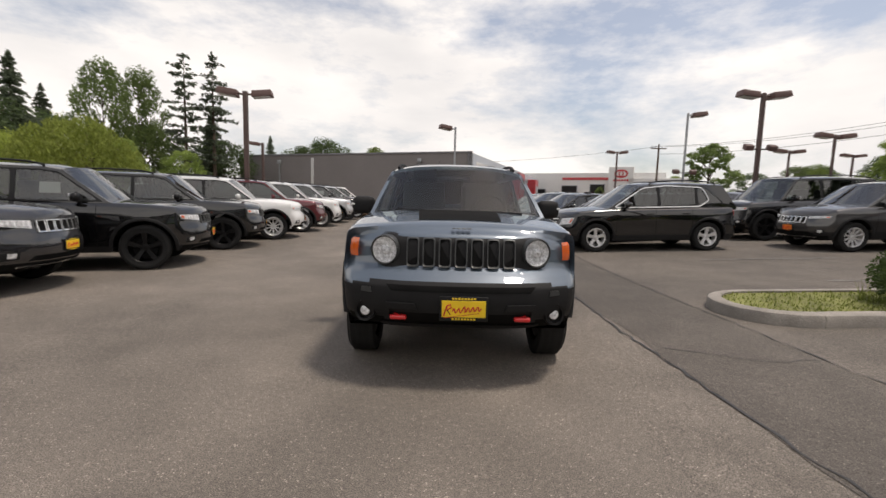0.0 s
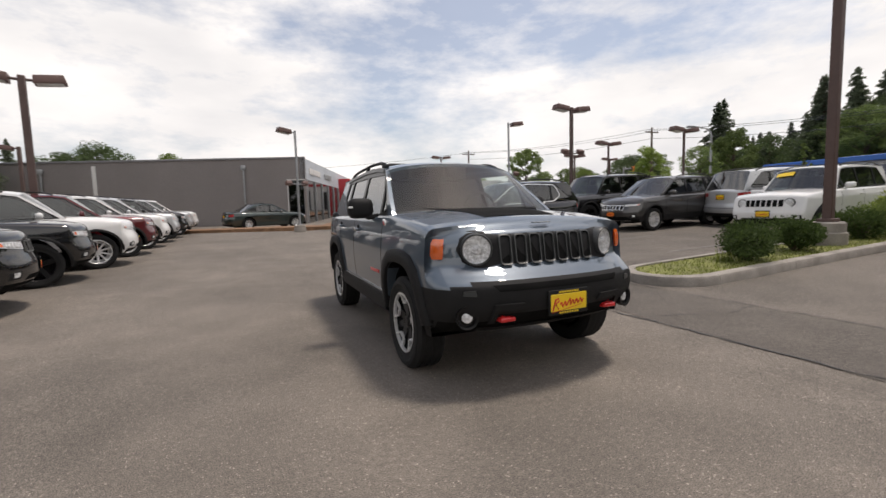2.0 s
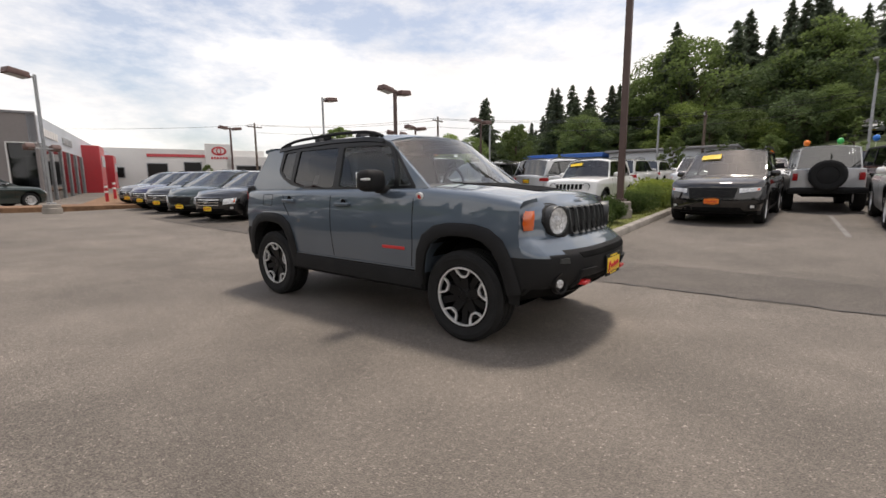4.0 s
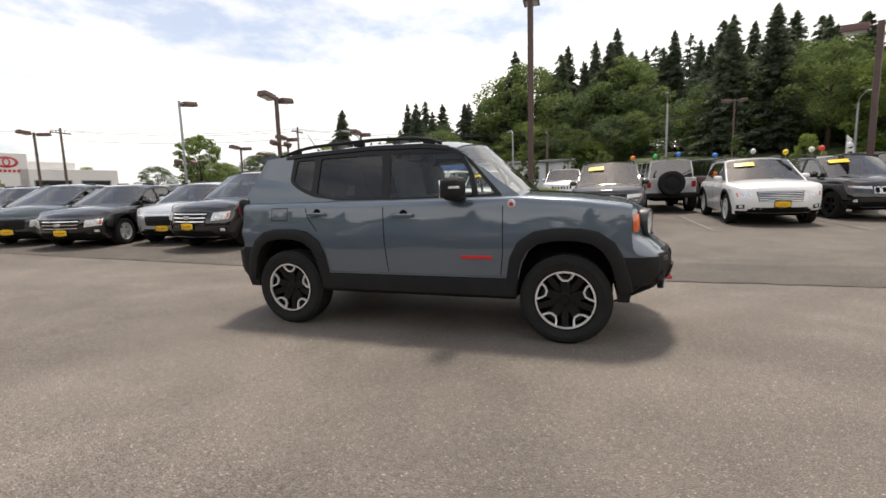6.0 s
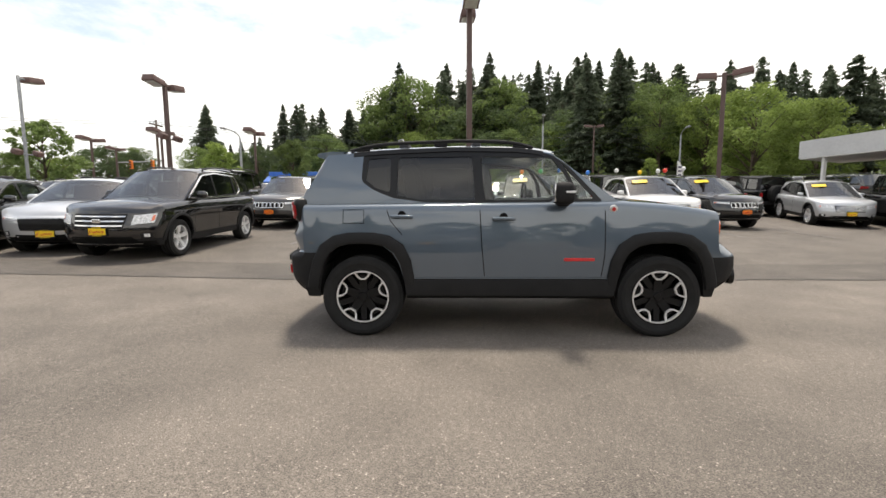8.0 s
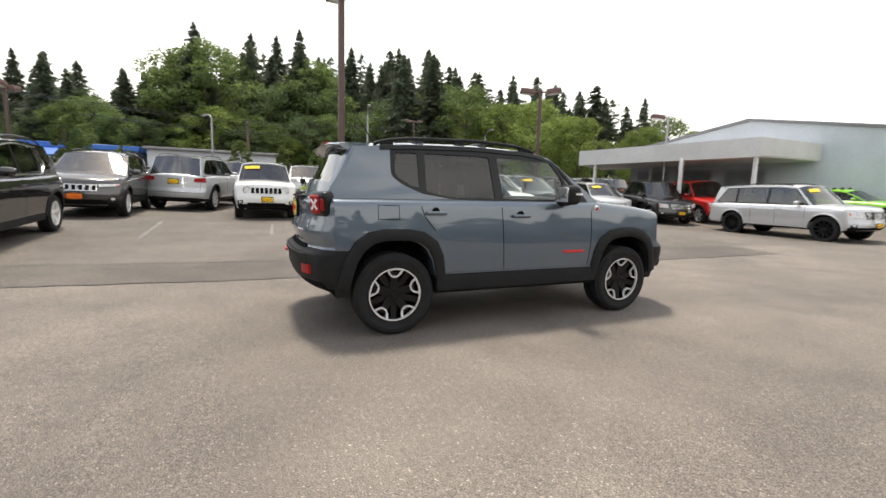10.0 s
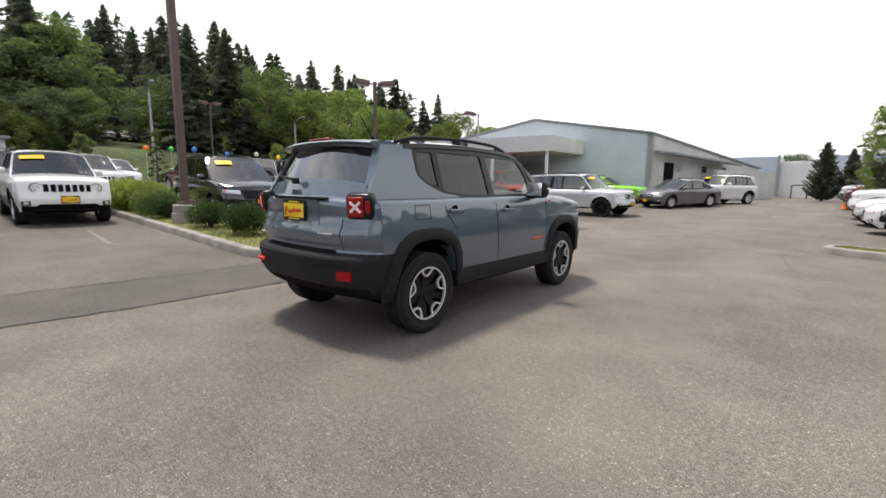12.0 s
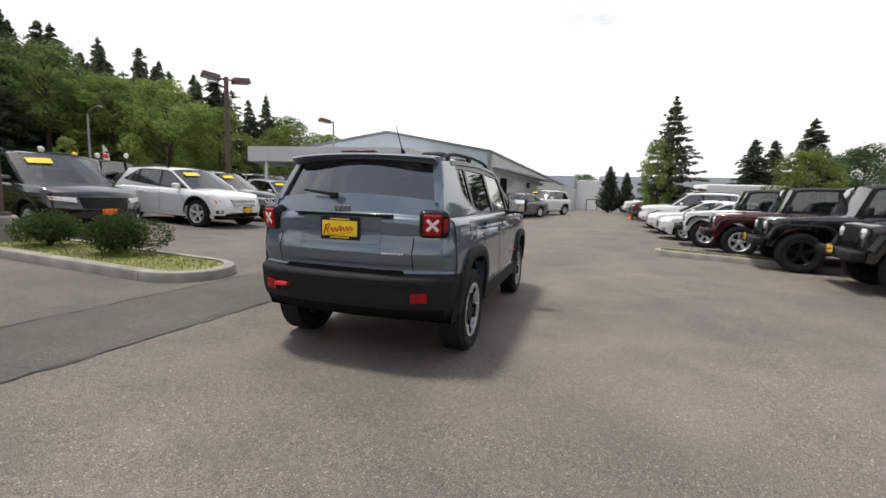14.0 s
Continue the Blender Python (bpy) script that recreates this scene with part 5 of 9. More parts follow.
h_dlo = rounded([(0.80, 1.175), (0.46, 1.545), (0.35, 1.594), (0.25, 1.620), (0.05, 1.640), (-0.45, 1.653), (-0.8, 1.644), (-1.1, 1.631), (-1.29, 1.617), (-1.30, 1.365), (-1.20, 1.29), (-1.02, 1.215), (-0.75, 1.178), (-0.2, 1.170)], 0.04, 3)
h_win = [rounded([(0.535, 1.195), (0.49, 1.40), (0.375, 1.560), (-0.245, 1.575), (-0.215, 1.190)], 0.025, 2),
         rounded([(0.725, 1.205), (0.445, 1.53), (0.535, 1.38), (0.585, 1.197)], 0.012, 1),
         rounded([(-0.30, 1.190), (-0.325, 1.577), (-0.975, 1.575), (-0.985, 1.240), (-0.78, 1.195)], 0.025, 2),
         rounded([(-1.045, 1.265), (-1.045, 1.572), (-1.245, 1.565), (-1.262, 1.375), (-1.17, 1.305)], 0.02, 2)]
cabin(HS, hero, M_GWS, M_GPRIV, M_HERO, win=h_win, outline=h_out, dlo=h_dlo, bulge=0.13, rbulge=0.09, rear_bottom=1.275)
# upper tailgate, below the rear window
bm = bmesh.new()
x0 = -1.83 + (-1.60 + 1.83) * (1.275 - 1.165) / (hz(-1.60) - 1.165)
sheet_between(bm, (-1.855, gy(HS, -1.83, 1.165) + 0.002, 1.10), (x0 + 0.0, gy(HS, x0, 1.275) - 0.006, 1.278), 4, 14, -0.095, 0.05)
part("tailgate_top", bm, M_HERO, hero)
# D-pillar returns beside the rear glass
for s in (1, -1):
    bm = bmesh.new()
    rows = []
    for t in np.linspace(0, 1, 6):
        z = 1.27 + (hz(-1.60) - 0.01 - 1.27) * t
        x = -1.83 + (-1.60 + 1.83) * (z - 1.165) / (hz(-1.60) - 1.165)
        yy = gy(HS, x, z)
        rows.append([(x + 0.02, s * (yy + 0.001), z), (x - 0.008, s * (yy - 0.004), z), (x - 0.022, s * (yy - 0.03), z), (x - 0.034, s * (yy - 0.07), z), (x - 0.01, s * (yy - 0.072), z)])
    loop_solid(bm, rows)
    part("rear_pillar", bm, M_HERO, hero)
# roof spoiler with the high brake light
bm = bmesh.new()
rows = []
for j in range(17):
    v = 1 - 2 * j / 16
    y = 0.645 * v
    e = abs(v) ** 4
    zt = 1.648 - 0.028 * v * v
    rows.append([(-1.46, y, zt + 0.012), (-1.62 + 0.03 * e, y, zt + 0.014), (-1.775 + 0.07 * e, y, zt + 0.0), (-1.79 + 0.07 * e, y, zt - 0.014), (-1.775 + 0.07 * e, y, zt - 0.03), (-1.62, y, zt - 0.055 - 0.01 * e), (-1.50, y, zt - 0.05)])
vs = loop_solid(bm, rows)
bm.faces.new(vs[0])
bm.faces.new(list(reversed(vs[-1])))
part("roof_spoiler", bm, M_HERO, hero)
bm = bmesh.new()
box(bm, (-1.725, 0, 1.663), (0.07, 0.30, 0.012), 0.005, 1)
part("brake_light", bm, M_TAIL, hero, "high red brake light")
bm = bmesh.new()
tube(bm, (-1.30, -0.20, 1.69), (-1.33, -0.20, 1.72), 0.02, 0.014)
tube(bm, (-1.33, -0.20, 1.715), (-1.46, -0.20, 1.90), 0.005, 0.003, 6)
part("aerial", bm, M_PLAST, hero, "short black roof aerial")

# wheel arch flares
h_path = [(-0.385, 0.40), (-0.372, 0.50), (-0.338, 0.65), (-0.288, 0.742), (-0.205, 0.80), (-0.10, 0.822), (0.0, 0.826), (0.10, 0.822), (0.195, 0.80), (0.275, 0.74), (0.33, 0.65), (0.375, 0.50), (0.392, 0.42)]
h_grow = [0.085, 0.088, 0.098, 0.108, 0.104, 0.098, 0.096, 0.098, 0.104, 0.110, 0.102, 0.10, 0.10]
for c in (1.285, -1.285):
    for s in (1, -1):
        bm = bmesh.new()
        pth = h_path if c > 0 else [(-p[0], p[1]) for p in reversed(h_path)]
        gr = h_grow if c > 0 else list(reversed(h_grow))
        flare(bm, HS, c, pth, 0.1, 0.030, (s,), gr)
        part("wheel_arch_flare", bm, M_PLAST, hero, "black plastic wheel arch flare", angle=50)
bm = bmesh.new()
box(bm, (0, 0, 0.42), (3.3, 1.15, 0.24), 0.04)
part("underbody", bm, M_DARK, hero)
for s in (1, -1):
    for c in (1.285, -1.285):
        bm = bmesh.new()
        rows = []
        for a in np.linspace(0.1, math.pi - 0.1, 14):
            x, z = c + 0.40 * math.cos(a), 0.40 + 0.42 * math.sin(a)
            rows.append([(x, s * 0.55, z), (x, s * 0.82, z)])
        loop_solid(bm, rows)
        f0 = [bm.verts.new((c + 0.40 * math.cos(a), s * 0.56, 0.40 + 0.42 * math.sin(a))) for a in np.linspace(0.1, math.pi - 0.1, 14)]
        bm.faces.new(f0)
        part("wheel_liner", bm, M_DARK, hero)
# sill strip: bright painted lip above the cladding
for s in (1, -1):
    bm = bmesh.new()
    side_ribbon(bm, HS, [(-0.86, 0.522), (0.84, 0.522)], 0.014, 0.012, sides=(s,))
    part("sill_moulding", bm, M_HERO, hero)
for s in (1, -1):
    bm = bmesh.new()
    rows = []
    for x in np.linspace(-0.90, 0.89, 20):
        y = side_y(HS, x, 0.45)
        rows.append([(x, s * (y + 0.0), 0.52), (x, s * (y + 0.028), 0.505), (x, s * (y + 0.034), 0.45), (x, s * (y + 0.024), 0.37), (x, s * (y - 0.03), 0.335), (x, s * (y - 0.2), 0.33)])
    loop_solid(bm, rows)
    part("sill_guard", bm, M_PLAST, hero, "black plastic sill guard")

# seams between panels
for sm, wd_ in (([(0.78, 0.54), (0.80, 0.72), (0.80, 1.10)], 0.009), ([(-0.22, 0.54), (-0.245, 0.8), (-0.26, 1.11)], 0.009), ([(-0.93, 0.90), (-1.03, 1.02), (-1.06, 1.11)], 0.009),
                ([(-1.26, 1.00), (-1.26, 1.115), (-1.44, 1.115), (-1.44, 1.00), (-1.26, 1.00)], 0.007)):
    for s in (1, -1):
        bm = bmesh.new()
        side_ribbon(bm, HS, sm, wd_, 0.0015, sides=(s,))
        part("panel_seam", bm, M_DARK, hero)
# handles
for s in (1, -1):
    for hx, hzz in ((-0.93, 1.055), (-0.06, 1.035)):
        bm = bmesh.new()
        y = side_y(HS, hx, hzz)
        box(bm, (hx, s * (y + 0.026), hzz), (0.19, 0.022, 0.030), 0.009, 3)
        box(bm, (hx + 0.075, s * (y + 0.010), hzz), (0.035, 0.036, 0.026), 0.006, 1)
        box(bm, (hx - 0.075, s * (y + 0.010), hzz), (0.035, 0.036, 0.026), 0.006, 1)
        h_ = part("door_handle", bm, M_HERO, hero)
        bm = bmesh.new()
        rows = []
        for q in range(25):
            a = 2 * math.pi * q / 24
            rows.append([(hx + 0.0 + 0.038 * math.cos(a), s * (y + 0.003), hzz + 0.004 + 0.046 * math.sin(a)), (hx + 0.03 * math.cos(a), s * (y - 0.002), hzz + 0.004 + 0.036 * math.sin(a)), (hx, s * (y - 0.003), hzz)])
        loop_solid(bm, rows)
        part("handle_cup", bm, M_DARK, hero)
# side badges
for s in (1, -1):
    bm = bmesh.new()
    box(bm, (0.585, s * (side_y(HS, 0.585, 0.685) + 0.003), 0.685), (0.262, 0.010, 0.027), 0.004, 1)
    part("side_badge", bm, M_HOOK, hero, "flat red door badge")
    bm = bmesh.new()
    lathe(bm, [(0.002, 0.008), (0.028, 0.008), (0.034, 0.004), (0.034, -0.01)], 24)
    o = part("round_badge", bm, M_SMOKE, hero, "small round white fender badge")
    o.matrix_basis = pose(0.87, s * (side_y(HS, 0.87, 1.09) + 0.0), 1.115, 20 * s, 0, 0 if s > 0 else 180)
    bm = bmesh.new()
    lathe(bm, [(0.002, 0.011), (0.016, 0.011), (0.018, 0.006)], 18)
    part("badge_centre", bm, M_PRED, o)
# mirrors
for s in (1, -1):
    bm = bmesh.new()
    box(bm, (0.42, s * 0.965, 1.245), (0.17, 0.23, 0.185), 0.06, 4)
    mr = part("wing_mirror", bm, M_PLAST, hero, "black wing mirror housing")
    bm = bmesh.new()
    box(bm, (0.44, s * 0.84, 1.165), (0.10, 0.16, 0.05), 0.018, 2)
    part("mirror_foot", bm, M_PLAST, mr)
    bm = bmesh.new()
    box(bm, (0.335, s * 0.965, 1.247), (0.012, 0.185, 0.14), 0.005, 2)
    part("mirror_glass", bm, M_CHROME, mr)
    bm = bmesh.new()
    box(bm, (0.455, s * 1.052, 1.255), (0.085, 0.062, 0.022), 0.009, 2)
    part("side_repeater", bm, M_SMOKE, mr)

# front: dark panel, seven slots, round lamps
body_tree = BVHTree.FromPolygons(bv_, bf_)


def skin_x(y, z, sgn):
    """Where the outer skin of the lower body lies, at the front (sgn 1) or the rear (-1)."""
    ref = front_x if sgn > 0 else rear_x
    zz = min(z, 1.05)
    hit = body_tree.ray_cast(Vector((3.0 * sgn, y, zz)), Vector((-sgn, 0, 0)))[0]
    if hit is None or abs(hit.x - ref(HS, y, zz)) > 0.12:
        return ref(HS, y, z)
    return hit.x + ref(HS, y, z) - ref(HS, y, zz)


HF = lambda y, z: skin_x(y, z, 1)
bm = bmesh.new()
for y0, y1 in ((-0.668, 0.668),):
    rows, bk = [], []
    for i in range(41):
        y = y0 + (y1 - y0) * i / 40
        t = max(0.0, (abs(y) - 0.53) / 0.138)
        hh = (0.120 + 0.012 * smooth01((abs(y) - 0.40) / 0.1)) * math.sqrt(max(0.0, 1 - t ** 2.4)) + 0.004
        zc = 0.934 + 0.008
        rows.append([(HF(y, z) + (0.012 if 0 < k < 8 else -0.02), y, z) for k, z in enumerate(np.linspace(zc - hh, zc + hh * 0.92, 9))])
    loop_solid(bm, rows)
grille = part("grille_panel", bm, M_PLAST, hero, "dark satin front panel")
for i in range(7):
    yc = (i - 3) * 0.1155
    bm = bmesh.new()
    oo = rounded([(yc - 0.047, 0.832), (yc + 0.047, 0.832), (yc + 0.047, 1.040), (yc - 0.047, 1.040)], 0.025, 3)
    ii = rounded([(yc - 0.036, 0.843), (yc + 0.036, 0.843), (yc + 0.036, 1.029), (yc - 0.036, 1.029)], 0.02, 3)
    n = len(oo)
    rows = []
    for q in range(n + 1):
        a, b = oo[q % n], ii[q % n]
        rows.append([(HF(a[0], a[1]) + 0.006, a[0], a[1]), (HF(a[0], a[1]) + 0.026, a[0] * .8 + b[0] * .2, a[1] * .8 + b[1] * .2), (HF(b[0], b[1]) + 0.026, b[0] * .85 + a[0] * .15, b[1] * .85 + a[1] * .15), (HF(b[0], b[1]) + 0.013, b[0], b[1])])
    loop_solid(bm, rows)
    part("grille_slot", bm, M_SLOT, grille, "grey rimmed grille slot")
    bm = bmesh.new()
    bm.faces.new([bm.verts.new((HF(p[0], p[1]) + 0.0135, p[0], p[1])) for p in ii])
    part("slot_mesh", bm, M_DARK, grille)
for s in (1, -1):
    yc, zc = s * 0.55, 0.943
    yaw_ = math.degrees(math.atan2(HF(yc + 0.08, zc) - HF(yc - 0.08, zc), 0.16))
    bm = bmesh.new()
    prof = [(0.108, -0.05), (0.108, 0.012), (0.104, 0.018), (0.098, 0.017), (0.094, 0.008)]
    lathe(bm, prof, 36)
    hl = part("headlight", bm, M_SLOT, hero, "round clear headlight in a thin dark ring")
    hl.matrix_basis = pose(HF(yc, zc) + 0.026, yc, zc, 0, 0, -90 - yaw_)
    bm = bmesh.new()
    lathe(bm, [(0.096, 0.010), (0.088, 0.003), (0.062, -0.003), (0.034, -0.005), (0.031, 0.006), (0.024, 0.010), (0.002, 0.012)], 36)
    part("reflector", bm, M_REFL, hl)
    bm = bmesh.new()
    lathe(bm, [(0.094, 0.014), (0.066, 0.022), (0.028, 0.026), (0.001, 0.027)], 36)
    o = part("lens", bm, M_CLEAR, hl)
    o.visible_shadow = False
    # side marker, running lamp, fog lamp, tow hook
    bm = bmesh.new()
    rows = []
    for k, z in enumerate(np.linspace(0.885, 1.02, 7)):
        w2, ys = 0.024 - 0.006 * (abs(k - 3) / 3) ** 3, side_y(HS, 1.80, z)
        e = 0.012 * (abs(k - 3) / 3) ** 4
        rows.append([(1.79 - w2 * 1.1, s * (ys - 0.075), z), (1.79 - w2, s * (ys - 0.038 - e), z), (1.79 + w2 * .2, s * (ys - 0.050 - e), z), (1.79 + w2, s * (ys - 0.072 - e), z), (1.79 + w2 * 1.15, s * (ys - 0.11), z)])
    loop_solid(bm, rows)
    part("side_marker", bm, M_AMBER, hero, "amber side marker")
    bm = bmesh.new()
    patch(bm, HF, [(s * 0.625, 0.655), (s * 0.705, 0.660), (s * 0.70, 0.690), (s * 0.632, 0.695)], 4, 3, 0.008, 0.03)
    part("running_light", bm, M_SLOT, hero)
    bm = bmesh.new()
    lathe(bm, [(0.075, -0.02), (0.075, 0.018), (0.060, 0.014), (0.054, -0.01), (0.002, -0.012)], 28)
    fg_ = part("fog_light_bezel", bm, M_TRIM, hero)
    fg_.matrix_basis = pose(HF(s * 0.675, 0.52) + 0.002, s * 0.675, 0.515, 0, 0, -90 + s * 14)
    bm = bmesh.new()
    lathe(bm, [(0.036, -0.012), (0.035, 0.004), (0.024, 0.010), (0.002, 0.012)], 24)
    part("fog_light", bm, M_LENS, fg_)
    bm = bmesh.new()
    x = HF(s * 0.43, 0.49)
    box(bm, (x + 0.012, s * 0.43, 0.495), (0.085, 0.115, 0.032), 0.012, 3)
    box(bm, (x - 0.01, s * 0.43, 0.535), (0.05, 0.07, 0.06), 0.012, 2)
    part("tow_hook", bm, M_HOOK, hero, "red tow hook")
    # grey step of the bumper round the hook
    bm = bmesh.new()
    patch(bm, HF, [(s * 0.30, 0.555), (s * 0.52, 0.555), (s * 0.50, 0.60), (s * 0.32, 0.60)], 5, 2, 0.022, 0.04)
    patch(bm, HF, [(s * 0.50, 0.46), (s * 0.535, 0.46), (s * 0.52, 0.60), (s * 0.49, 0.60)], 1, 3, 0.022, 0.04)
    part("bumper_step", bm, M_PLAST, hero)
bm = bmesh.new()
patch(bm, HF, [(-0.48, 0.680), (0.48, 0.680), (0.52, 0.722), (-0.52, 0.722)], 12, 2, 0.004, 0.03)
part("intake_slot", bm, M_DARK, hero)
bm = bmesh.new()
patch(bm, HF, [(-0.55, 0.375), (0.55, 0.375), (0.58, 0.43), (-0.58, 0.43)], 12, 2, 0.02, 0.04)
part("skid_plate", bm, M_PLAST, hero)
plate(HS, hero, HF(0, 0.575) + 0.02, 0.575, 1)
# matt black hood decal
bm = bmesh.new()
rows = []
for x in np.linspace(0.95, 1.62, 12):
    hw = 0.36 - 0.06 * (x - 0.97)
    row = []
    for j in range(11):
        v = 1 - 2 * j / 10
        y = v * hw
        hit = hood_tree.ray_cast(Vector((x, y, 2.0)), Vector((0, 0, -1)))[0]
        row.append((x, y, (hit.z if hit else curve(HS["top"], x)) + 0.004))
    rows.append(row)
loop_solid(bm, rows)
part("hood_decal", bm, M_DECAL, hero, "matt black hood decal")
bm = bmesh.new()
for i, w in enumerate((0.022, 0.03, 0.03, 0.034)):
    x, y = 1.855, -0.055 + i * 0.037
    box(bm, (x, y, curve(HS["top"], x) + 0.028), (0.045, w, 0.006), 0.002, 1)
part("hood_badge", bm, M_SATIN, hero, "grey lettered badge as plain blocks")
# wipers
for s0, y1 in ((0.60, 0.05), (-0.02, -0.55)):
    bm = bmesh.new()
    tube(bm, (0.985, s0, 1.205), (0.965, y1, 1.225), 0.010, 0.006, 6)
    part("wiper", bm, M_PLAST, hero)

# rear: lamps, plate, badge, wiper, reflectors
HR = lambda y, z: skin_x(y, z, -1)
for s in (1, -1):
    bm = bmesh.new()
    box(bm, (0.0, 0, 0), (0.12, 0.225, 0.205), 0.042, 4)
    tl_ = part("tail_light", bm, M_TRIM, hero, "square tail light in a black surround")
    tl_.matrix_basis = pose(HR(s * 0.695, 1.04) + 0.030, s * 0.705, 1.115, 0, -6, -24 * s)
    bm = bmesh.new()
    box(bm, (-0.052, -s * 0.018, 0), (0.035, 0.135, 0.155), 0.015, 3)
    box(bm, (-0.050, s * 0.078, 0), (0.030, 0.036, 0.10), 0.012, 3)
    part("lens", bm, M_TAIL, tl_, "red lens")
    bm = bmesh.new()
    for a in (43, -43):
        box(bm, (-0.069, -s * 0.018, 0), (0.012, 0.118, 0.024), 0.005, 2, Matrix.Rotation(radians(a), 3, 'X'))
    part("lens_cross", bm, M_XLENS, tl_, "white X-shaped lens")
    bm = bmesh.new()
    patch(bm, HR, [(s * 0.585, 0.535), (s * 0.70, 0.54), (s * 0.70, 0.615), (s * 0.585, 0.61)], 4, 3, 0.018, 0.03, -1)
    part("rear_reflector", bm, M_TAIL, hero, "red rear reflector")
bm = bmesh.new()
box(bm, (HR(0.5, 0.60) - 0.02, 0.50, 0.60), (0.06, 0.12, 0.03), 0.01, 2)
part("rear_tow_hook", bm, M_HOOK, hero, "red tow hook")
plate(HS, hero, HR(0, 1.06) - 0.018, 1.06, -1, tilt=0)
bm = bmesh.new()
patch(bm, HR, [(-0.33, 0.95), (0.33, 0.95), (0.33, 1.155), (-0.33, 1.155)], 6, 4, 0.003, 0.02, -1)
part("plate_recess", bm, M_HERO, hero)
bm = bmesh.new()
patch(bm, HR, [(-0.42, 1.164), (0.42, 1.164), (0.41, 1.176), (-0.41, 1.176)], 8, 1, 0.018, 0.03, -1)
part("handle_bar", bm, M_DECAL, hero)
bm = bmesh.new()
for i, w in enumerate((0.022, 0.03, 0.03, 0.034)):
    y = 0.055 - i * 0.037
    box(bm, (HR(y, 1.21) - 0.02, y, 1.212), (0.012, w, 0.045), 0.004, 1)
part("tailgate_badge", bm, M_SATIN, hero, "grey lettered badge as plain blocks")
bm = bmesh.new()
for i in range(8):
    y = -0.36 - i * 0.021
    box(bm, (HR(y, 0.89) - 0.004, y, 0.888 + 0.002 * (i % 2)), (0.008, 0.017, 0.018), 0.003, 1)
part("tailgate_script", bm, M_CHROME, hero, "small chrome script as plain blocks")
bm = bmesh.new()
box(bm, (-1.93, 0.10, 1.305), (0.05, 0.06, 0.05), 0.012, 2)
tube(bm, (-1.945, 0.10, 1.315), (-1.915, 0.38, 1.345), 0.016, 0.008, 8)
part("rear_wiper", bm, M_PLAST, hero)
for y in (0.575, -0.575):
    bm = bmesh.new()
    rows = []
    for z in np.linspace(0.76, 1.01, 8):
        rows.append([(HR(y, z) - 0.002, y - 0.004, z), (HR(y, z) - 0.002, y + 0.004, z)])
    loop_solid(bm, rows)
    part("tailgate_seam", bm, M_DARK, hero)
bm = bmesh.new()
patch(bm, HR, [(-0.52, 0.735), (0.52, 0.735), (0.50, 0.765), (-0.50, 0.765)], 10, 1, 0.004, 0.03, -1)
part("bumper_gap", bm, M_DARK, hero)
bm = bmesh.new()
patch(bm, HR, [(-0.66, 0.655), (0.66, 0.655), (0.64, 0.70), (-0.64, 0.70)], 12, 2, 0.014, 0.03, -1)
part("bumper_step", bm, M_PLAST, hero)
# black trim along the roof edge
for s in (1, -1):
    bm = bmesh.new()
    side_ribbon(bm, HS, [(x, hz(x) - 0.026) for x in np.linspace(0.30, -1.38, 14)], 0.044, 0.006, fn=lambda x, z: gy(HS, x, z), sides=(s,))
    part("roof_edge_trim", bm, M_TRIM, hero, "black roof edge trim")
# roof rails
for s in (1, -1):
    bm = bmesh.new()
    pts = []
    for i, x in enumerate(np.linspace(0.22, -1.42, 15)):
        lift = 0.040 * (1 - abs((i - 7) / 7) ** 6)
        pts.append((x, s * (gy(HS, x, hz(x)) - 0.045), hz(x) + 0.012 + lift))
    pipe(bm, pts, 0.016)
    for i in (1, 7, 13):
        x, y, z = pts[i]
        box(bm, (x, y, z - 0.026), (0.12, 0.026, 0.045), 0.01, 1)
    part("roof_rail", bm, M_PLAST, hero, "black roof rail")
add_wheels(HS, hero, "trail", M_RIMS, rim=0.237, w=0.215, yo=0.775)
# window sticker on the rear door glass
bm = bmesh.new()
prism(bm, [(-0.68, -(gy(HS, -0.68, 1.25) - 0.03), 1.22), (-0.60, -(gy(HS, -0.6, 1.25) - 0.03), 1.22), (-0.60, -(gy(HS, -0.6, 1.33) - 0.03), 1.31), (-0.66, -(gy(HS, -0.66, 1.33) - 0.03), 1.31)], (0, 0.003, 0))
part("window_sticker", bm, M_SMOKE, hero)

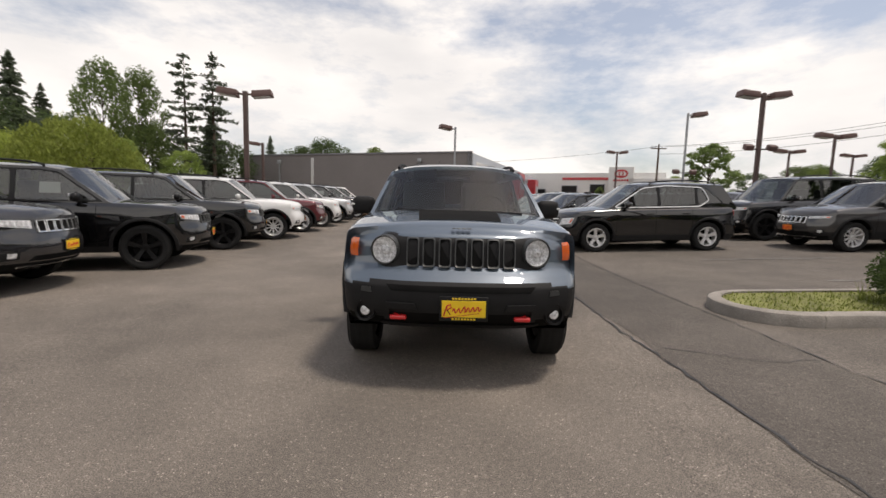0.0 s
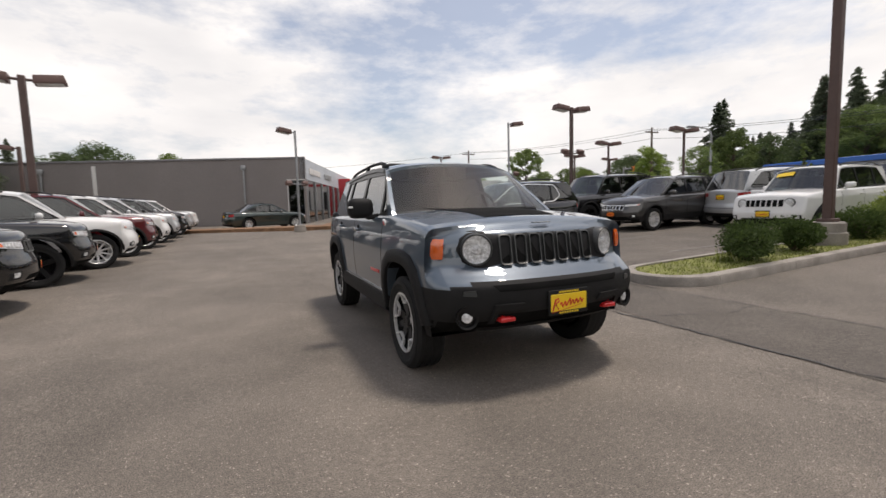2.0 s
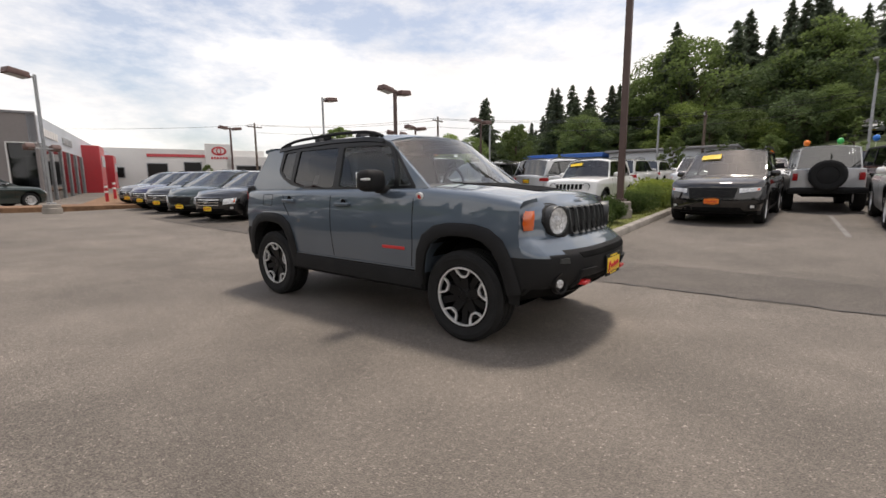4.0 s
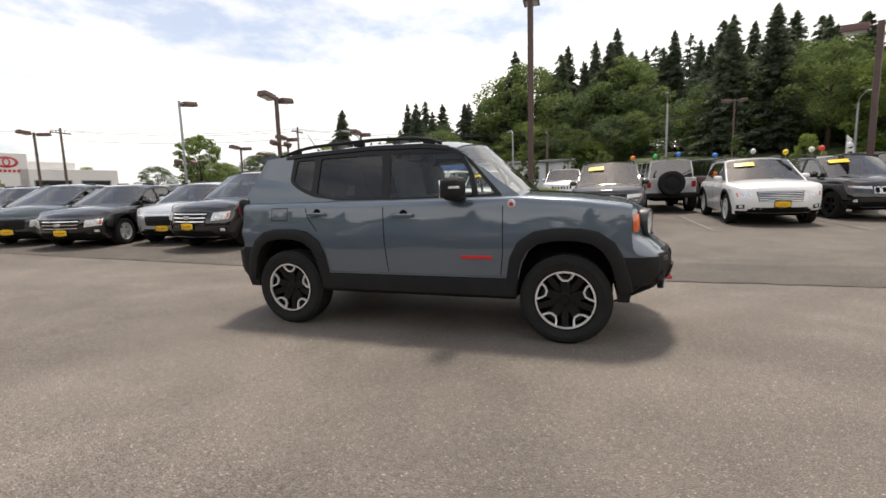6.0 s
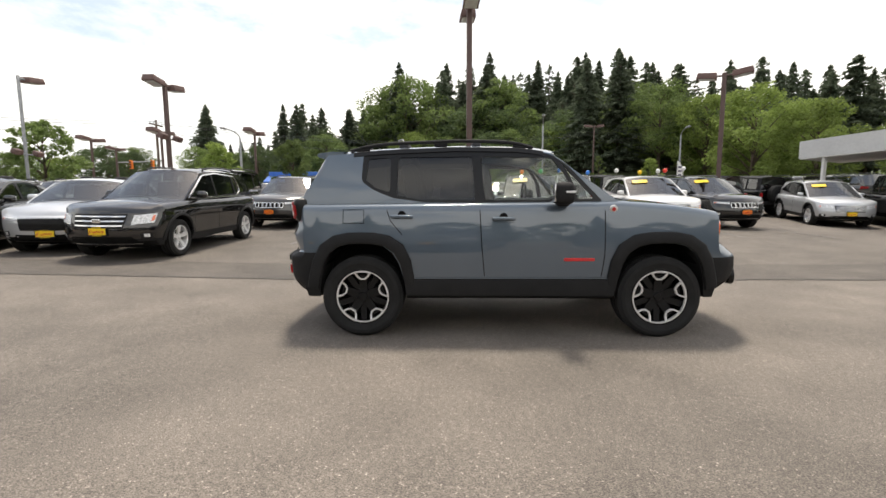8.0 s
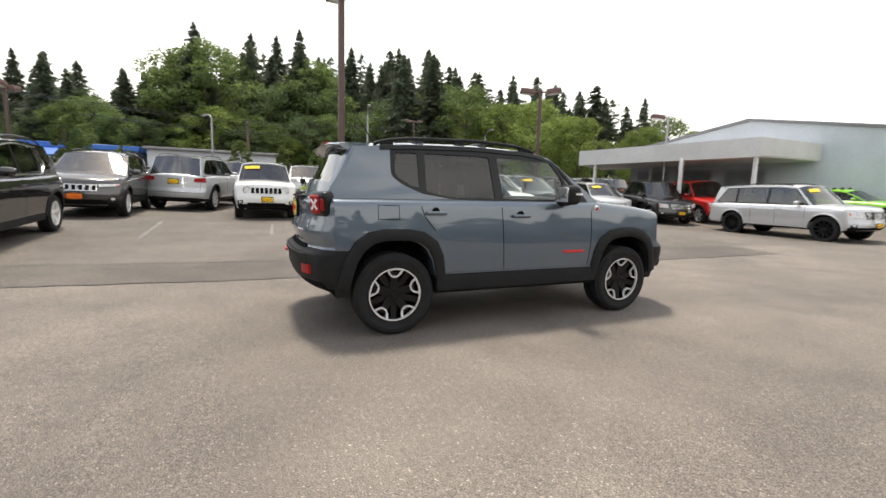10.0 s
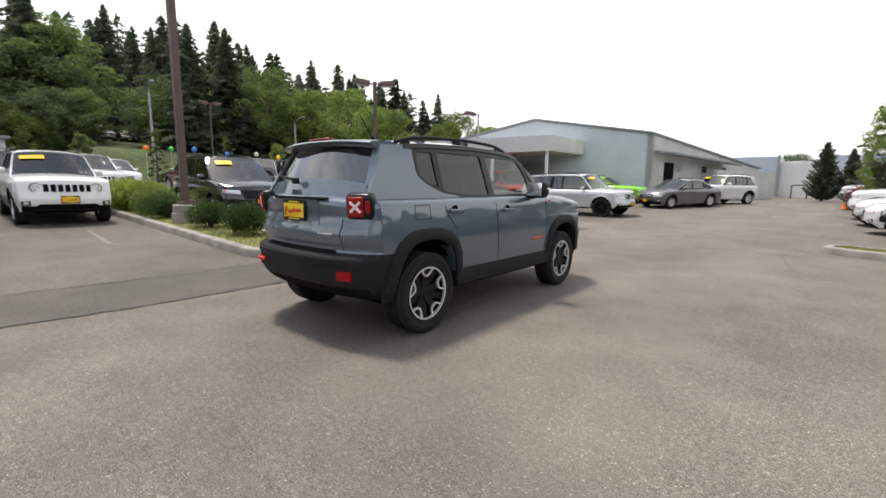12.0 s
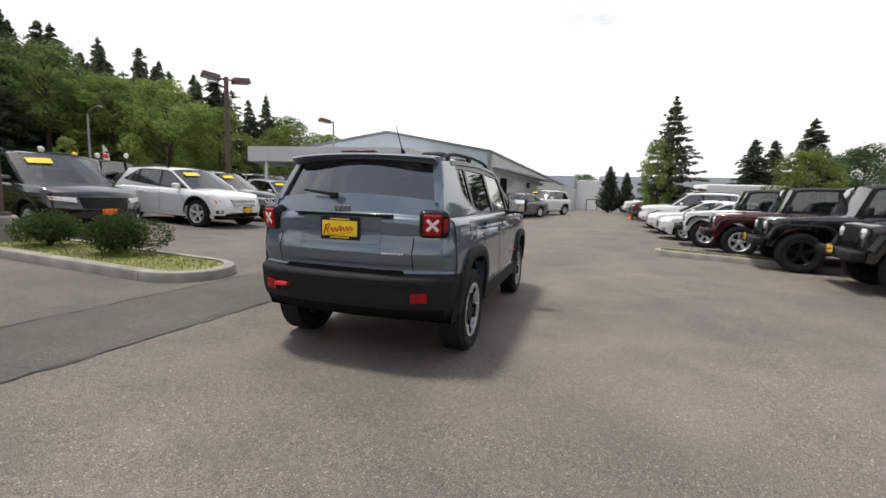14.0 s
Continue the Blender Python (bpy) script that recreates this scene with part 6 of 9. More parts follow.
# ---------------------------------------------------------------- ordinary vehicles
SPECS = {
    "gc": base_spec(4.82, 1.93, 1.75, 2.915, 0.39, 0.93, 1.14, 1.02, 1.16, 0.98, 0.30, -1.95, -2.22, sill=0.32, profF=[(0.32, -0.16), (0.42, -0.04), (0.52, 0.0), (0.64, 0.0), (0.74, -0.03), (0.80, -0.06), (1.0, -0.09), (1.1, -0.14)], modern=0.4),
    "ch": base_spec(4.62, 1.86, 1.67, 2.70, 0.36, 0.93, 1.08, 0.92, 1.10, 1.02, 0.25, -1.80, -2.15, sill=0.30, modern=0.9),
    "eq": base_spec(4.77, 1.84, 1.70, 2.857, 0.36, 0.95, 1.08, 0.92, 1.08, 1.10, 0.24, -1.90, -2.24, sill=0.28, dpil=0.36, modern=0.8),
    "pat": base_spec(4.41, 1.76, 1.66, 2.635, 0.35, 0.87, 1.08, 1.00, 1.10, 0.80, 0.36, -1.86, -2.02, sill=0.32, modern=0.05, bowF=0.20, bowR=0.14, rs=0.06, edge=0.06, rail=0.07),
    "van": base_spec(5.15, 1.98, 1.75, 3.078, 0.34, 0.98, 1.05, 0.92, 1.08, 1.30, 0.42, -2.25, -2.45, sill=0.24, modern=0.2),
    "srx": base_spec(4.83, 1.91, 1.66, 2.807, 0.39, 0.97, 1.06, 0.90, 1.07, 1.10, 0.22, -1.72, -2.22, sill=0.28, dpil=0.34, modern=1.5),
    "wr": base_spec(4.35, 1.60, 1.82, 2.947, 0.41, 0.62, 1.20, 1.10, 1.18, 0.66, 0.44, -2.12, -2.18, sill=0.50, rw=0.66, bowF=0.04, bowR=0.02, tuck=0.0, tum=0.02, tapF=0.16, tapR=0.0, rs=0.03, edge=0.03),
    "yuk": base_spec(5.13, 2.0, 1.90, 2.946, 0.42, 1.0, 1.18, 1.08, 1.20, 1.05, 0.50, -2.25, -2.42, sill=0.38, tuck=.03, modern=0.15),
    "xl": base_spec(5.62, 2.0, 1.90, 3.30, 0.43, 1.0, 1.20, 1.10, 1.22, 1.20, 0.62, -2.45, -2.66, sill=0.40, tuck=.03, modern=0.15),
    "truck": base_spec(5.75, 2.0, 1.92, 3.57, 0.40, 0.95, 1.20, 1.08, 1.20, 1.30, 0.72, -0.62, -0.85, sill=0.40, tuck=.03, rear_z=1.19, modern=0.1),
    "chal": base_spec(5.02, 1.90, 1.44, 2.946, 0.36, 0.95, 0.97, 0.84, 0.97, 0.72, -0.05, -1.05, -1.75, sill=0.22, rear_z=1.0, modern=0.5),
    "sed": base_spec(4.80, 1.80, 1.45, 2.75, 0.33, 0.95, 0.95, 0.76, 0.95, 1.00, 0.18, -1.02, -1.75, sill=0.22, rear_z=0.99, modern=0.6),
    "pri": base_spec(4.45, 1.74, 1.49, 2.70, 0.31, 0.95, 0.98, 0.74, 0.96, 1.30, 0.28, -1.10, -2.02, sill=0.20, modern=0.9),
    "golf": base_spec(4.27, 1.79, 1.46, 2.63, 0.33, 0.84, 0.97, 0.78, 0.97, 1.05, 0.28, -1.55, -1.95, sill=0.22, modern=0.5),
}
BUILT = {}


def vehicle(kind, body_m, style="five", rim_m=M_RIMS, grille="bars", lamp="wide", trim=M_CHROME, lower=None, rails=True, mirror=None, name="car", plate_m=None, roof_m=None, rear_g=None, card=None, tail="wide", cladding=True, bright=False, win=None):
    S = dict(SPECS[kind])
    root = new(name)
    low = {"gc": 0.44, "ch": 0.50, "eq": 0.40, "pat": 0.46, "srx": 0.40, "van": 0.34, "yuk": 0.45, "xl": 0.45}.get(kind, 0.0)
    plain_body(S, root, body_m, M_PLAST if lower is None and low else None, low)
    loop = None
    if bright:
        zr_ = lambda x: curve(S["roof"], x) - S["rail"] + 0.03
        f0, t0 = S["cowl"] - 0.12, S["tail"] + 0.75
        loop = rounded([(f0, S["belt"] + 0.03), (S["roof_f"] - 0.02, zr_(S["roof_f"]) - 0.01), (-0.4, zr_(-0.4)), (t0 + 0.15, zr_(t0) - 0.03), (t0 - 0.02, S["belt"] + 0.2), (t0 + 0.25, S["belt"] + 0.04)], 0.09, 4)
    cabin(S, root, M_GDARK, rear_g or M_GPRIV, body_m, roof_m=roof_m, bright=loop, win=win)
    suv_extras(S, root, body_m, grille, lamp, plate_m, trim, rails, tail=tail, mirror_m=mirror, cladding=cladding)
    add_wheels(S, root, style, rim_m)
    if card:
        b, rf, cw = S["belt"], S["roof_f"], S["cowl"]
        bm = bmesh.new()
        zr = curve(S["roof"], rf)
        rows = []
        for t in (0.66, 0.74, 0.82):
            row = []
            for q in range(5):
                y = -0.58 + 0.44 * q / 4
                yy = gy(S, cw, b) * (1 - t) + S["rw"] * t
                vv = y / yy
                row.append((cw + (rf - cw) * t + 0.12 * (1 - vv * vv) + 0.025, y, b + (zr - b) * t + 0.06 * t * (1 - vv * vv) + 0.02))
            rows.append(row)
        loop_solid(bm, rows)
        part("windshield_card", bm, card, root, "bright price card behind the windshield")
    return root


def wrangler(body_m, top_m, spare=True, rim_m=M_RIMS, name="off_roader", plate_m=None, two=False):
    """A boxy off-roader: upright body, separate fenders, round lamps, slotted grille, spare wheel on the tailgate."""
    S = dict(SPECS["wr"])
    root = new(name)
    S["profF"] = [(0.5, 0.0), (1.2, -0.06)]
    S["profR"] = [(0.5, 0.0), (1.2, 0.0)]
    S["top"] = [(S["xr"], 1.19), (0.64, 1.20), (0.68, 1.19), (S["xf"] - 0.1, 1.10), (S["xf"], 1.08)]
    S["crown"] = 0.03
    plain_body(S, root, body_m)
    cabin(S, root, M_GDARK, M_GPRIV, top_m, roof_m=top_m, bulge=0.02, rbulge=0.01)
    F = lambda y, z: front_x(S, y, z)
    for i in range(7):
        bm = bmesh.new()
        y = (i - 3) * 0.098
        patch(bm, F, [(y - .03, .80), (y + .03, .80), (y + .03, 1.05), (y - .03, 1.05)], 1, 2, 0.008, 0.02)
        part("grille_slot", bm, M_PLAST, root)
    for s in (1, -1):
        bm = bmesh.new()
        rows = []
        for q in range(21):
            a = 2 * math.pi * q / 20
            x0 = F(0.5, .95)
            rows.append([(x0 + 0.03, s * .46 + .02 * math.cos(a), .95 + .02 * math.sin(a)), (x0 + .025, s * .46 + .07 * math.cos(a), .95 + .07 * math.sin(a)), (x0 + .01, s * .46 + .09 * math.cos(a), .95 + .09 * math.sin(a)), (x0 - .05, s * .46 + .09 * math.cos(a), .95 + .09 * math.sin(a))])
        loop_solid(bm, rows)
        part("headlight", bm, M_LENS, root)
        for c, ln in ((S["wb"] / 2, (-0.56, 0.56)), (-S["wb"] / 2, (-0.55, 0.5))):
            bm = bmesh.new()
            path = [(-0.60, 0.55), (-0.48, 0.86), (-0.36, 0.95), (0.30, 0.96), (0.44, 0.88), (0.54, 0.66)]
            rows = []
            for dx, z in path:
                rows.append([(c + dx, s * 0.70, z), (c + dx, s * 0.92, z), (c + dx * 1.06, s * 0.935, z + 0.02), (c + dx * 1.08, s * 0.92, z + 0.045), (c + dx * 1.08, s * 0.70, z + 0.045)])
            loop_solid(bm, rows)
            part("fender", bm, M_PLAST, root, "black plastic fender")
        bm = bmesh.new()
        tube(bm, (-0.85, s * 0.84, 0.46), (0.85, s * 0.84, 0.46), 0.04)
        part("side_step", bm, M_PLAST, root)
        bm = bmesh.new()
        box(bm, (0.52, s * 0.93, 1.30), (0.09, 0.2, 0.18), 0.03)
        box(bm, (0.52, s * 0.80, 1.24), (0.05, 0.14, 0.04), 0.01)
        part("wing_mirror", bm, M_PLAST, root)
        bm = bmesh.new()
        box(bm, (S["xr"] - 0.03, s * 0.70, 0.98), (0.06, 0.12, 0.20), 0.015)
        part("tail_light", bm, M_TAIL, root)
        for x in (-0.30, -1.2):
            bm = bmesh.new()
            box(bm, (x + .12, s * (side_y(S, x, 1.08) + .015), 1.08), (0.16, 0.025, 0.04), 0.008)
            part("door_handle", bm, M_PLAST, root)
    for s in (1, -1):
        for x in (0.55, -0.38, -1.15):
            bm = bmesh.new()
            side_ribbon(bm, S, [(x, .56), (x, 1.17)], 0.01, 0.0015, sides=(s,))
            part("door_seam", bm, M_DARK, root)
    for x, nm in ((S["xf"] + 0.11, "front_bumper"), (S["xr"] - 0.06, "rear_bumper")):
        bm = bmesh.new()
        box(bm, (x, 0, 0.60), (0.20, 1.74, 0.17), 0.05)
        part(nm, bm, M_PLAST, root)
    bm = bmesh.new()
    box(bm, (-0.1, 0, 0.50), (3.6, 1.0, 0.2), 0.03)
    part("underbody", bm, M_DARK, root)
    plate(S, root, S["xf"] + 0.225, 0.66, 1, plate_m)
    add_wheels(S, root, "five", rim_m, rim=0.24, w=0.26, yo=0.79)
    if spare:
        sp = new("spare_wheel", rim_mesh("five", 0.24, 0.26)[2])
        sp.parent = root
        sp.matrix_basis = pose(S["xr"] - 0.17, 0.02, 1.02, 0, 0, 90)
        t = new("tyre", tyre_mesh(0.41, 0.24, 0.26))
        t.parent = sp
        bm = bmesh.new()
        lathe(bm, [(0.004, 0.125), (0.15, 0.122), (0.23, 0.11), (0.245, 0.09)], 28)
        part("wheel_cover", bm, M_PLAST, sp)
        q = plate(S, root, S["xr"] - 0.10, 0.66, -1, plate_m)
    return root


def place(root, x, y, h, label, category="car", group="", z=None):
    # tilt with the ground
    c, s = math.cos(radians(h)), math.sin(radians(h))
    zf, zb = lot(x + 1.4 * c, y + 1.4 * s), lot(x - 1.4 * c, y - 1.4 * s)
    zl, zr = lot(x - 0.8 * s, y + 0.8 * c), lot(x + 0.8 * s, y - 0.8 * c)
    pitch, roll = -math.degrees(math.atan2(zf - zb, 2.8)), math.degrees(math.atan2(zl - zr, 1.6))
    m = Matrix.Translation((x, y, (zf + zb + zl + zr) / 4 + 0.0)) @ pose(0, 0, 0, 0, 0, h) @ pose(0, 0, 0, roll, pitch, 0)
    root.matrix_basis = m
    return tagged(root, label, category, group)


def again(root, x, y, h, label, category="car", group=""):
    return place(copy_thing(root, Matrix.Identity(4)), x, y, h, label, category, group)


ROW = "parked row along the west side"
gcb = vehicle("gc", M_BLK, "five", M_RIMB, "slots", "wide", M_SATIN, name="suv", mirror=M_TRIM)
place(gcb, -6.95, 2.85, 20, "black large SUV with black alloy wheels, parked at an angle", "SUV", ROW)
again(gcb, -7.0, 5.62, 21, "black large SUV with dark slotted grille, parked at an angle", "SUV", ROW)
GS = SPECS["gc"]
bm = bmesh.new()
prism(bm, [(x, -(gy(GS, x, z) - 0.022), z) for x, z in ((0.02, 1.30), (0.30, 1.30), (0.30, 1.48), (0.02, 1.48))], (0, 0.003, 0))
part("price_sheet", bm, M_SMOKE, gcb, "white price sheet behind the side window")
gcc = vehicle("gc", M_CHAR, "five", M_RIMS, "slots", "wide", M_CHROME, name="suv")
place(gcc, -7.6, 0.42, 14, "charcoal large SUV with chrome framed grille slots", "SUV", ROW)
gcw = vehicle("gc", M_WHITE, "multi", M_RIMS, "slots", "wide", M_SATIN, name="suv", lower=0)
place(gcw, -6.75, 8.05, 21, "white large SUV with silver wheels, parked at an angle", "SUV", ROW)
gcm = vehicle("gc", M_MAROON, "five", M_RIMS, "slots", "wide", M_CHROME, name="suv")
place(gcm, -6.75, 10.6, 21, "maroon large SUV parked between two white ones", "SUV", ROW)
again(gcw, -6.75, 13.1, 21, "white large SUV far down the angled row", "SUV", ROW)
gcs = vehicle("gc", M_SILV, "five", M_RIMS, "slots", "wide", M_CHROME, name="suv")
place(gcs, -6.75, 15.6, 21, "silver large SUV far down the angled row", "SUV", ROW)
again(gcb, -6.75, 18.1, 21, "black large SUV near the end of the angled row", "SUV", ROW)
again(gcs, -6.75, 20.6, 21, "silver large SUV before the grey wall", "SUV", ROW)
again(gcw, -6.75, 23.1, 21, "white large SUV at the end of the angled row", "SUV", ROW)

eq = vehicle("eq", M_BLK, "five", M_RIMS, "bars", "tall", M_CHROME, name="suv", bright=True)
place(eq, 5.15, 6.80, 182, "black crossover with silver wheels and chrome grille bars", "SUV", "cars in the east lot")
ch = vehicle("ch", M_GRAN, "multi", M_RIMS, "slots", "slim", M_CHROME, name="suv", plate_m=M_ORNG)
place(ch, 11.2, 6.35, 180, "dark grey compact SUV with slim headlights", "SUV", "cars in the east lot")
blk = vehicle("yuk", M_BLK, "five", M_RIMB, "bars", "wide", M_CHROME, name="suv")
place(blk, 11.1, 9.2, 184, "black full-size SUV with black wheels", "SUV", "cars in the east lot")
gcr = vehicle("gc", M_SILV, "multi", M_RIMS, "slots", "wide", M_CHROME, name="suv")
place(gcr, 14.15, 4.1, 346, "silver SUV parked tail-out with red tail lights", "SUV", "cars in the east lot")
bei = vehicle("eq", M_BEIGE, "five", M_RIMS, "bars", "wide", M_CHROME, name="suv")
place(bei, 16.4, 7.4, 182, "beige crossover behind the grey SUVs", "SUV", "cars in the east lot")
pat = vehicle("pat", M_WHITE, "five", M_RIMS, "slots", "round", M_DARK, name="suv", lower=0.46, card=M_YEL)
place(pat, 11.55, 2.0, 180, "white boxy SUV with round headlights and a yellow windshield card", "SUV", "cars in the east lot")
again(gcw, 19.4, 2.9, 0, "white SUV parked tail-out behind the boxy one", "SUV", "cars in the east lot")
again(gcr, 19.5, -0.2, 180, "silver SUV farther back beside the planted bed", "SUV", "cars in the east lot")
van = vehicle("van", M_BLK, "five", M_RIMS, "mesh", "wide", M_TRIM, name="minivan", plate_m=M_ORNG, card=M_YEL)
place(van, 10.7, -2.05, 176, "black minivan with a yellow windshield card", "minivan", "cars in the east lot")
srx = vehicle("srx", M_WHITE, "five", M_RIMS, "mesh", "tall", M_CHROME, name="suv", lower=0, card=M_YEL, tail="tall")
place(srx, 10.35, -5.83, 178, "white luxury crossover with egg-crate grille and yellow card", "SUV", "cars in the east lot")
ch2 = vehicle("ch", M_BLK, "five", M_RIMB, "slots", "slim", M_CHROME, name="suv", plate_m=M_ORNG, card=M_YEL)
place(ch2, 11.5, -8.3, 186, "black compact SUV with orange plate and yellow card", "SUV", "cars in the east lot")
wr1 = wrangler(M_SILV, M_SILV, name="off_roader")
place(wr1, 14.85, -4.0, 3, "silver off-roader seen from behind with a spare wheel", "off-roader", "cars in the east lot")
wrb = wrangler(M_BLK, M_PLAST, name="off_roader", rim_m=M_RIMB)
place(wrb, 17.0, -11.0, 10, "black off-roader with spare wheel at the back row", "off-roader", "cars in the east lot")
again(wrb, 18.6, -14.0, 10, "black off-roader with spare wheel beside another", "off-roader", "cars in the east lot")
gcx = vehicle("gc", M_BLK, "multi", M_RIMS, "slots", "wide", M_CHROME, name="suv")
place(gcx, 18.6, -17.5, 172, "black SUV with silver wheels in the far lot", "SUV", "cars in the east lot")
wrr = wrangler(M_MAROON, M_PLAST, name="off_roader")
place(wrr, 16.2, -6.0, 8, "dark red off-roader with a spare wheel", "off-roader", "cars in the east lot")

SOUTH = "cars by the white building"
sv = vehicle("srx", M_SILV, "five", M_RIMS, "mesh", "wide", M_CHROME, name="suv", card=M_YEL)
place(sv, 14.0, -14.6, 163, "silver crossover with a yellow windshield card", "SUV", SOUTH)


def pickup(body_m, rim_m, label, x, y, h):
    S = dict(SPECS["truck"])
    root = new("pickup_truck")
    plain_body(S, root, body_m)
    cabin(S, root, M_GDARK, M_GDARK, body_m, bulge=0.1, rbulge=0.03)
    suv_extras(S, root, body_m, "bars", "tall", None, M_CHROME, False, tail="tall")
    add_wheels(S, root, "five", rim_m)
    bm = bmesh.new()
    box(bm, (-1.9, 0, 1.2), (1.9, 1.62, 0.06), 0.02)
    part("bed_cover", bm, M_PLAST, root)
    return place(root, x, y, h, label, "pickup truck", SOUTH)


pickup(M_BLK, M_RIMS, "black pickup truck with chrome grille", 12.3, -16.55, 163)
pickup(M_RED, M_RIMS, "bright red pickup truck between parked cars", 11.5, -18.9, 163)
yuk = vehicle("xl", M_SILV, "multi", M_RIMB, "mesh", "tall", M_CHROME, name="suv", card=M_YEL, cladding="body")
place(yuk, 5.50, -16.4, 175, "silver full-size SUV with large black wheels", "SUV", SOUTH)
chal = vehicle("chal", M_GREEN, "five", M_RIMB, "mesh", "wide", M_TRIM, name="coupe", rails=False, cladding=False)
place(chal, 6.7, -23.4, 183, "lime green sports coupe with black wheels", "coupe", SOUTH)
gs = vehicle("sed", M_GREY, "five", M_RIMS, "bars", "wide", M_CHROME, name="sedan", rails=False, cladding=False)
place(gs, 2.5, -22.5, 61, "grey sedan parked by the block wall", "sedan", SOUTH)
again(pat, 1.2, -26.6, 58, "white boxy SUV seen from behind by the block wall", "SUV", SOUTH)

WEST = "angled row south of the bed"
wrk = wrangler(M_BLK, M_PLAST, spare=True, name="off_roader", rim_m=M_RIMB)
place(wrk, -7.55, -6.5, 352, "black off-roader with round headlights beside the kerb", "off-roader", WEST)
again(wrk, -8.1, -4.05, 352, "black off-roader next in the angled row", "off-roader", WEST)
again(wrr, -7.15, -8.9, 352, "dark red off-roader in the angled row", "off-roader", WEST)
wrw = wrangler(M_WHITE, M_PLAST, name="off_roader")
place(wrw, -6.9, -11.3, 352, "white off-roader in the angled row", "off-roader", WEST)
sw = vehicle("sed", M_WHITE, "five", M_RIMS, "bars", "wide", M_CHROME, name="sedan", rails=False, cladding=False)
place(sw, -6.7, -13.8, 352, "white sedan in the angled row", "car", WEST)
for i, (y, r) in enumerate(((-16.4, sw), (-19.0, gcw), (-24.5, gcm), (-27.0, gcs), (-30.0, gcw), (-33.0, gs))):
    again(r, -6.6, y, 352, ("white sedan farther along the row", "white SUV in the angled row", "maroon SUV far along the row", "silver SUV far along the row", "white SUV at the far end", "grey sedan at the far end")[i], "car", WEST)

NORTH = "cars in the north lot"
mer = vehicle("sed", M_BLK, "five", M_RIMS, "bars", "tall", M_CHROME, name="sedan", rails=False, cladding=False, rear_g=M_GDARK)
place(mer, 4.6, 10.9, 198, "black sedan with bright five-spoke wheels", "sedan", NORTH)
gol = vehicle("golf", M_SILV, "five", M_RIMB, "mesh", "slim", M_TRIM, name="hatchback", rails=False, cladding=False, rear_g=M_GDARK)
place(gol, 5.55, 8.95, 196, "white-silver hatchback with black grille", "hatchback", NORTH)
pri = vehicle("pri", M_DGRN, "multi", M_RIMS, "bars", "tall", M_PLAST, name="hatchback", rails=False, cladding=False, rear_g=M_GDARK)
place(pri, 4.55, 13.2, 204, "dark green wedge-shaped hatchback", "hatchback", NORTH)
again(mer, 4.75, 15.6, 204, "black sedan beside the wedge-shaped hatchback", "sedan", NORTH)
pu = vehicle("sed", M_PURP, "five", M_RIMS, "bars", "wide", M_CHROME, name="sedan", rails=False, cladding=False)
place(pu, 5.0, 18.0, 204, "dark blue sedan in the north row", "sedan", NORTH)
again(gs, 5.3, 20.4, 204, "grey sedan at the end of the north row", "sedan", NORTH)
gre = vehicle("sed", M_DGRN, "multi", M_RIMS, "bars", "wide", M_CHROME, name="sedan", rails=False, cladding=False)
place(gre, -0.85, 23.9, 20, "old dark green sedan standing before the grey wall", "sedan", NORTH)
again(mer, 7.3, 25.5, 110, "black sedan by the showroom glass", "sedan", NORTH)
for i, (x, y, r) in enumerate(((10.5, 11.5, gs), (10.8, 14.0, sw), (11.0, 16.6, mer), (11.3, 19.2, pu), (11.6, 21.8, sw), (12.5, 27.0, gs), (13.2, 30.0, mer), (9.6, 26.5, pu))):
    again(r, x, y, 24 if i % 2 else 204, ("grey", "white", "black", "dark blue", "white", "grey", "black", "dark blue")[i] + " sedan in the second row of the north lot", "sedan", NORTH)
far = (sw, gcs, gcb, gcw, ch, srx, gcm, eq)
FAR = "cars at the back of the east lot"
rn = random.Random(5)
for i in range(16):
    x, y = 22.5 + 3.2 * (i % 2) + rn.uniform(-.4, .4), 12.0 - 2.9 * i
    if -0.9 < y - 0.0 < 0.9:
        continue
    r = far[i % 8]
    again(r, x, y, 180 if i % 3 else 0, ("white sedan", "silver SUV", "black SUV", "white SUV", "grey SUV", "white crossover", "maroon SUV", "black crossover")[i % 8] + " at the back of the east lot", "car", FAR)
HILL = "cars parked along the hillside"
for i in range(14):
    r = (sw, gcw, gcs, mer, sw, srx, pri)[i % 7]
    x, y = 63.0, -5.0 - 2.5 * i
    again(r, x, y, 176 + 4 * (i % 3), ("white", "white", "silver", "black", "white", "white", "dark green")[i % 7] + " car parked along the hillside road", "car", HILL)

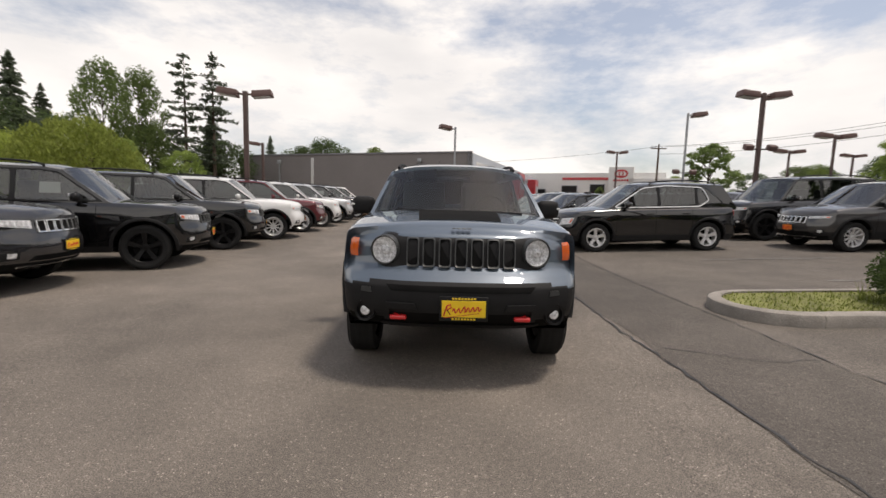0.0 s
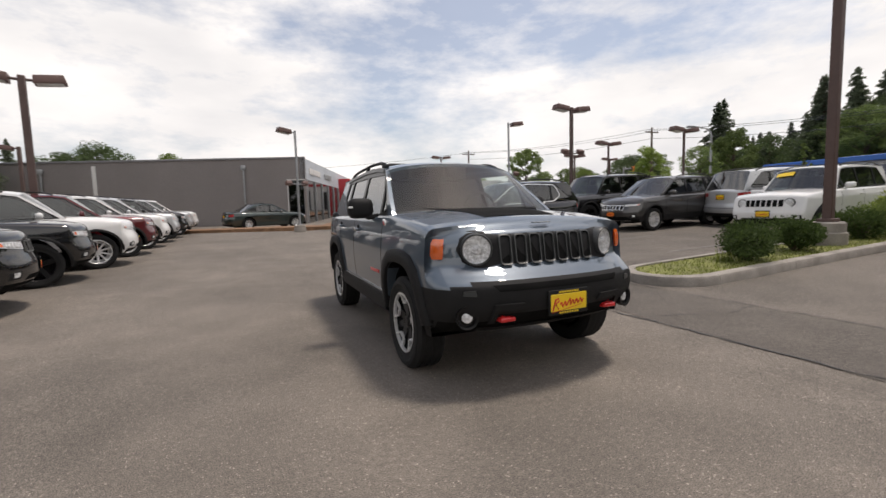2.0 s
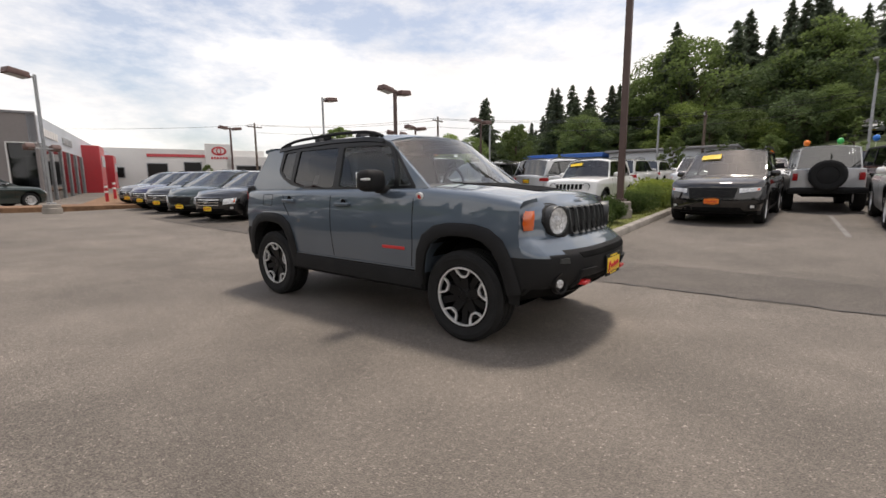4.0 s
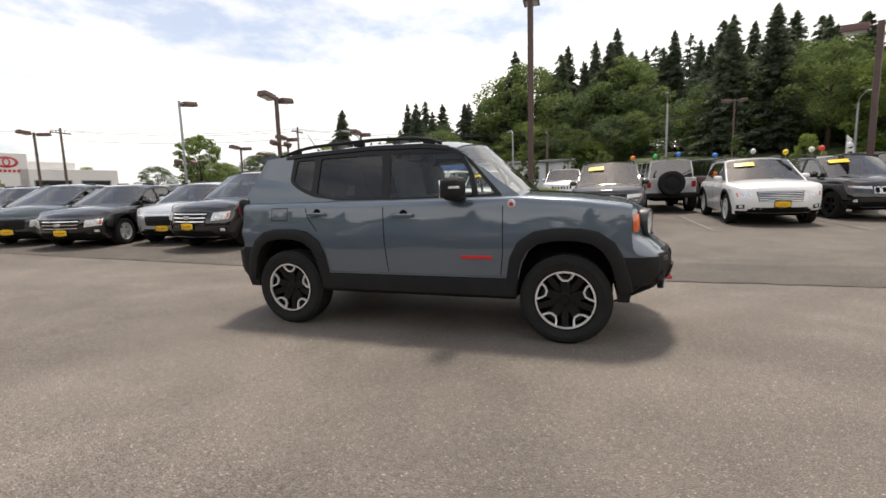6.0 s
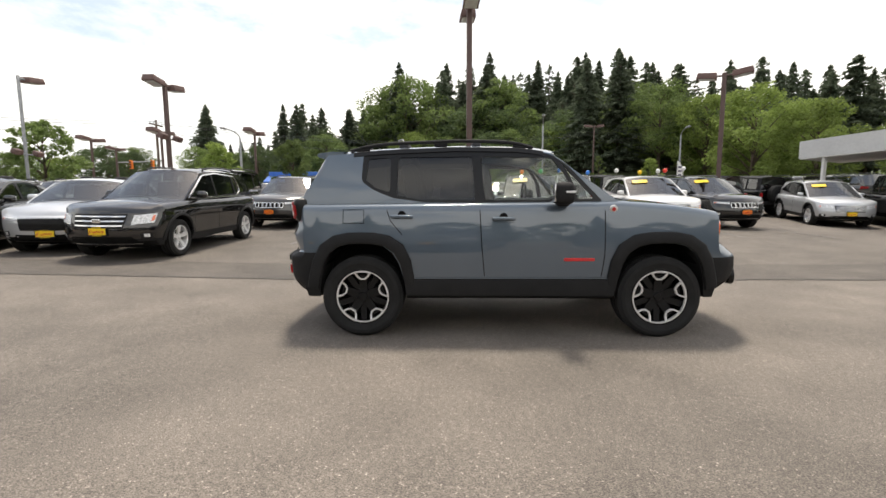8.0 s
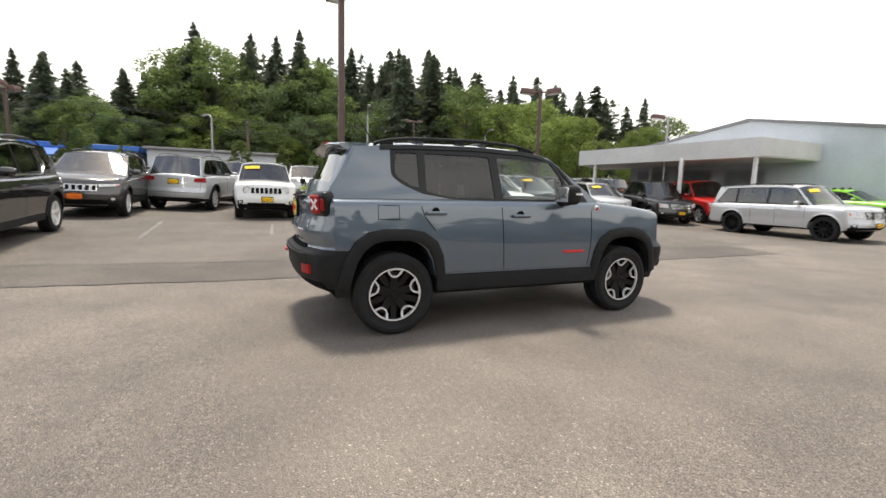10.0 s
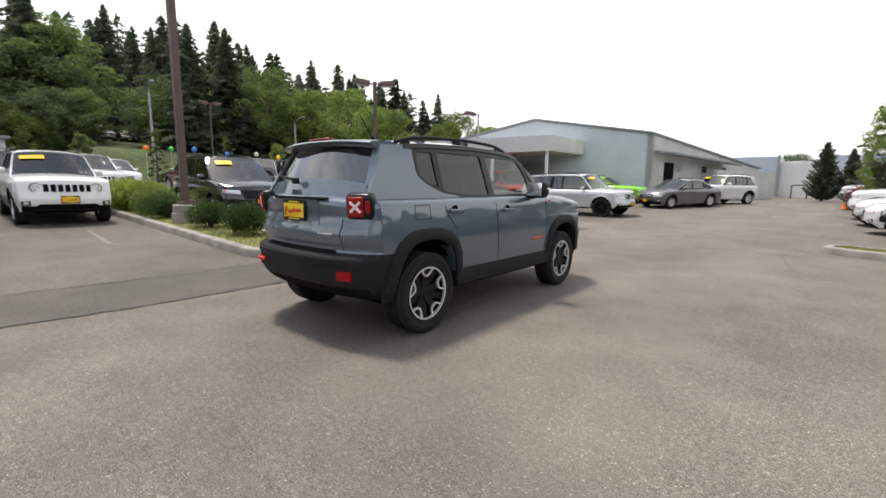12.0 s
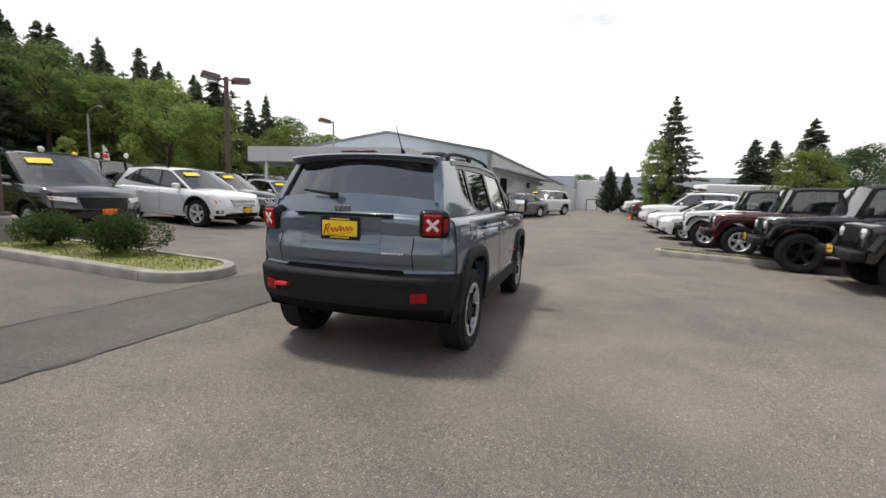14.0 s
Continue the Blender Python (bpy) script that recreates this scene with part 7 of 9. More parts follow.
# ---------------------------------------------------------------- lamp posts
def lamp_post(x, y, h, heads, turn=0, base=0.35, label="", m_post=None, z0=None, r=0.075, floods=0.0):
    z0 = lot(x, y) if z0 is None else z0
    root = thing("lamp_post", label or "brown steel lamp post with shoebox heads", "lamp post", pose(x, y, z0, 0, 0, turn), "car park lamps")
    bm = bmesh.new()
    box(bm, (0, 0, (base + h) / 2), (2 * r, 2 * r, h - base), 0.012, 1)
    part("pole", bm, m_post or M_POST, root)
    bm = bmesh.new()
    g = [(0.30, -0.1), (0.30, base * 0.55), (0.27, base * 0.58), (0.27, base - 0.03), (0.24, base), (0.001, base)]
    rows = []
    for q in range(25):
        a = 2 * math.pi * q / 24
        rows.append([(rr * math.cos(a), rr * math.sin(a), z) for rr, z in g])
    loop_solid(bm, rows)
    part("footing", bm, M_CONC, root, "round concrete footing")
    bm = bmesh.new()
    box(bm, (0, 0, base + 0.03), (2 * r + 0.12, 2 * r + 0.12, 0.06), 0.01, 1)
    part("base_cover", bm, m_post or M_POST, root)
    for s in heads:
        bm = bmesh.new()
        tube(bm, (s * 0.04, 0, h - 0.10), (s * 0.24, 0, h - 0.09), 0.035)
        part("arm", bm, m_post or M_POST, root)
        # a shoebox housing, its sides drawn in to the top
        bm = bmesh.new()
        vs = box(bm, (0, 0, 0), (0.66, 0.44, 0.21), 0.02, 2)
        for v in vs:
            if v.co.z > 0:
                v.co.x, v.co.y = v.co.x * 0.93, v.co.y * 0.88
            v.co = Matrix.Rotation(radians(-7 * s), 3, 'Y') @ v.co + Vector((s * 0.55, 0, h - 0.06))
        hd = part("lamp_head", bm, M_HEAD, root, "brown box lamp head")
        bm = bmesh.new()
        box(bm, (s * 0.555, 0, h - 0.168), (0.54, 0.34, 0.02), 0.005, 1, Matrix.Rotation(radians(-7 * s), 3, 'Y'))
        part("lens", bm, M_LAMPG, hd)
    if floods:
        bm = bmesh.new()
        box(bm, (0, 0, h - floods), (1.0, 0.05, 0.05), 0.008, 1)
        part("crossbar", bm, m_post or M_POST, root)
        for s in (1, -1):
            bm = bmesh.new()
            box(bm, (s * 0.42, -0.08, h - floods + 0.05), (0.30, 0.24, 0.20), 0.04, 2, Matrix.Rotation(radians(25), 3, 'X'))
            part("floodlight", bm, M_HEAD, root, "small square floodlight")
    return root


lamp_post(8.05, 0.09, 6.25, (1, -1), 4, base=0.46, label="brown lamp post on a round concrete footing in the bed", z0=lot(8.05, 0.09) + 0.08)
lamp_post(-6.9, 10.2, 4.75, (1, -1), 10, base=0.3)
lamp_post(11.15, 10.85, 4.95, (1, -1), 0, r=0.065, floods=1.95)
lamp_post(0.46, 18.4, 4.98, (1,), 200, label="slim grey lamp post with one head before the grey building", m_post=M_GALV, r=0.045, floods=2.6)
lamp_post(11.8, 16.85, 5.35, (1,), 0, label="slim grey lamp post with one head in the north lot", m_post=M_GALV, r=0.045, floods=2.9)
lamp_post(12.1, -9.3, 5.45, (1, -1), 58)
lamp_post(12.75, -18.0, 5.3, (1,), 60, r=0.045, m_post=M_GALV, label="lamp post with one head by the canopy")
lamp_post(18.6, 11.1, 4.2, (1, -1), 0, r=0.05)
lamp_post(18.4, 16.0, 4.15, (1, -1), 0, r=0.05)
lamp_post(14.6, 32.5, 5.0, (1, -1), 0, r=0.06)
lamp_post(30.5, 28.0, 4.2, (1, -1), 0, r=0.06)
lamp_post(21.0, 22.0, 4.0, (1, -1), 0, r=0.05)
lamp_post(-12.2, 24.6, 4.6, (1,), 180)
lamp_post(37.0, -12.3, 6.9, (1, -1), 90, r=0.06)


# ---------------------------------------------------------------- buildings
def wall(bm, a, b, z0, z1, thick=0.25):
    a, b = Vector((*a, 0)), Vector((*b, 0))
    d = (b - a).normalized()
    n = Vector((-d.y, d.x, 0)) * thick
    prism(bm, [(a.x, a.y, z0), (b.x, b.y, z0), (b.x, b.y, z1), (a.x, a.y, z1)], n)


def frame_box(bm, p, ux, w, h, depth, z, bev=0.01):
    """A box standing on a wall line: p its left bottom on the wall, ux along the wall."""
    ux = Vector((*ux, 0)).normalized()
    n = Vector((ux.y, -ux.x, 0))
    c = Vector((p[0], p[1], z)) + ux * w / 2 + n * depth / 2 + Vector((0, 0, h / 2))
    rot = Matrix((ux, n, Vector((0, 0, 1)))).transposed()
    box(bm, c, (w, depth, h), bev, 1, rot)


# grey showroom to the north, turned against the lot
A = Vector((1.3, 21.0))
UF, UR = Vector((-0.936, 0.352)), Vector((0.352, 0.936))
gz = lot(1.3, 21) - 0.1
show = thing("showroom_building", "plain grey stucco showroom with red entry panels", "building")
TOPZ = 4.25
show.matrix_basis = Matrix.Translation((-1.2, -4.7, 1.25)) @ Matrix.Scale(1.26, 4) @ Matrix.Translation((1.2, 4.7, -1.25))
bm = bmesh.new()
P1 = A + UF * 17.5
wall(bm, P1, A + UF * 0.95, gz - 0.3, TOPZ)
wall(bm, A + UF * 0.95, A, 3.05, TOPZ)
wall(bm, A + UF * 0.10, A, gz - 0.3, 3.05)
part("front_wall", bm, M_WALLG, show, "flat grey stucco wall")
bm = bmesh.new()
P2 = A + UR * 30
wall(bm, A, P2, 3.1, TOPZ, 0.25)
part("side_wall", bm, M_WALLW, show, "white metal fascia over the glass")
bm = bmesh.new()
wall(bm, P2, P2 + UF * 17.5, gz - 0.3, TOPZ)
wall(bm, P2 + UF * 17.5, P1, gz - 0.3, TOPZ)
part("back_wall", bm, M_WALLG, show)
bm = bmesh.new()
prism(bm, [(*(A + UF * 0.1 + UR * 0.1), TOPZ - 0.25), (*(P2 + UF * 0.1 - UR * 0.1), TOPZ - 0.25), (*(P2 + UF * 17.4 - UR * 0.1), TOPZ - 0.25), (*(P1 - UF * 0.1 + UR * 0.1), TOPZ - 0.25)], (0, 0, 0.1))
part("roof", bm, M_ROOFG, show)
bm = bmesh.new()
frame_box(bm, A + UF * 17.55, -UF, 17.6, 0.10, 0.06, TOPZ - 0.02)
part("parapet_cap", bm, M_ROOFG, show)
bm = bmesh.new()
frame_box(bm, A + UF * 1.0, -UF, 0.05, 3.05 - gz, 0.04, gz)
frame_box(bm, A + UF * 1.0, -UF, 1.0, 0.05, 0.04, 3.05)
part("window_frame", bm, M_WHT, show)
for k in (11.1,):
    bm = bmesh.new()
    frame_box(bm, A + UF * (k + 0.2), -UF, 0.20, TOPZ - gz - 0.2, 0.05, gz)
    part("pilaster", bm, M_WHT, show)
for k in (3.3, 13.9):
    bm = bmesh.new()
    q = A + UF * k - UR * 0.09
    tube(bm, (q.x, q.y, gz), (q.x, q.y, TOPZ - 0.5), 0.05)
    box(bm, (q.x, q.y, TOPZ - 0.45), (0.25, 0.2, 0.25), 0.03)
    part("downpipe", bm, M_GALV, show)
# corner glazing
bm = bmesh.new()
wall(bm, A + UF * 0.95 + UR * 0.1, A + UF * 0.10 + UR * 0.1, gz, 3.05, 0.02)
o = part("corner_window", bm, M_SHOW, show)
bm = bmesh.new()
wall(bm, A + UR * 0.2, P2, gz, 3.1, 0.02)
o = part("shop_window", bm, M_SHOW, show)
for i in range(15):
    bm = bmesh.new()
    q = A + UR * (0.2 + 2.0 * i)
    frame_box(bm, q, UR, 0.07, 3.1 - gz, 0.08, gz)
    part("mullion", bm, M_GALV, show)
for k, w, zt, dp in ((10.6, 2.3, 3.85, 0.9), (19.5, 2.0, 3.8, 0.8)):
    bm = bmesh.new()
    frame_box(bm, A + UR * k, UR, w, zt - gz, dp, gz)
    ep = part("entry_panel", bm, M_REDP, show, "tall red entry portal")
    bm = bmesh.new()
    nrm = Vector((UR.y, -UR.x))
    frame_box(bm, A + UR * (k + w * 0.2) + nrm * dp, UR, w * 0.6, 0.7, 0.05, zt - 1.3)
    part("emblem", bm, M_SILV, ep, "pale plain emblem plate")
for k, w in ((1.0, 3.0), (5.2, 2.4), (11.4, 2.2), (17.5, 2.2)):
    bm = bmesh.new()
    for i in range(6):
        frame_box(bm, A + UR * (k + i * w / 6), UR, w / 8, 0.35, 0.05, 3.45)
    part("wall_sign", bm, M_GALV if k > 2 else M_WHT, show, "raised sign letters as plain blocks")
# mulch bed and low red hydrant-like bollard before it
bm = bmesh.new()
q0, q1 = A + UF * 9 - UR * 0.05, A - UF * 4 - UR * 0.05
pts = [q0 - UR * 1.6, q1 - UR * 1.6, q1, q0]
prism(bm, [(p.x, p.y, lot(p.x, p.y) + 0.12) for p in pts], (0, 0, -0.3))
tagged(part("mulch_bed", bm, M_MULCH, None), "reddish bark mulch bed before the showroom", "planting bed", kind="structure")
bm = bmesh.new()
q0, q1 = A - UF * 0.5 + UR * 0.5, A - UF * 3.2 + UR * 0.5
pts = [q0, q1, q1 + UR * 26, q0 + UR * 26]
prism(bm, [(p.x, p.y, lot(p.x, p.y) + 0.14) for p in pts], (0, 0, -0.3))
tagged(part("brick_walk", bm, M_MULCH, None), "reddish paved walk along the shop windows", "pavement", kind="structure")
for i, (x, y) in enumerate(((3.3, 22.6), (4.3, 25.0))):
    b_ = thing("bollard", "red and white steel bollard by the walk", "bollard", pose(x, y, lot(x, y) + (0.1 if i else 0)), "bollards")
    bm = bmesh.new()
    tube(bm, (0, 0, 0), (0, 0, 0.95), 0.07, n=14)
    part("post", bm, M_REDP, b_)
    bm = bmesh.new()
    for z in (0.55, 0.8):
        tube(bm, (0, 0, z), (0, 0, z + 0.1), 0.074, n=14)
    part("band", bm, M_WHT, b_)

# white dealership farther north
gz2 = lot(20, 50)
tb = thing("dealership_building", "white rendered dealership with a red stripe and a sign wall", "building")
tb.matrix_basis = Matrix.Translation((23.2, 52.6, -0.1)) @ Matrix.Rotation(radians(-26), 4, 'Z') @ Matrix.Translation((-26.2, -51, 0))
bm = bmesh.new()
box(bm, (19.5, 58, gz2 + 2.2), (24, 12, 4.6), 0.03, 1)
part("main_hall", bm, M_WHT, tb)
bm = bmesh.new()
box(bm, (31, 54, gz2 + 1.8), (8, 6, 3.8), 0.03, 1)
part("side_hall", bm, M_WHT, tb)
bm = bmesh.new()
box(bm, (22.5, 51.95, gz2 + 3.7), (8, 0.12, 0.35), 0.02, 1)
part("red_stripe", bm, M_REDP, tb)
bm = bmesh.new()
box(bm, (26.2, 51.4, gz2 + 2.35), (3.1, 0.8, 5.7), 0.05, 1)
part("sign_wall", bm, M_WHT, tb, "white sign wall")
bm = bmesh.new()
rows = []
for q in range(29):
    a = 2 * math.pi * q / 28
    rows.append([(26.2 + 0.85 * math.cos(a), 50.96, gz2 + 4.3 + 0.55 * math.sin(a)), (26.2 + 0.62 * math.cos(a), 50.94, gz2 + 4.3 + 0.36 * math.sin(a))])
loop_solid(bm, rows)
rows = []
for q in range(21):
    a = 2 * math.pi * q / 20
    rows.append([(26.2 + 0.30 * math.cos(a), 50.95, gz2 + 4.3 + 0.42 * math.sin(a)), (26.2 + 0.17 * math.cos(a), 50.93, gz2 + 4.3 + 0.30 * math.sin(a))])
loop_solid(bm, rows)
for q in range(6):
    box(bm, (25.4 + q * 0.32, 50.95, gz2 + 3.45), (0.22, 0.06, 0.26), 0.02, 1)
part("emblem", bm, M_REDP, tb, "red oval emblem as a plain shape")
for i, (x, w, z, h) in enumerate(((10.5, 3, 1.0, 1.3), (14.5, 3.5, 1.0, 1.3), (19.5, 2.2, 0.2, 2.6), (23.2, 2.0, 0.2, 2.8), (29.5, 3, 0.2, 2.4), (33, 2.6, 0.2, 2.4))):
    bm = bmesh.new()
    box(bm, (x, 51.97 if x < 27.5 else 50.97, gz2 + z + h / 2), (w, 0.1, h), 0.02, 1)
    wn = part("window", bm, M_GALV, tb)
    bm = bmesh.new()
    box(bm, (x, 51.93 if x < 27.5 else 50.93, gz2 + z + h / 2), (w - 0.2, 0.06, h - 0.2), 0.01, 1)
    part("pane", bm, M_TRIM, wn)

# white building with gable and canopy to the south-east
C = Vector((4.9, -25.6))
UE = Vector((0.935, 0.355))
US = Vector((-0.262, -0.965))
gb = thing("service_building", "white metal-clad building with a low gable and a wide canopy", "building")
gz3 = lot(8, -25) - 0.2
E1 = C + UE * 13.6
prof = [(0, 4.65), (7.2, 5.70), (13.6, 4.3)]
bm = bmesh.new()
poly = [(C.x, C.y, gz3), (E1.x, E1.y, gz3)] + [(*(C + UE * k), z) for k, z in reversed(prof)]
prism(bm, poly, Vector((US.x, US.y, 0)) * 0.25)
part("front_wall", bm, M_WALLW, gb)
D = C + US * 16
bm = bmesh.new()
prism(bm, [(C.x, C.y, gz3), (D.x, D.y, gz3), (D.x, D.y, 2.9), (C.x, C.y, 4.65)], Vector((UE.x, UE.y, 0)) * 0.25)
part("side_wall", bm, M_WALLC, gb, "stained pale block side wall")
bm = bmesh.new()
E2 = E1 + US * 16
prism(bm, [(*(C + UE * 0.1 - US * .15 + UE * -.2), 4.61), (*(C + UE * 7.2 - US * .15), 5.67), (*(D + UE * 7.2), 4.6), (*(D - UE * .2), 2.9)], (0, 0, 0.14))
prism(bm, [(*(C + UE * 7.2 - US * .15), 5.67), (*(E1 - US * .15), 4.26), (*(E2), 3.4), (*(D + UE * 7.2), 4.6)], (0, 0, 0.14))
part("roof", bm, M_ROOFG, gb, "dark edged low roof")
bm = bmesh.new()
prism(bm, [(D.x, D.y, gz3), (E2.x, E2.y, gz3), (E2.x, E2.y, 3.3), (D.x, D.y, 2.8)], Vector((US.x, US.y, 0)) * -0.2)
prism(bm, [(E1.x, E1.y, gz3), (E2.x, E2.y, gz3), (E2.x, E2.y, 3.3), (E1.x, E1.y, 4.2)], Vector((UE.x, UE.y, 0)) * -0.2)
part("rear_walls", bm, M_WALLW, gb)
# lean-to shelter over the side yard
bm = bmesh.new()
L0, L1 = C - UE * 0.1 + US * 0.2, C + US * 9.5 - UE * 0.1
prism(bm, [(L0.x, L0.y, 3.5), (L1.x, L1.y, 3.1), (*(L1 - UE * 1.2), 2.95), (*(L0 - UE * 1.2), 3.35)], (0, 0, 0.12))
part("lean_to_roof", bm, M_ROOFG, gb)
bm = bmesh.new()
q = C + US * 0.6 - UE * 0.02
frame_box(bm, q + US * 2.2, -US, 1.2, 2.3, 0.06, gz3 + 0.25)
part("side_door", bm, M_DARK, gb, "dark open side door")
bm = bmesh.new()
w0, w1 = C + US * 5.0 - UE * 1.6, C + US * 15 - UE * 1.6
wall(bm, w0, w1, gz3, 2.55, 0.2)
wall(bm, w1 + UE * 1.6, w1, gz3, 2.55, 0.2)
part("yard_wall", bm, M_WALLC, gb, "pale yard wall")
for k in (3.0, 6.5, 9.5):
    bm = bmesh.new()
    q = C + US * k
    frame_box(bm, q + US * 0.8, -US, 0.8, 0.5, 0.12, 2.35)
    part("vent", bm, M_DARK, gb)
# canopy before the gable wall
out = -US
can = thing("canopy", "wide flat white canopy on slim steel columns", "canopy")
deck = [(8.55, -24.0, 3.42), (8.05, -18.35, 3.30), (17.3, -16.1, 3.2), (19.6, -20.0, 3.2), (15.0, -23.0, 3.35)]
bm = bmesh.new()
prism(bm, deck, (0, 0, 0.80))
part("deck", bm, M_FASC, can, "deep white canopy edge")
bm = bmesh.new()
prism(bm, [(x + (12.5 - x) * .01, y + (-19 - y) * .01, z - 0.05) for x, y, z in deck], (0, 0, 0.045))
part("soffit", bm, M_WHT, can)
for x, y in ((8.4, -18.6), (11.35, -17.55), (16.4, -16.6), (15.6, -20.3)):
    bm = bmesh.new()
    z = lot(x, y)
    box(bm, (x, y, (z + 3.3) / 2), (0.15, 0.15, 3.3 - z + 0.02), 0.015, 1)
    part("column", bm, M_WHT, can)
for k in (6.2, 8.8, 11.2):
    bm = bmesh.new()
    q = C + UE * k
    frame_box(bm, q, UE, 2.0, 2.3, 0.05, gz3 + 0.35)
    wn = part("shop_opening", bm, M_GALV, gb)
    bm = bmesh.new()
    frame_box(bm, q + UE * 0.1, UE, 1.8, 2.1, 0.07, gz3 + 0.4)
    part("pane", bm, M_TRIM, wn)

# pale warehouses closing the yard to the south
wh = thing("warehouse", "long pale metal warehouse behind the yard", "building")
gz4 = lot(0, -46)
bm = bmesh.new()
box(bm, (8.5, -52, gz4 + 1.7), (17.5, 11, 4.0), 0.03, 1)
part("hall", bm, M_WALLW, wh)
bm = bmesh.new()
box(bm, (-2.3, -49, gz4 + 1.5), (3.8, 4, 3.4), 0.03, 1)
part("annex", bm, M_WHT, wh)
bm = bmesh.new()
tube(bm, (-0.3, -46.3, gz4 - 0.1), (-0.3, -46.3, gz4 + 3.8), 0.12)
part("downpipe", bm, M_GALV, wh)
wh2 = thing("warehouse", "pale warehouse seen behind the spruce", "building")
bm = bmesh.new()
box(bm, (-18, -64, 2.4), (30, 12, 5.0), 0.03, 1)
part("hall", bm, M_WALLW, wh2)
gate = thing("pipe_gate", "small dark steel pipe rail by the warehouse", "gate")
bm = bmesh.new()
for x in (-2.6, -1.6):
    tube(bm, (x, -41.5, lot(x, -41.5)), (x, -41.5, lot(x, -41.5) + 1.1), 0.05)
tube(bm, (-2.6, -41.5, lot(-2.6, -41.5) + 1.1), (-1.6, -41.5, lot(-1.6, -41.5) + 1.1), 0.05)
part("rail", bm, M_POST, gate)
cone = thing("traffic_cone", "orange and white traffic cone on the asphalt", "traffic cone", pose(-4.4, -25.0, lot(-4.4, -25.0)))
bm = bmesh.new()
box(bm, (0, 0, 0.02), (0.36, 0.36, 0.04), 0.01, 1)
tube(bm, (0, 0, 0.04), (0, 0, 0.7), 0.14, 0.03, 16)
part("body", bm, M_ORNG, cone)
bm = bmesh.new()
tube(bm, (0, 0, 0.36), (0, 0, 0.5), 0.092, 0.066, 16)
part("band", bm, M_WHT, cone)
trl = thing("trailer", "cream box trailer parked behind the off-roaders", "trailer", pose(-11.6, -30.0, lot(-11.6, -30), 0, 0, 10))
bm = bmesh.new()
box(bm, (0, 0, 1.5), (5.3, 2.2, 1.8), 0.12, 3)
part("box", bm, M_WHT, trl)
for s in (1, -1):
    bm = bmesh.new()
    tube(bm, (0, s * 1.0, 0.33), (0, s * 1.18, 0.33), 0.33, n=20)
    part("wheel", bm, M_TYRE, trl)
bm = bmesh.new()
box(bm, (0, 0, 0.5), (5.1, 2.0, 0.25), 0.03)
part("chassis", bm, M_DARK, trl)

# low buildings across the road to the east
def shop(y0, y1, top, band_m, band_h, label, roof_label, xf=41.0, deep=7.0):
    z = lot(xf, (y0 + y1) / 2) - 0.2
    root = thing("shop_building", label, "building")
    bm = bmesh.new()
    box(bm, (xf + deep / 2, (y0 + y1) / 2, (z + top - band_h) / 2), (deep, y1 - y0, top - band_h - z), 0.03, 1)
    part("hall", bm, M_WALLW, root)
    bm = bmesh.new()
    box(bm, (xf + deep / 2 - 0.2, (y0 + y1) / 2, top - band_h / 2), (deep + 0.6, y1 - y0 + 0.5, band_h), 0.04, 1)
    part("roof_band", bm, band_m, root, roof_label)
    n = max(2, int((y1 - y0) / 2.6))
    for i in range(n):
        yc = y0 + (i + 0.5) * (y1 - y0) / n
        bm = bmesh.new()
        box(bm, (xf - 0.03, yc, z + 1.7), (0.1, 1.5, 0.9), 0.02, 1)
        wn = part("window", bm, M_GALV, root)
        bm = bmesh.new()
        box(bm, (xf - 0.06, yc, z + 1.7), (0.08, 1.34, 0.74), 0.01, 1)
        part("pane", bm, M_TRIM, wn)
    return root


lowb = shop(11.3, 19.6, 4.35, M_BLUEP, 0.42, "low white shop with a blue roof band across the road", "blue roof band")
bm = bmesh.new()
prism(bm, [(40.9, 16.4, 4.0), (40.9, 19.9, 4.0), (39.2, 19.9, 3.2), (39.2, 16.4, 3.2)], (0, 0, 0.12))
part("awning", bm, M_BLUEP, lowb, "sloping blue awning")
shop(0.2, 10.6, 4.45, M_ROOFG, 0.22, "long low white shop with a grey flat roof", "thin grey roof edge")


# ---------------------------------------------------------------- street poles, wires, signals
def street_lamp(x, y, h, turn):
    z = lot(x, y)
    root = thing("street_lamp", "galvanised street lamp with a curved arm", "street lamp", pose(x, y, z, 0, 0, turn), "street lamps")
    bm = bmesh.new()
    tube(bm, (0, 0, 0), (0, 0, h - 0.5), 0.10, 0.07)
    part("pole", bm, M_GALV, root)
    bm = bmesh.new()
    pr = None
    for a in np.linspace(0, math.pi / 2, 6):
        p = (1.6 * (1 - math.cos(a)), 0, h - 0.5 + 0.5 * math.sin(a))
        if pr:
            tube(bm, pr, p, 0.045)
        pr = p
    part("arm", bm, M_GALV, root)
    bm = bmesh.new()
    box(bm, (1.85, 0, h - 0.02), (0.6, 0.26, 0.14), 0.05, 2)
    part("lamp_head", bm, M_GALV, root)


street_lamp(34.9, -7.2, 7.2, 170)
street_lamp(36.0, 5.2, 5.8, 20)
street_lamp(36.5, -20, 6.2, 170)
street_lamp(30.0, 17.5, 5.5, 170)


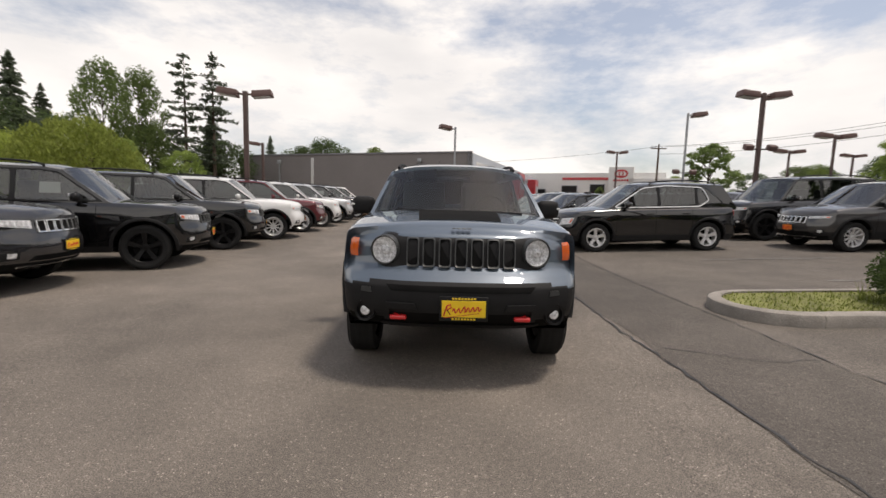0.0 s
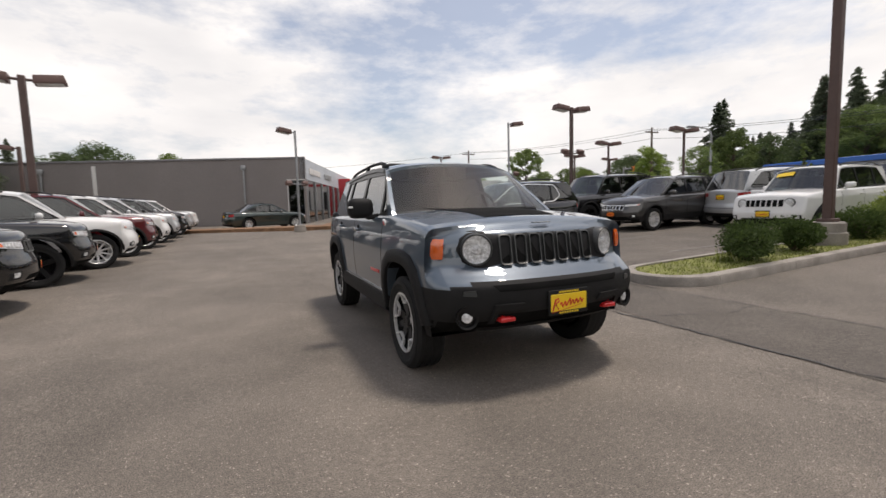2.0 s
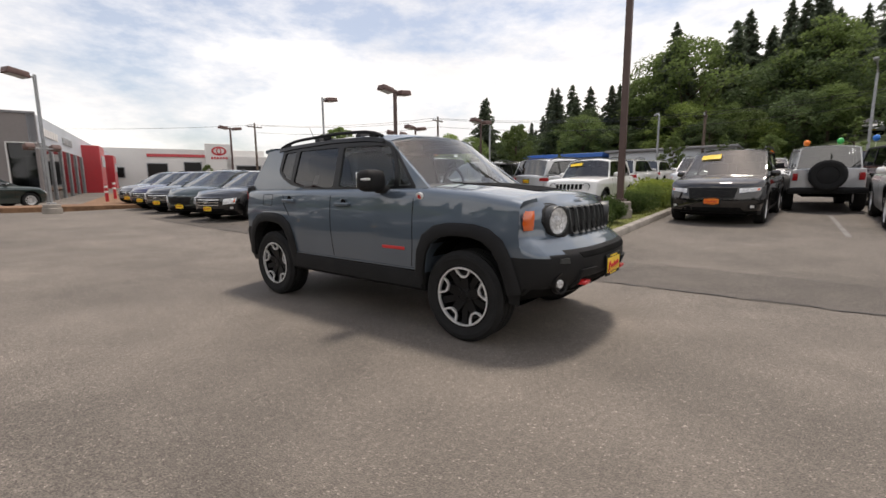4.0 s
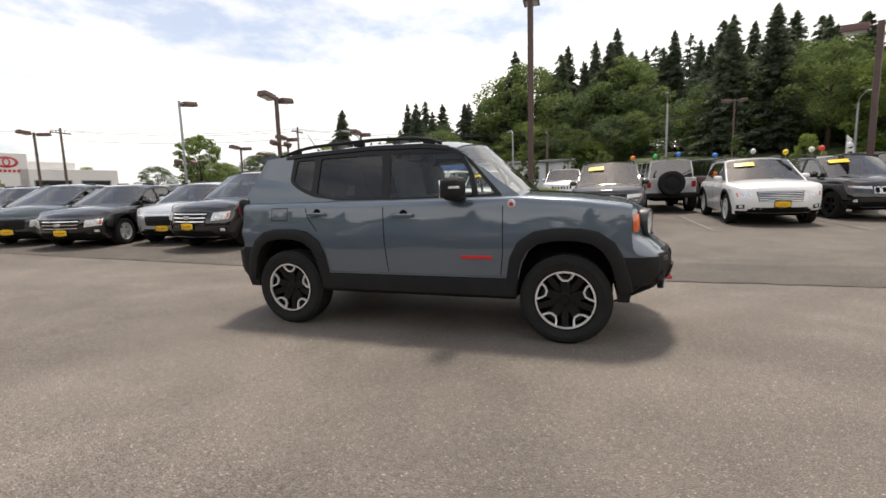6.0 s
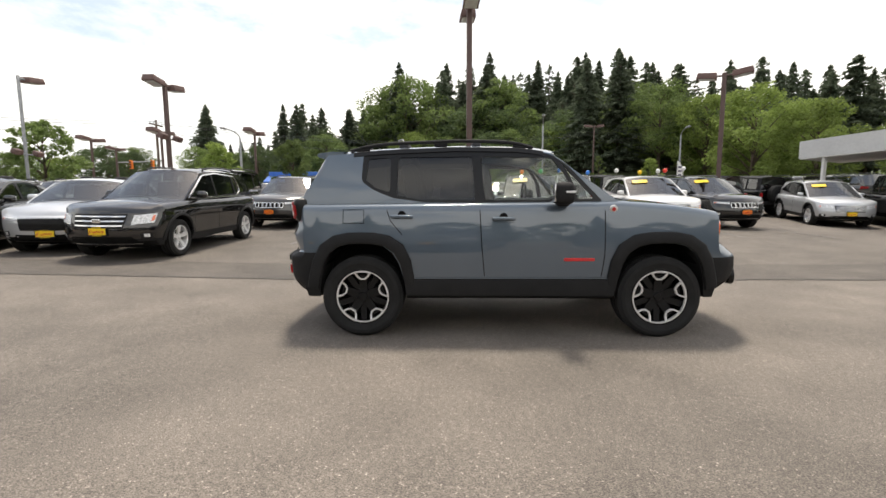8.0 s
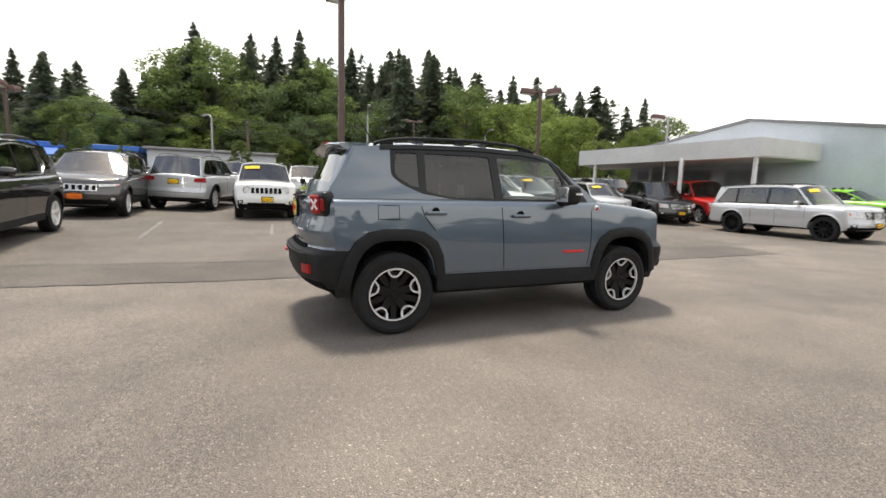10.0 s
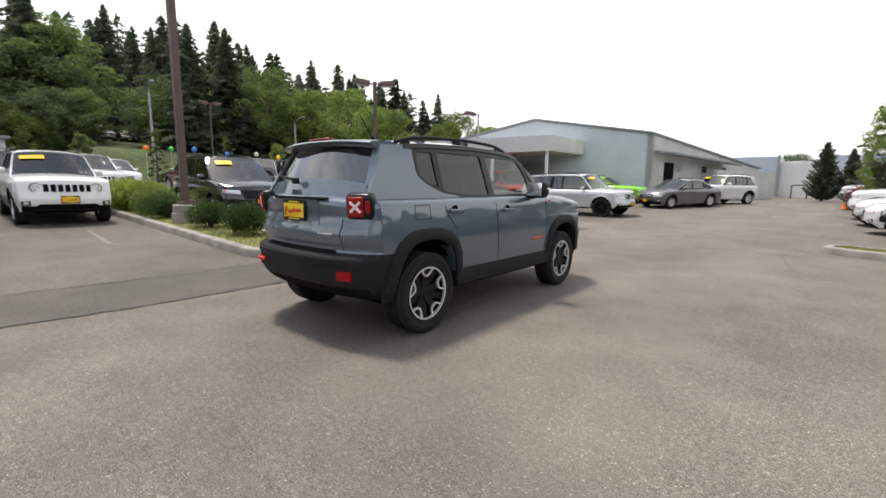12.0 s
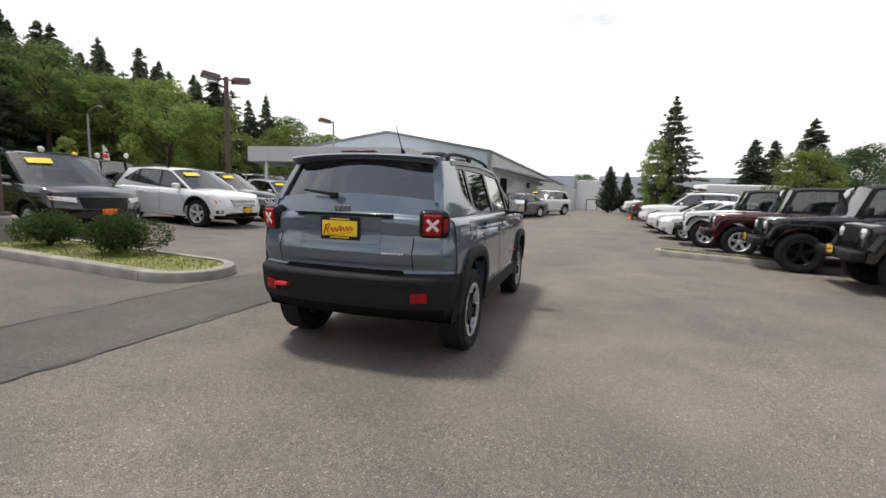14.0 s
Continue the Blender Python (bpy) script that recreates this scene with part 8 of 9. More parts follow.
def utility_pole(x, y, h):
    z = lot(x, y)
    root = thing("utility_pole", "weathered wooden utility pole with a crossarm", "utility pole", pose(x, y, z), "utility poles")
    bm = bmesh.new()
    tube(bm, (0, 0, -0.2), (0, 0, h), 0.15, 0.10)
    part("pole", bm, M_WOODP, root)
    bm = bmesh.new()
    box(bm, (0, 0, h - 0.5), (1.9, 0.1, 0.12), 0.01, 1)
    part("crossarm", bm, M_WOODP, root)
    bm = bmesh.new()
    for s in (-0.85, -0.4, 0.4, 0.85):
        tube(bm, (s, 0, h - 0.44), (s, 0, h - 0.26), 0.04)
    part("insulators", bm, M_GALV, root)
    return Vector((x, y, z + h - 0.26))


def wire(a, b, sag, r=0.018):
    pts = [a.lerp(b, k / 16) - Vector((0, 0, sag * 4 * (k / 16) * (1 - k / 16))) for k in range(17)]
    bm = bmesh.new()
    pipe(bm, pts, r, 5)
    tagged(part("overhead_wire", bm, M_TRIM, None), "thin dark overhead wire between poles", "cable", group="overhead wires")


u0 = utility_pole(26.2, 49.2, 7.4)
u1 = utility_pole(38.5, 30.0, 7.6)
u2 = utility_pole(41.0, 2.6, 6.0)
u3 = utility_pole(40.0, -26.0, 7.0)
for dz, dx in ((0, -0.8), (0, 0.8), (-0.9, 0.0)):
    for a, b in ((u0, u1), (u1, u2), (u2, u3)):
        wire(a + Vector((dx, 0, dz)), b + Vector((dx, 0, dz)), 0.5)
wire(u0, u0 + Vector((-45, 30, 0)), 1.2)
def signals(x, y, h, reach, spots):
    """A mast with a long arm along -y and yellow signal heads on it."""
    sig = thing("traffic_signal", "yellow traffic signals on a long mast arm", "traffic signal", pose(x, y, lot(x, y)), "traffic signals")
    bm = bmesh.new()
    tube(bm, (0, 0, 0), (0, 0, h + 0.5), 0.10, 0.08)
    tube(bm, (0, 0, h + 0.25), (0, -reach, h + 0.35), 0.06, 0.035)
    part("mast", bm, M_GALV, sig)
    for k in spots:
        bm = bmesh.new()
        box(bm, (-0.12, -k, h), (0.26, 0.30, 0.86), 0.03, 1)
        hd = part("signal_head", bm, M_ORNG, sig, "yellow-orange signal head")
        bm = bmesh.new()
        for z in (-0.26, 0, 0.26):
            tube(bm, (-0.24, -k, h + z), (-0.34, -k, h + z), 0.10, n=12)
        part("visors", bm, M_TRIM, hd)


signals(41.0, 36.2, 3.25, 5.0, (1.6, 3.9))
bal_m = [mat("balloon_red", (0.7, 0.05, 0.03), 0.3, vary=0.05), mat("balloon_blue", (0.03, 0.2, 0.65), 0.3, vary=0.05), mat("balloon_green", (0.05, 0.5, 0.12), 0.3, vary=0.05), M_WHT, M_ORNG, M_YEL]
for i, (y, z, k) in enumerate(((-3.94, 3.17, 4), (-5.18, 3.2, 2), (-6.41, 3.26, 1), (-10.18, 3.22, 3), (-11.72, 3.09, 5), (-12.9, 3.17, 3), (-13.35, 3.2, 0), (-14.55, 3.32, 3), (-8.3, 3.1, 1))):
    x = 25.0
    z, up = lot(x, y), z - lot(x, y)
    bl = thing("balloon", ("red", "blue", "green", "white", "orange", "yellow")[k] + " balloon tied above a parked car", "balloon", pose(x, y, z), "balloons")
    bm = bmesh.new()
    bmesh.ops.create_uvsphere(bm, u_segments=16, v_segments=10, radius=0.135)
    for v in bm.verts:
        if v.co.z < 0:
            v.co.z *= 1.25
        v.co.z += up
    part("skin", bm, bal_m[k], bl)
    bm = bmesh.new()
    tube(bm, (0, 0, 0.0), (0, 0, up - 0.2), 0.006, n=5)
    part("string", bm, M_WHT, bl)
flag = thing("feather_flag", "tall white and purple feather flag on a pole", "flag", pose(30.0, -16.6, lot(30.0, -16.6)))
bm = bmesh.new()
tube(bm, (0, 0, 0), (0, 0, 3.2), 0.02)
part("pole", bm, M_GALV, flag)
bm = bmesh.new()
rows = []
for z in np.linspace(1.2, 3.2, 9):
    w = 0.45 * math.sqrt(max(0.0, 1 - ((z - 1.2) / 2.0) ** 3)) + 0.02
    rows.append([(0.0, 0.0, z), (0.04 * math.sin(z * 3), -w / 2, z), (0.0, -w, z)])
loop_solid(bm, rows)
part("banner", bm, M_WHT, flag)
bm = bmesh.new()
for i in range(5):
    box(bm, (-0.02, -0.22, 1.5 + i * 0.3), (0.03, 0.26, 0.12), 0.01, 1)
part("print", bm, M_PURP, flag)

# ---------------------------------------------------------------- trees: unit meshes, 10 m tall, set out by scale
def leaf_cloud(name, centres, normals, size, m, rng, aspect=1.7):
    """Many small bent leaf blades at given places."""
    n = len(centres)
    c = np.array(centres)
    d = rng.normal(size=(n, 3))
    d = d * 0.75 + np.array(normals)
    d /= np.linalg.norm(d, axis=1)[:, None] + 1e-9
    r = rng.normal(size=(n, 3))
    s = np.cross(d, r)
    s /= np.linalg.norm(s, axis=1)[:, None] + 1e-9
    L = size * rng.uniform(0.6, 1.4, n)[:, None]
    w = L / aspect * 0.5
    V = np.stack([c - d * L * .5, c + s * w, c + d * L * .5, c - s * w], 1).reshape(-1, 3)
    F = np.arange(4 * n).reshape(-1, 4)
    me = bpy.data.meshes.new(name)
    me.from_pydata(V.tolist(), [], F.tolist())
    me.materials.append(m)
    return me


def limb_mesh(segs, name="trunk"):
    bm = bmesh.new()
    for a, b, r0, r1 in segs:
        tube(bm, a, b, r0, r1, 8)
    bmesh.ops.recalc_face_normals(bm, faces=bm.faces)
    me = bpy.data.meshes.new(name)
    bm.to_mesh(me)
    bm.free()
    me.materials.append(M_BARK)
    me.shade_smooth()
    return me


def conifer(seed, m, n_whorl=52, base=0.08, width=0.19, droop=0.25, per=34, leaf=0.25, gap=0.1, top_pow=0.85, ragged=0.3):
    rng = np.random.default_rng(seed)
    H = 10.0
    C, N, segs = [], [], [((0, 0, -0.2), (0, 0, H * 0.55), 0.15, 0.08), ((0, 0, H * 0.55), (0.02, 0, H * 0.985), 0.08, 0.012)]
    for i in range(n_whorl):
        t = base + (1 - base) * (i + rng.uniform(-.45, .45)) / n_whorl
        z = H * t
        reach = H * width * max(0.0, 1 - t) ** top_pow * rng.uniform(1 - ragged, 1 + 0.4 * ragged) + 0.07
        k = int(rng.integers(5, 9))
        a0 = rng.uniform(0, 6.28)
        for j in range(k):
            if rng.random() < gap:
                continue
            a = a0 + 6.283 * j / k + rng.uniform(-.35, .35)
            L = reach * rng.uniform(0.5, 1.18)
            lift = rng.normal() * 0.10
            dv, sv = np.array([math.cos(a), math.sin(a), 0]), np.array([-math.sin(a), math.cos(a), 0])
            if L > 0.5 and i % 2 == 0:
                segs.append(((0, 0, z), tuple(dv * L * 0.7 + (0, 0, z - droop * L * .6)), 0.025, 0.007))
            nn = max(5, int(per * L))
            f = rng.uniform(0.08, 1.0, nn) ** 0.75
            side = rng.uniform(-1, 1, nn) * 0.34 * L * (1.12 - f)
            zz = z + lift * L * f - droop * L * f * f + 0.045 * rng.normal(size=nn) - 0.12 * np.abs(side)
            C.append(dv * (L * f)[:, None] + sv * side[:, None] + np.array([0, 0, 1.0]) * zz[:, None])
            N.append(dv * 0.8 + sv * np.sign(side)[:, None] * 0.6 + np.array([0, 0, -0.25]))
    C.append(np.stack([rng.normal(size=14) * .03, rng.normal(size=14) * .03, H * rng.uniform(.955, 1.0, 14)], 1))
    N.append(np.tile((0, 0, 1.0), (14, 1)))
    return limb_mesh(segs), leaf_cloud("crown", np.concatenate(C), np.concatenate(N), leaf, m, rng, 2.3)


def broadleaf(seed, m, n=11000, width=0.36, base=0.28, leaf=0.19, clumps=64, narrow=1.0):
    rng = np.random.default_rng(seed)
    H = 10.0
    segs = [((0, 0, -0.2), (0.05, 0, H * 0.38), 0.20, 0.12), ((0.05, 0, H * 0.38), (0.0, 0.05, H * 0.75), 0.12, 0.03)]
    C, N = [], []
    for i in range(clumps):
        u = (i + rng.uniform(0, 1)) / clumps
        z = H * (base + (0.95 - base) * u)
        rr = H * width * math.sin(math.pi * min(1, 0.16 + 0.80 * u)) ** 0.7 * rng.uniform(0.25, 1) ** 0.6
        a = i * 2.4 + rng.uniform(-.6, .6)
        p = np.array([rr * math.cos(a), rr * math.sin(a), z])
        r = H * width * rng.uniform(0.13, 0.34)
        if i % 2 == 0:
            segs.append(((0.05, 0, max(H * 0.2, z - rr * 1.2)), tuple(p), 0.06, 0.01))
        q = int(n / clumps * (r / (H * width * 0.235)) ** 1.6) + 6
        d = rng.normal(size=(q, 3))
        d /= np.linalg.norm(d, axis=1)[:, None]
        k = r * rng.uniform(0.3, 1.05, q) ** 0.7
        C.append(p + d * k[:, None] * np.array([1, 1, 0.72 * narrow]))
        N.append(d * 0.5 + np.array([0, 0, -0.25]))
    return limb_mesh(segs), leaf_cloud("crown", np.concatenate(C), np.concatenate(N), leaf, m, rng, 1.5)


def willow(seed, m):
    rng = np.random.default_rng(seed)
    segs = [((0, 0, -0.2), (0, 0, 3.6), 0.3, 0.2)]
    C, N = [], []
    for i in range(300):
        a, u = rng.uniform(0, 6.28), math.sqrt(rng.uniform(0.02, 1))
        r = 5.2 * u
        zt = 9.9 - 3.4 * u * u + rng.uniform(-.5, .4)
        ln = rng.uniform(2.0, 5.5)
        if i % 30 == 0:
            segs.append(((0, 0, 3.2), (r * .8 * math.cos(a), r * .8 * math.sin(a), zt - .3), 0.12, 0.02))
        for q in range(50):
            f = q / 50
            C.append(np.array([(r + .6 * f) * math.cos(a) + rng.normal() * .22, (r + .6 * f) * math.sin(a) + rng.normal() * .22, max(0.3, zt - ln * f)]))
            N.append(np.array([0, 0, -1.6]))
    return limb_mesh(segs), leaf_cloud("crown", C, N, 0.36, m, rng, 2.8)


KIND = {
    "fir": [conifer(q, M_CON1, 56, 0.05, 0.25, 0.30, 38, 0.27, 0.08, 0.85) for q in (1, 2, 3)],
    "tallfir": [conifer(q, M_CON1, 50, 0.14, 0.20, 0.34, 40, 0.26, 0.16, 0.70, 0.5) for q in (4, 5)],
    "pine": [conifer(q, M_CON2, 26, 0.30, 0.17, 0.05, 36, 0.24, 0.45, 0.45, 0.6) for q in (6, 7)],
    "spruce": [conifer(8, M_CON2, 46, 0.06, 0.29, 0.02, 34, 0.26, 0.14, 0.85, 0.35)],
    "cypress": [conifer(9, M_CON1, 60, 0.02, 0.20, -0.9, 70, 0.24, 0.0, 0.75, 0.15)],
    "maple": [broadleaf(q, M_LEAF1, 11000, 0.36, 0.20, 0.20) for q in (11, 12)],
    "light": [broadleaf(q, M_LEAF2, 11000, 0.34, 0.12, 0.20) for q in (13, 14)],
    "dark": [broadleaf(q, M_DLEAF, 11000, 0.40, 0.10, 0.22) for q in (15, 16)],
    "young": [broadleaf(17, M_LEAF2, 7000, 0.27, 0.16, 0.24, 46), broadleaf(18, M_LEAF1, 7000, 0.25, 0.16, 0.24, 46)],
    "narrow": [broadleaf(19, M_LEAF1, 5000, 0.13, 0.05, 0.22, 36)],
    "willow": [willow(21, M_WILL)],
}
WORD = {"fir": "dark green fir tree with layered branches", "tallfir": "tall slender fir with bare lower trunk", "pine": "tall pine with an open uneven crown", "spruce": "grey-green spruce behind the parked row",
        "cypress": "dense dark conical cypress", "maple": "green broad-leaved tree with a full crown", "light": "light green broad-leaved tree", "dark": "dark green broad-leaved tree",
        "young": "young street tree with light leaves", "narrow": "narrow columnar street tree", "willow": "yellow-green willow with hanging branches"}
CAT = {"fir": "fir tree", "tallfir": "fir tree", "pine": "pine tree", "spruce": "spruce tree", "cypress": "cypress tree", "willow": "willow tree"}
tr_n = [0]


def tree(kind, x, y, top, wide=1.0, sink=0.0):
    v = KIND[kind]
    tr_n[0] += 1
    tm, cm = v[tr_n[0] % len(v)]
    # an open strip up to the hillside cars
    if 40 < x < 67 and 0.075 * (x + 4) < -2.4 - y < 0.19 * (x + 4):
        x += 19 if x > 48 else 26
        top += 1.5
    z = lot(x, y) - sink
    s = (top - z) / 10.0
    nm = {"fir": "fir_tree", "tallfir": "fir_tree", "pine": "pine_tree", "spruce": "spruce_tree", "cypress": "cypress_tree", "willow": "willow_tree"}.get(kind, "tree")
    root = thing(nm, WORD[kind], CAT.get(kind, "tree"), Matrix.LocRotScale((x, y, z), Euler((0, 0, tr_n[0] * 2.4)), (s * wide, s * wide, s)), "trees round the lot")
    for n_, me in (("trunk", tm), ("crown", cm)):
        o = new(n_, me)
        o.parent = root


W_TREES = [("fir", -27.9, 23.8, 10.2), ("fir", -30.2, 28.5, 9.3), ("maple", -24.4, 26.8, 10.8), ("maple", -23.8, 29.7, 11.0), ("pine", -19.2, 27.9, 11.7), ("pine", -17.6, 28.8, 12.0),
           ("fir", -31.0, 74.2, 12.3), ("dark", -19.6, 67.4, 11.0), ("dark", -22.5, 68, 10), ("light", -12, 72, 10.5), ("willow", -15.6, 13.6, 4.5), ("willow", -19.5, 14.5, 4.0), ("light", -16.2, 22.4, 4.2), ("light", -19.0, 21.0, 4.6),
           ("dark", -27, 20, 7.0), ("dark", -29, 27, 7.0), ("dark", -25, 33, 7.2), ("fir", -21, 35, 9.0), ("dark", -19, 33, 6.2), ("fir", -33, 21, 10), ("fir", -36, 26, 11), ("dark", -33, 15, 7.5), ("fir", -38, 18, 11),
           ("dark", -30, 8, 7.0), ("fir", -36, 9, 11), ("dark", -34, 1, 7.5), ("fir", -40, -4, 12), ("dark", -33, -8, 7), ("fir", -38, -13, 11), ("dark", -32, -17, 7)]
for k, x, y, t in W_TREES:
    tree(k, x, y, t, {"dark": 1.35, "maple": 0.56}.get(k, 1.0))
for k, x, y, t, w in [("young", 13.8, 18.1, 4.85, 1.25), ("young", 18.4, 13.0, 4.35, 1.1), ("young", 20.7, 9.9, 4.95, 1.05), ("narrow", 24.7, 8.8, 4.2, 1.1), ("light", 38.9, 40.6, 5.9, 1.2), ("light", 30, 52, 5.5, 1.2), ("dark", 44, 46, 6.5, 1.2),
                      ("maple", 25, 70, 6.5, 1.4), ("light", 40, 66, 6, 1.4), ("maple", 52, 60, 8, 1.4), ("dark", 48, 40, 7.5, 1.3), ("maple", 10, 84, 6.5, 1.6), ("dark", 16, 86, 6.2, 1.7), ("maple", 33, 84, 6.8, 1.7), ("light", 46, 80, 7, 1.6), ("dark", 56, 74, 8, 1.6), ("maple", 60, 66, 9, 1.5), ("dark", 62, 54, 10, 1.5), ("maple", 60, 48, 9.5, 1.4), ("dark", 66, 60, 10, 1.5), ("maple", 52, 34, 8.5, 1.3), ("dark", 56, 28, 9, 1.3), ("young", 30.5, 3.0, 4.6, 0.9), ("narrow", 32.0, 0.2, 4.6, 1.2), ("young", 31.6, -2.4, 4.4, 0.9),
                      ("narrow", 31.0, -6.2, 5.0, 1.2), ("narrow", 31.2, -11.0, 4.9, 1.2), ("young", 31.0, -15.0, 4.6, 0.9), ("young", 16, 40, 3.4, 1.0), ("young", 22, 45, 3.2, 1.0)]:
    tree(k, x, y, t, w)
E_TREES = [("fir", 60.2, 37.3, 15.3), ("fir", 52.1, 20.9, 13.6), ("fir", 54.6, 14.8, 13.5), ("fir", 68.5, 42.0, 17.4), ("tallfir", 69.5, 29.4, 17.5), ("tallfir", 75.4, 28.2, 19.0), ("fir", 71.7, 23.6, 17.4), ("fir", 68.3, 17.8, 16.4),
           ("maple", 57.4, 6.8, 18.5), ("tallfir", 65.9, 3.1, 20.0), ("tallfir", 66.1, -0.7, 20.0), ("fir", 56.5, -3.7, 19.6), ("tallfir", 60.8, -8.7, 20.5), ("fir", 55.5, -10.7, 18.0), ("tallfir", 64.4, 11.7, 18.6), ("maple", 58.5, 9.6, 17.0),
           ("tallfir", 70.4, -0.6, 20.9), ("fir", 64.9, -9.3, 19.9), ("tallfir", 69.4, -12.9, 24.0), ("tallfir", 63.3, -17.6, 22.6), ("fir", 45.6, -14.0, 16.8), ("fir", 44.6, -17.3, 17.0), ("tallfir", 64.7, -29.3, 22.0), ("tallfir", 63.3, -32.3, 21.4),
           ("light", 39.6, -24.0, 11.6), ("tallfir", 58.4, -41.3, 20.7), ("light", 34.5, -25.3, 11.2), ("light", 32.0, -28.6, 9.2), ("tallfir", 57.5, -55.5, 18.7), ("tallfir", 55.0, -58.0, 17.2), ("tallfir", 52.9, -59.9, 18.3), ("tallfir", 67.6, -42.6, 21.8),
           ("light", 31.3, -45.3, 9.4), ("maple", 43, -21, 13.5), ("light", 37.5, -31, 10.5), ("light", 28, -33, 8.2), ("maple", 50, -25, 14), ("maple", 47, -31, 12), ("light", 44, -36, 11)]
for k, x, y, t in E_TREES:
    tree(k, x, y, t, 1.3 if k == "fir" else (1.2 if k in ("maple", "light") else 1.15))
for x, y, t in ((50, -6, 12.5), (49, -12.5, 13.5), (48.5, -19, 15), (47, -24, 15.5), (45, -29, 14), (52, 2, 12), (49, -33, 14), (46, -16, 13), (43, -34, 12.5)):
    tree("light" if int(x) % 2 else "maple", x, y, t * 0.80, 1.3)
for i in range(13):
    tree(("tallfir", "pine")[i % 2], 80 + (i * 5) % 9, 2 - 2.1 * i, 23.5 + (i * 7) % 5, 1.1)
# an uneven rank of mixed trees closing the gaps between the tall ones
rg = random.Random(77)
for i in range(74):
    y = 40 - 1.45 * i + rg.uniform(-1.5, 1.5)
    x = 57 + rg.uniform(-2, 9) + max(0, (y - 10) * 0.2) - max(0, (-y - 25) * 0.12)
    k = ("tallfir", "fir", "fir", "dark", "pine", "tallfir", "maple")[(i * 3 + i // 4) % 7]
    h_ = {"fir": 11.0, "dark": 8.5, "maple": 9.5, "tallfir": 13.0, "pine": 11.5, "light": 8.0}[k] * rg.uniform(0.7, 1.15) * (0.62 if y > 22 else (0.85 if y > 12 else 1.15))
    tree(k, x, y, lot(x, y) + h_, rg.uniform(1.15, 1.6))
# second and third ranks filling the wood on the hill
rt = random.Random(31)
for i in range(66):
    y = 44 - 1.62 * i + rt.uniform(-2, 2)
    x = 62 + 10 * (i % 3) + rt.uniform(-3, 3) + max(0, (y - 10) * 0.25)
    k = ("fir", "tallfir", "fir", "maple", "tallfir", "fir")[i % 6]
    hgt = {"fir": 12.5, "dark": 9.0, "maple": 9.5, "tallfir": 14.0}[k] * rt.uniform(0.8, 1.1)
    hgt *= 0.66 if y > 16 else (0.9 if y > 10 else 1.25)
    tree(k, x, y, lot(x, y) + hgt, 1.35 if k in ("dark", "maple") else 1.2)
for i in range(20):
    y = 20 - 2.7 * i + rt.uniform(-1, 1)
    x = 51 + rt.uniform(-2.5, 2.5) if y > -20 else 44 + rt.uniform(-3, 3)
    k = ("dark", "maple", "light")[i % 3]
    tree(k, x, y, lot(x, y) + rt.uniform(4.5, 7.5), 1.45)
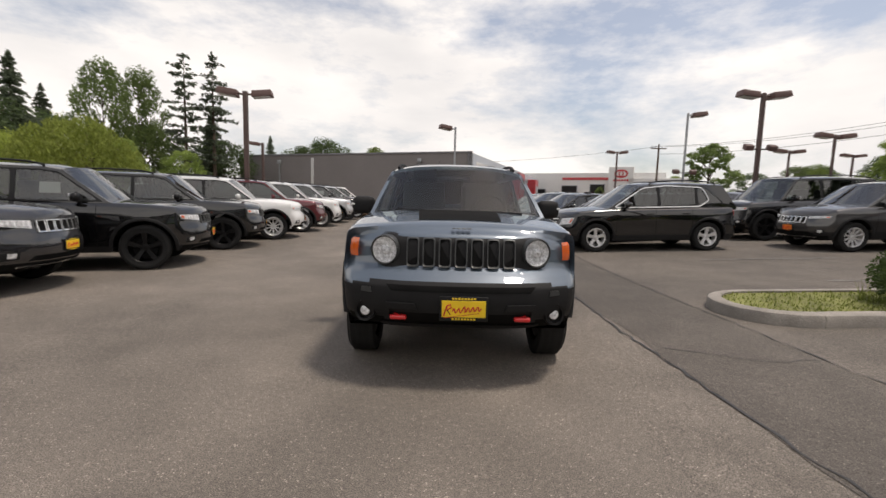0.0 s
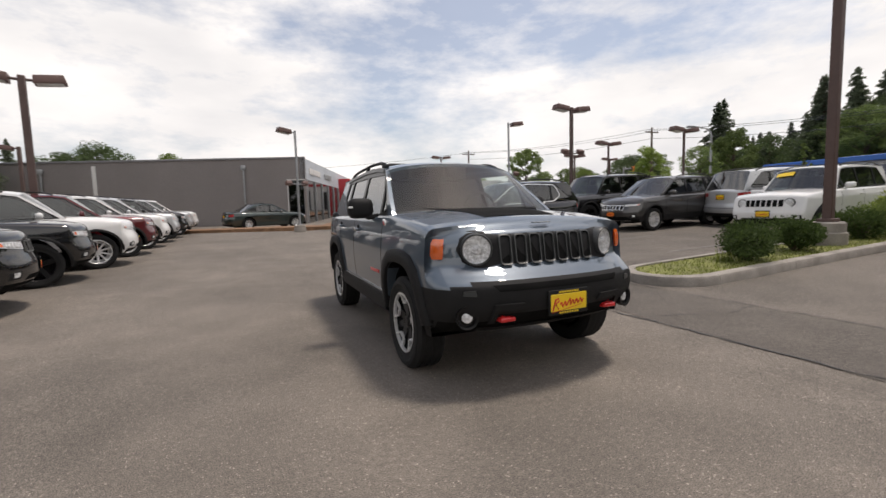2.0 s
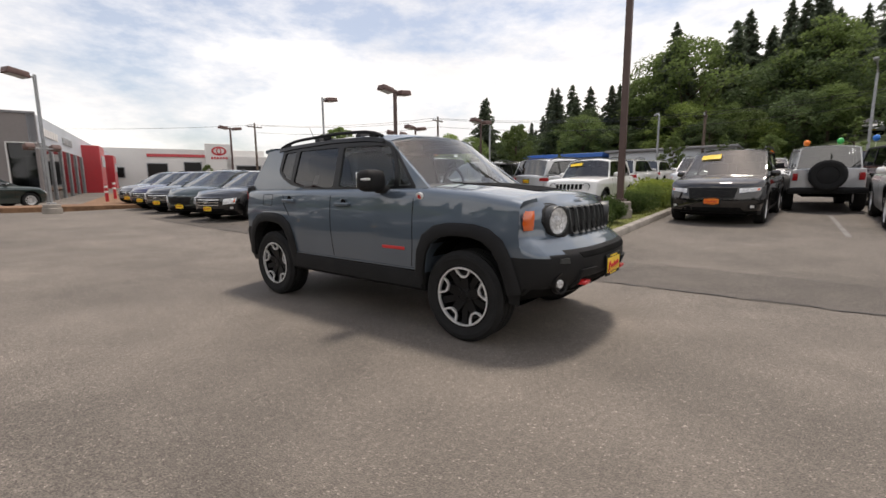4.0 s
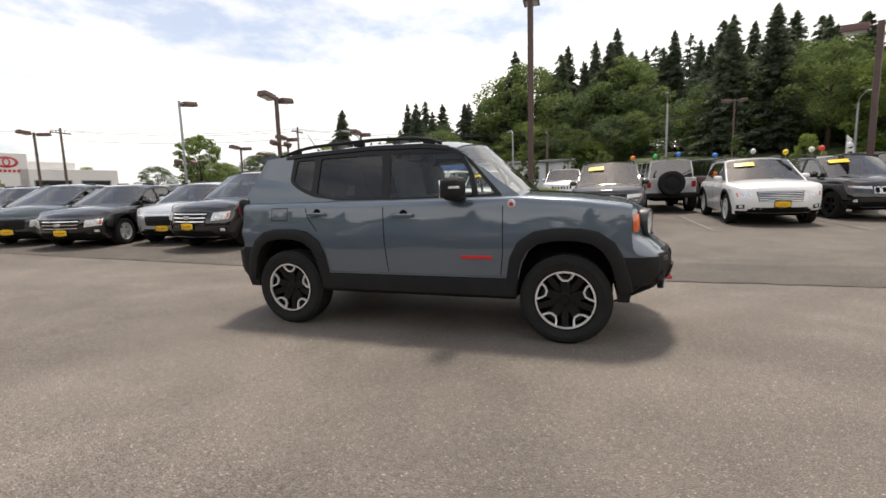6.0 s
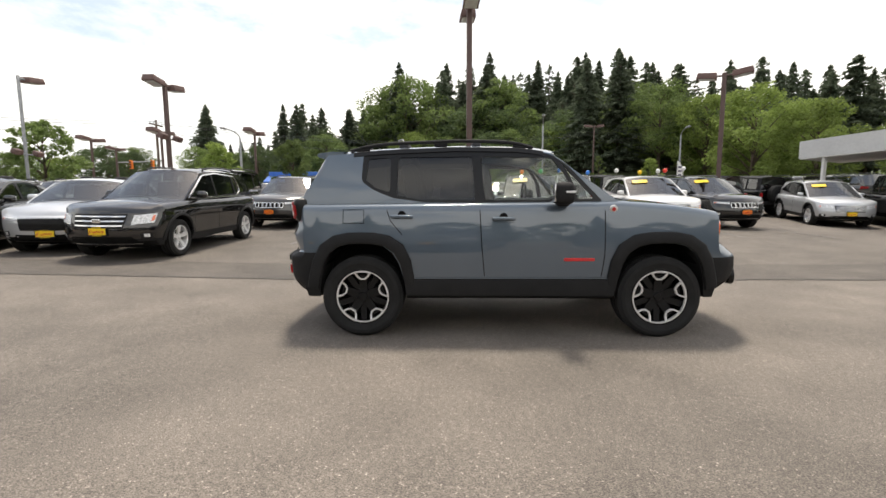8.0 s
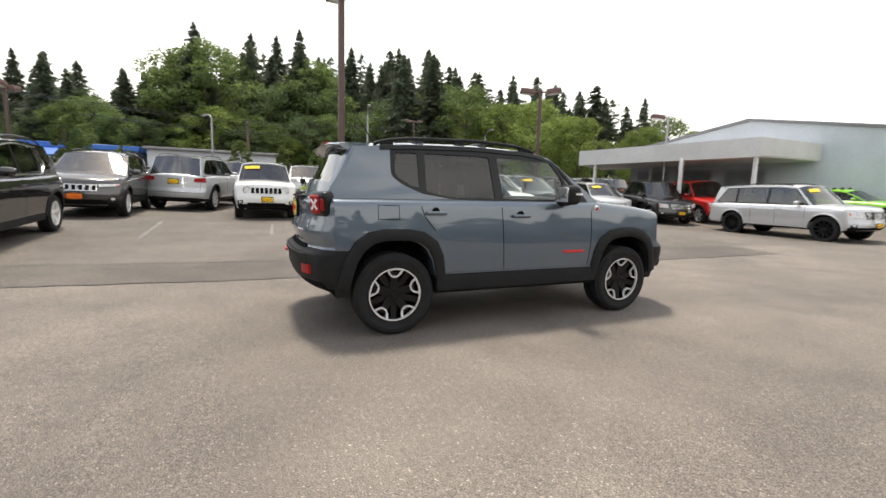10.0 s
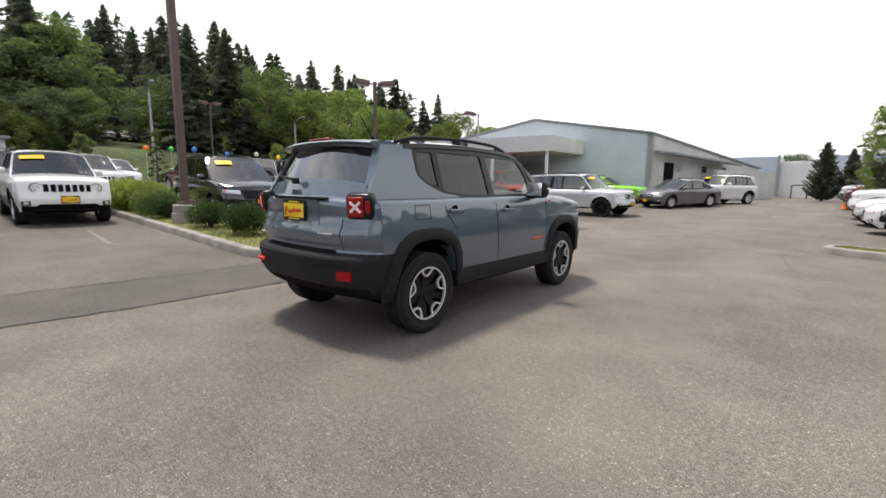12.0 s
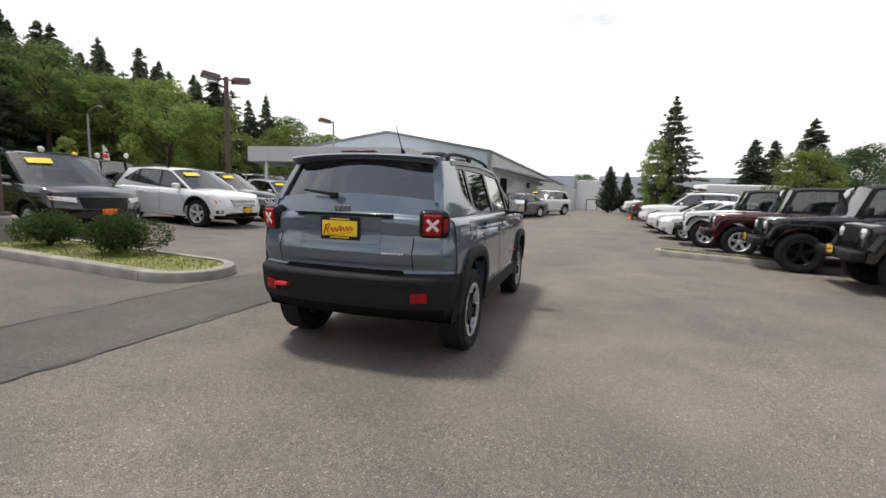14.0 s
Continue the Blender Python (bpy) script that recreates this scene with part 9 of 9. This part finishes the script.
for k, x, y, t, w in [("spruce", -6.3, -24.2, 7.6, 1.15), ("light", -5.5, -23.4, 5.2, 0.62), ("cypress", -3.5, -37.3, 4.6, 1.5), ("cypress", -4.9, -37.4, 4.1, 1.3), ("dark", -1, -62, 5.4, 1.5), ("dark", 3, -63, 5.2, 1.5),
                      ("fir", -13.9, -35.7, 6.6, 1.9), ("fir", -15.7, -37.2, 6.7, 1.8), ("fir", -16.1, -31.8, 7.4, 1.8), ("light", -13.2, -24.6, 4.7, 1.2), ("dark", -19.7, -33.1, 5.8, 1.3), ("dark", -20, -25, 5.5, 1.3), ("fir", -24, -28, 7.5, 1.3),
                      ("dark", -24, -20, 5.8, 1.4), ("fir", -28, -22, 8.5, 1.2), ("dark", -22, -40, 6, 1.4)]:
    tree(k, x, y, t, w)


# ---------------------------------------------------------------- shrubs in the bed
def shrub(x, y, w, h, m, label, seed, n=6500, leaf=0.042):
    rng = np.random.default_rng(seed)
    C, N = [], []
    z = lot(x, y) + 0.10
    lob = [(rng.normal(size=3) * (w * .15, w * .15, h * .08) + np.array([0, 0, h * .5]), rng.uniform(.68, .88)) for _ in range(7)]
    for p, k in lob:
        for q in range(n // 7):
            d = rng.normal(size=3)
            d /= np.linalg.norm(d)
            f = rng.uniform(.62, 1.06) * k
            c = p + d * np.array([w * .5, w * .5, h * .5]) * f
            c[2] = max(0.02, c[2])
            C.append(c)
            N.append(d * .9 + np.array([0, 0, .3]))
    root = thing("shrub", label, "shrub", pose(x, y, z), "shrubs in the bed")
    me = leaf_cloud("foliage", C, N, leaf, m, rng, 1.7)
    o = new("foliage", me)
    o.parent = root
    segs = [((0, 0, -.05), (rng.normal() * w * .15, rng.normal() * w * .15, h * .6), 0.018, 0.006) for _ in range(9)]
    o = new("stem", limb_mesh(segs, "stem"))
    o.parent = root


shrub(5.35, -0.10, 0.90, 0.68, M_SHRUB, "clipped dark green round shrub on the dry lawn", 1)
shrub(6.85, 0.0, 0.86, 0.60, M_SHRUB, "clipped round shrub beside the lamp footing", 2)
shrub(9.3, 0.1, 0.85, 0.62, M_SHRUB, "dark green shrub behind the lamp post", 3)
shrub(10.6, 0.05, 1.2, 0.85, M_LEAF2, "loose light green shrub in the long bed", 4)
shrub(12.0, 0.0, 1.4, 1.0, M_WILL, "tall grassy yellow-green clump in the bed", 5, 6000, 0.09)
shrub(13.6, 0.1, 1.3, 0.9, M_LEAF2, "loose light green shrub far along the bed", 6)
tufts([(4.9, -0.1), (5.15, -0.1), (5.15, 0.15), (4.9, 0.15)], 60, 21, 0.1, 0.3, "small tuft of weeds on the lawn")
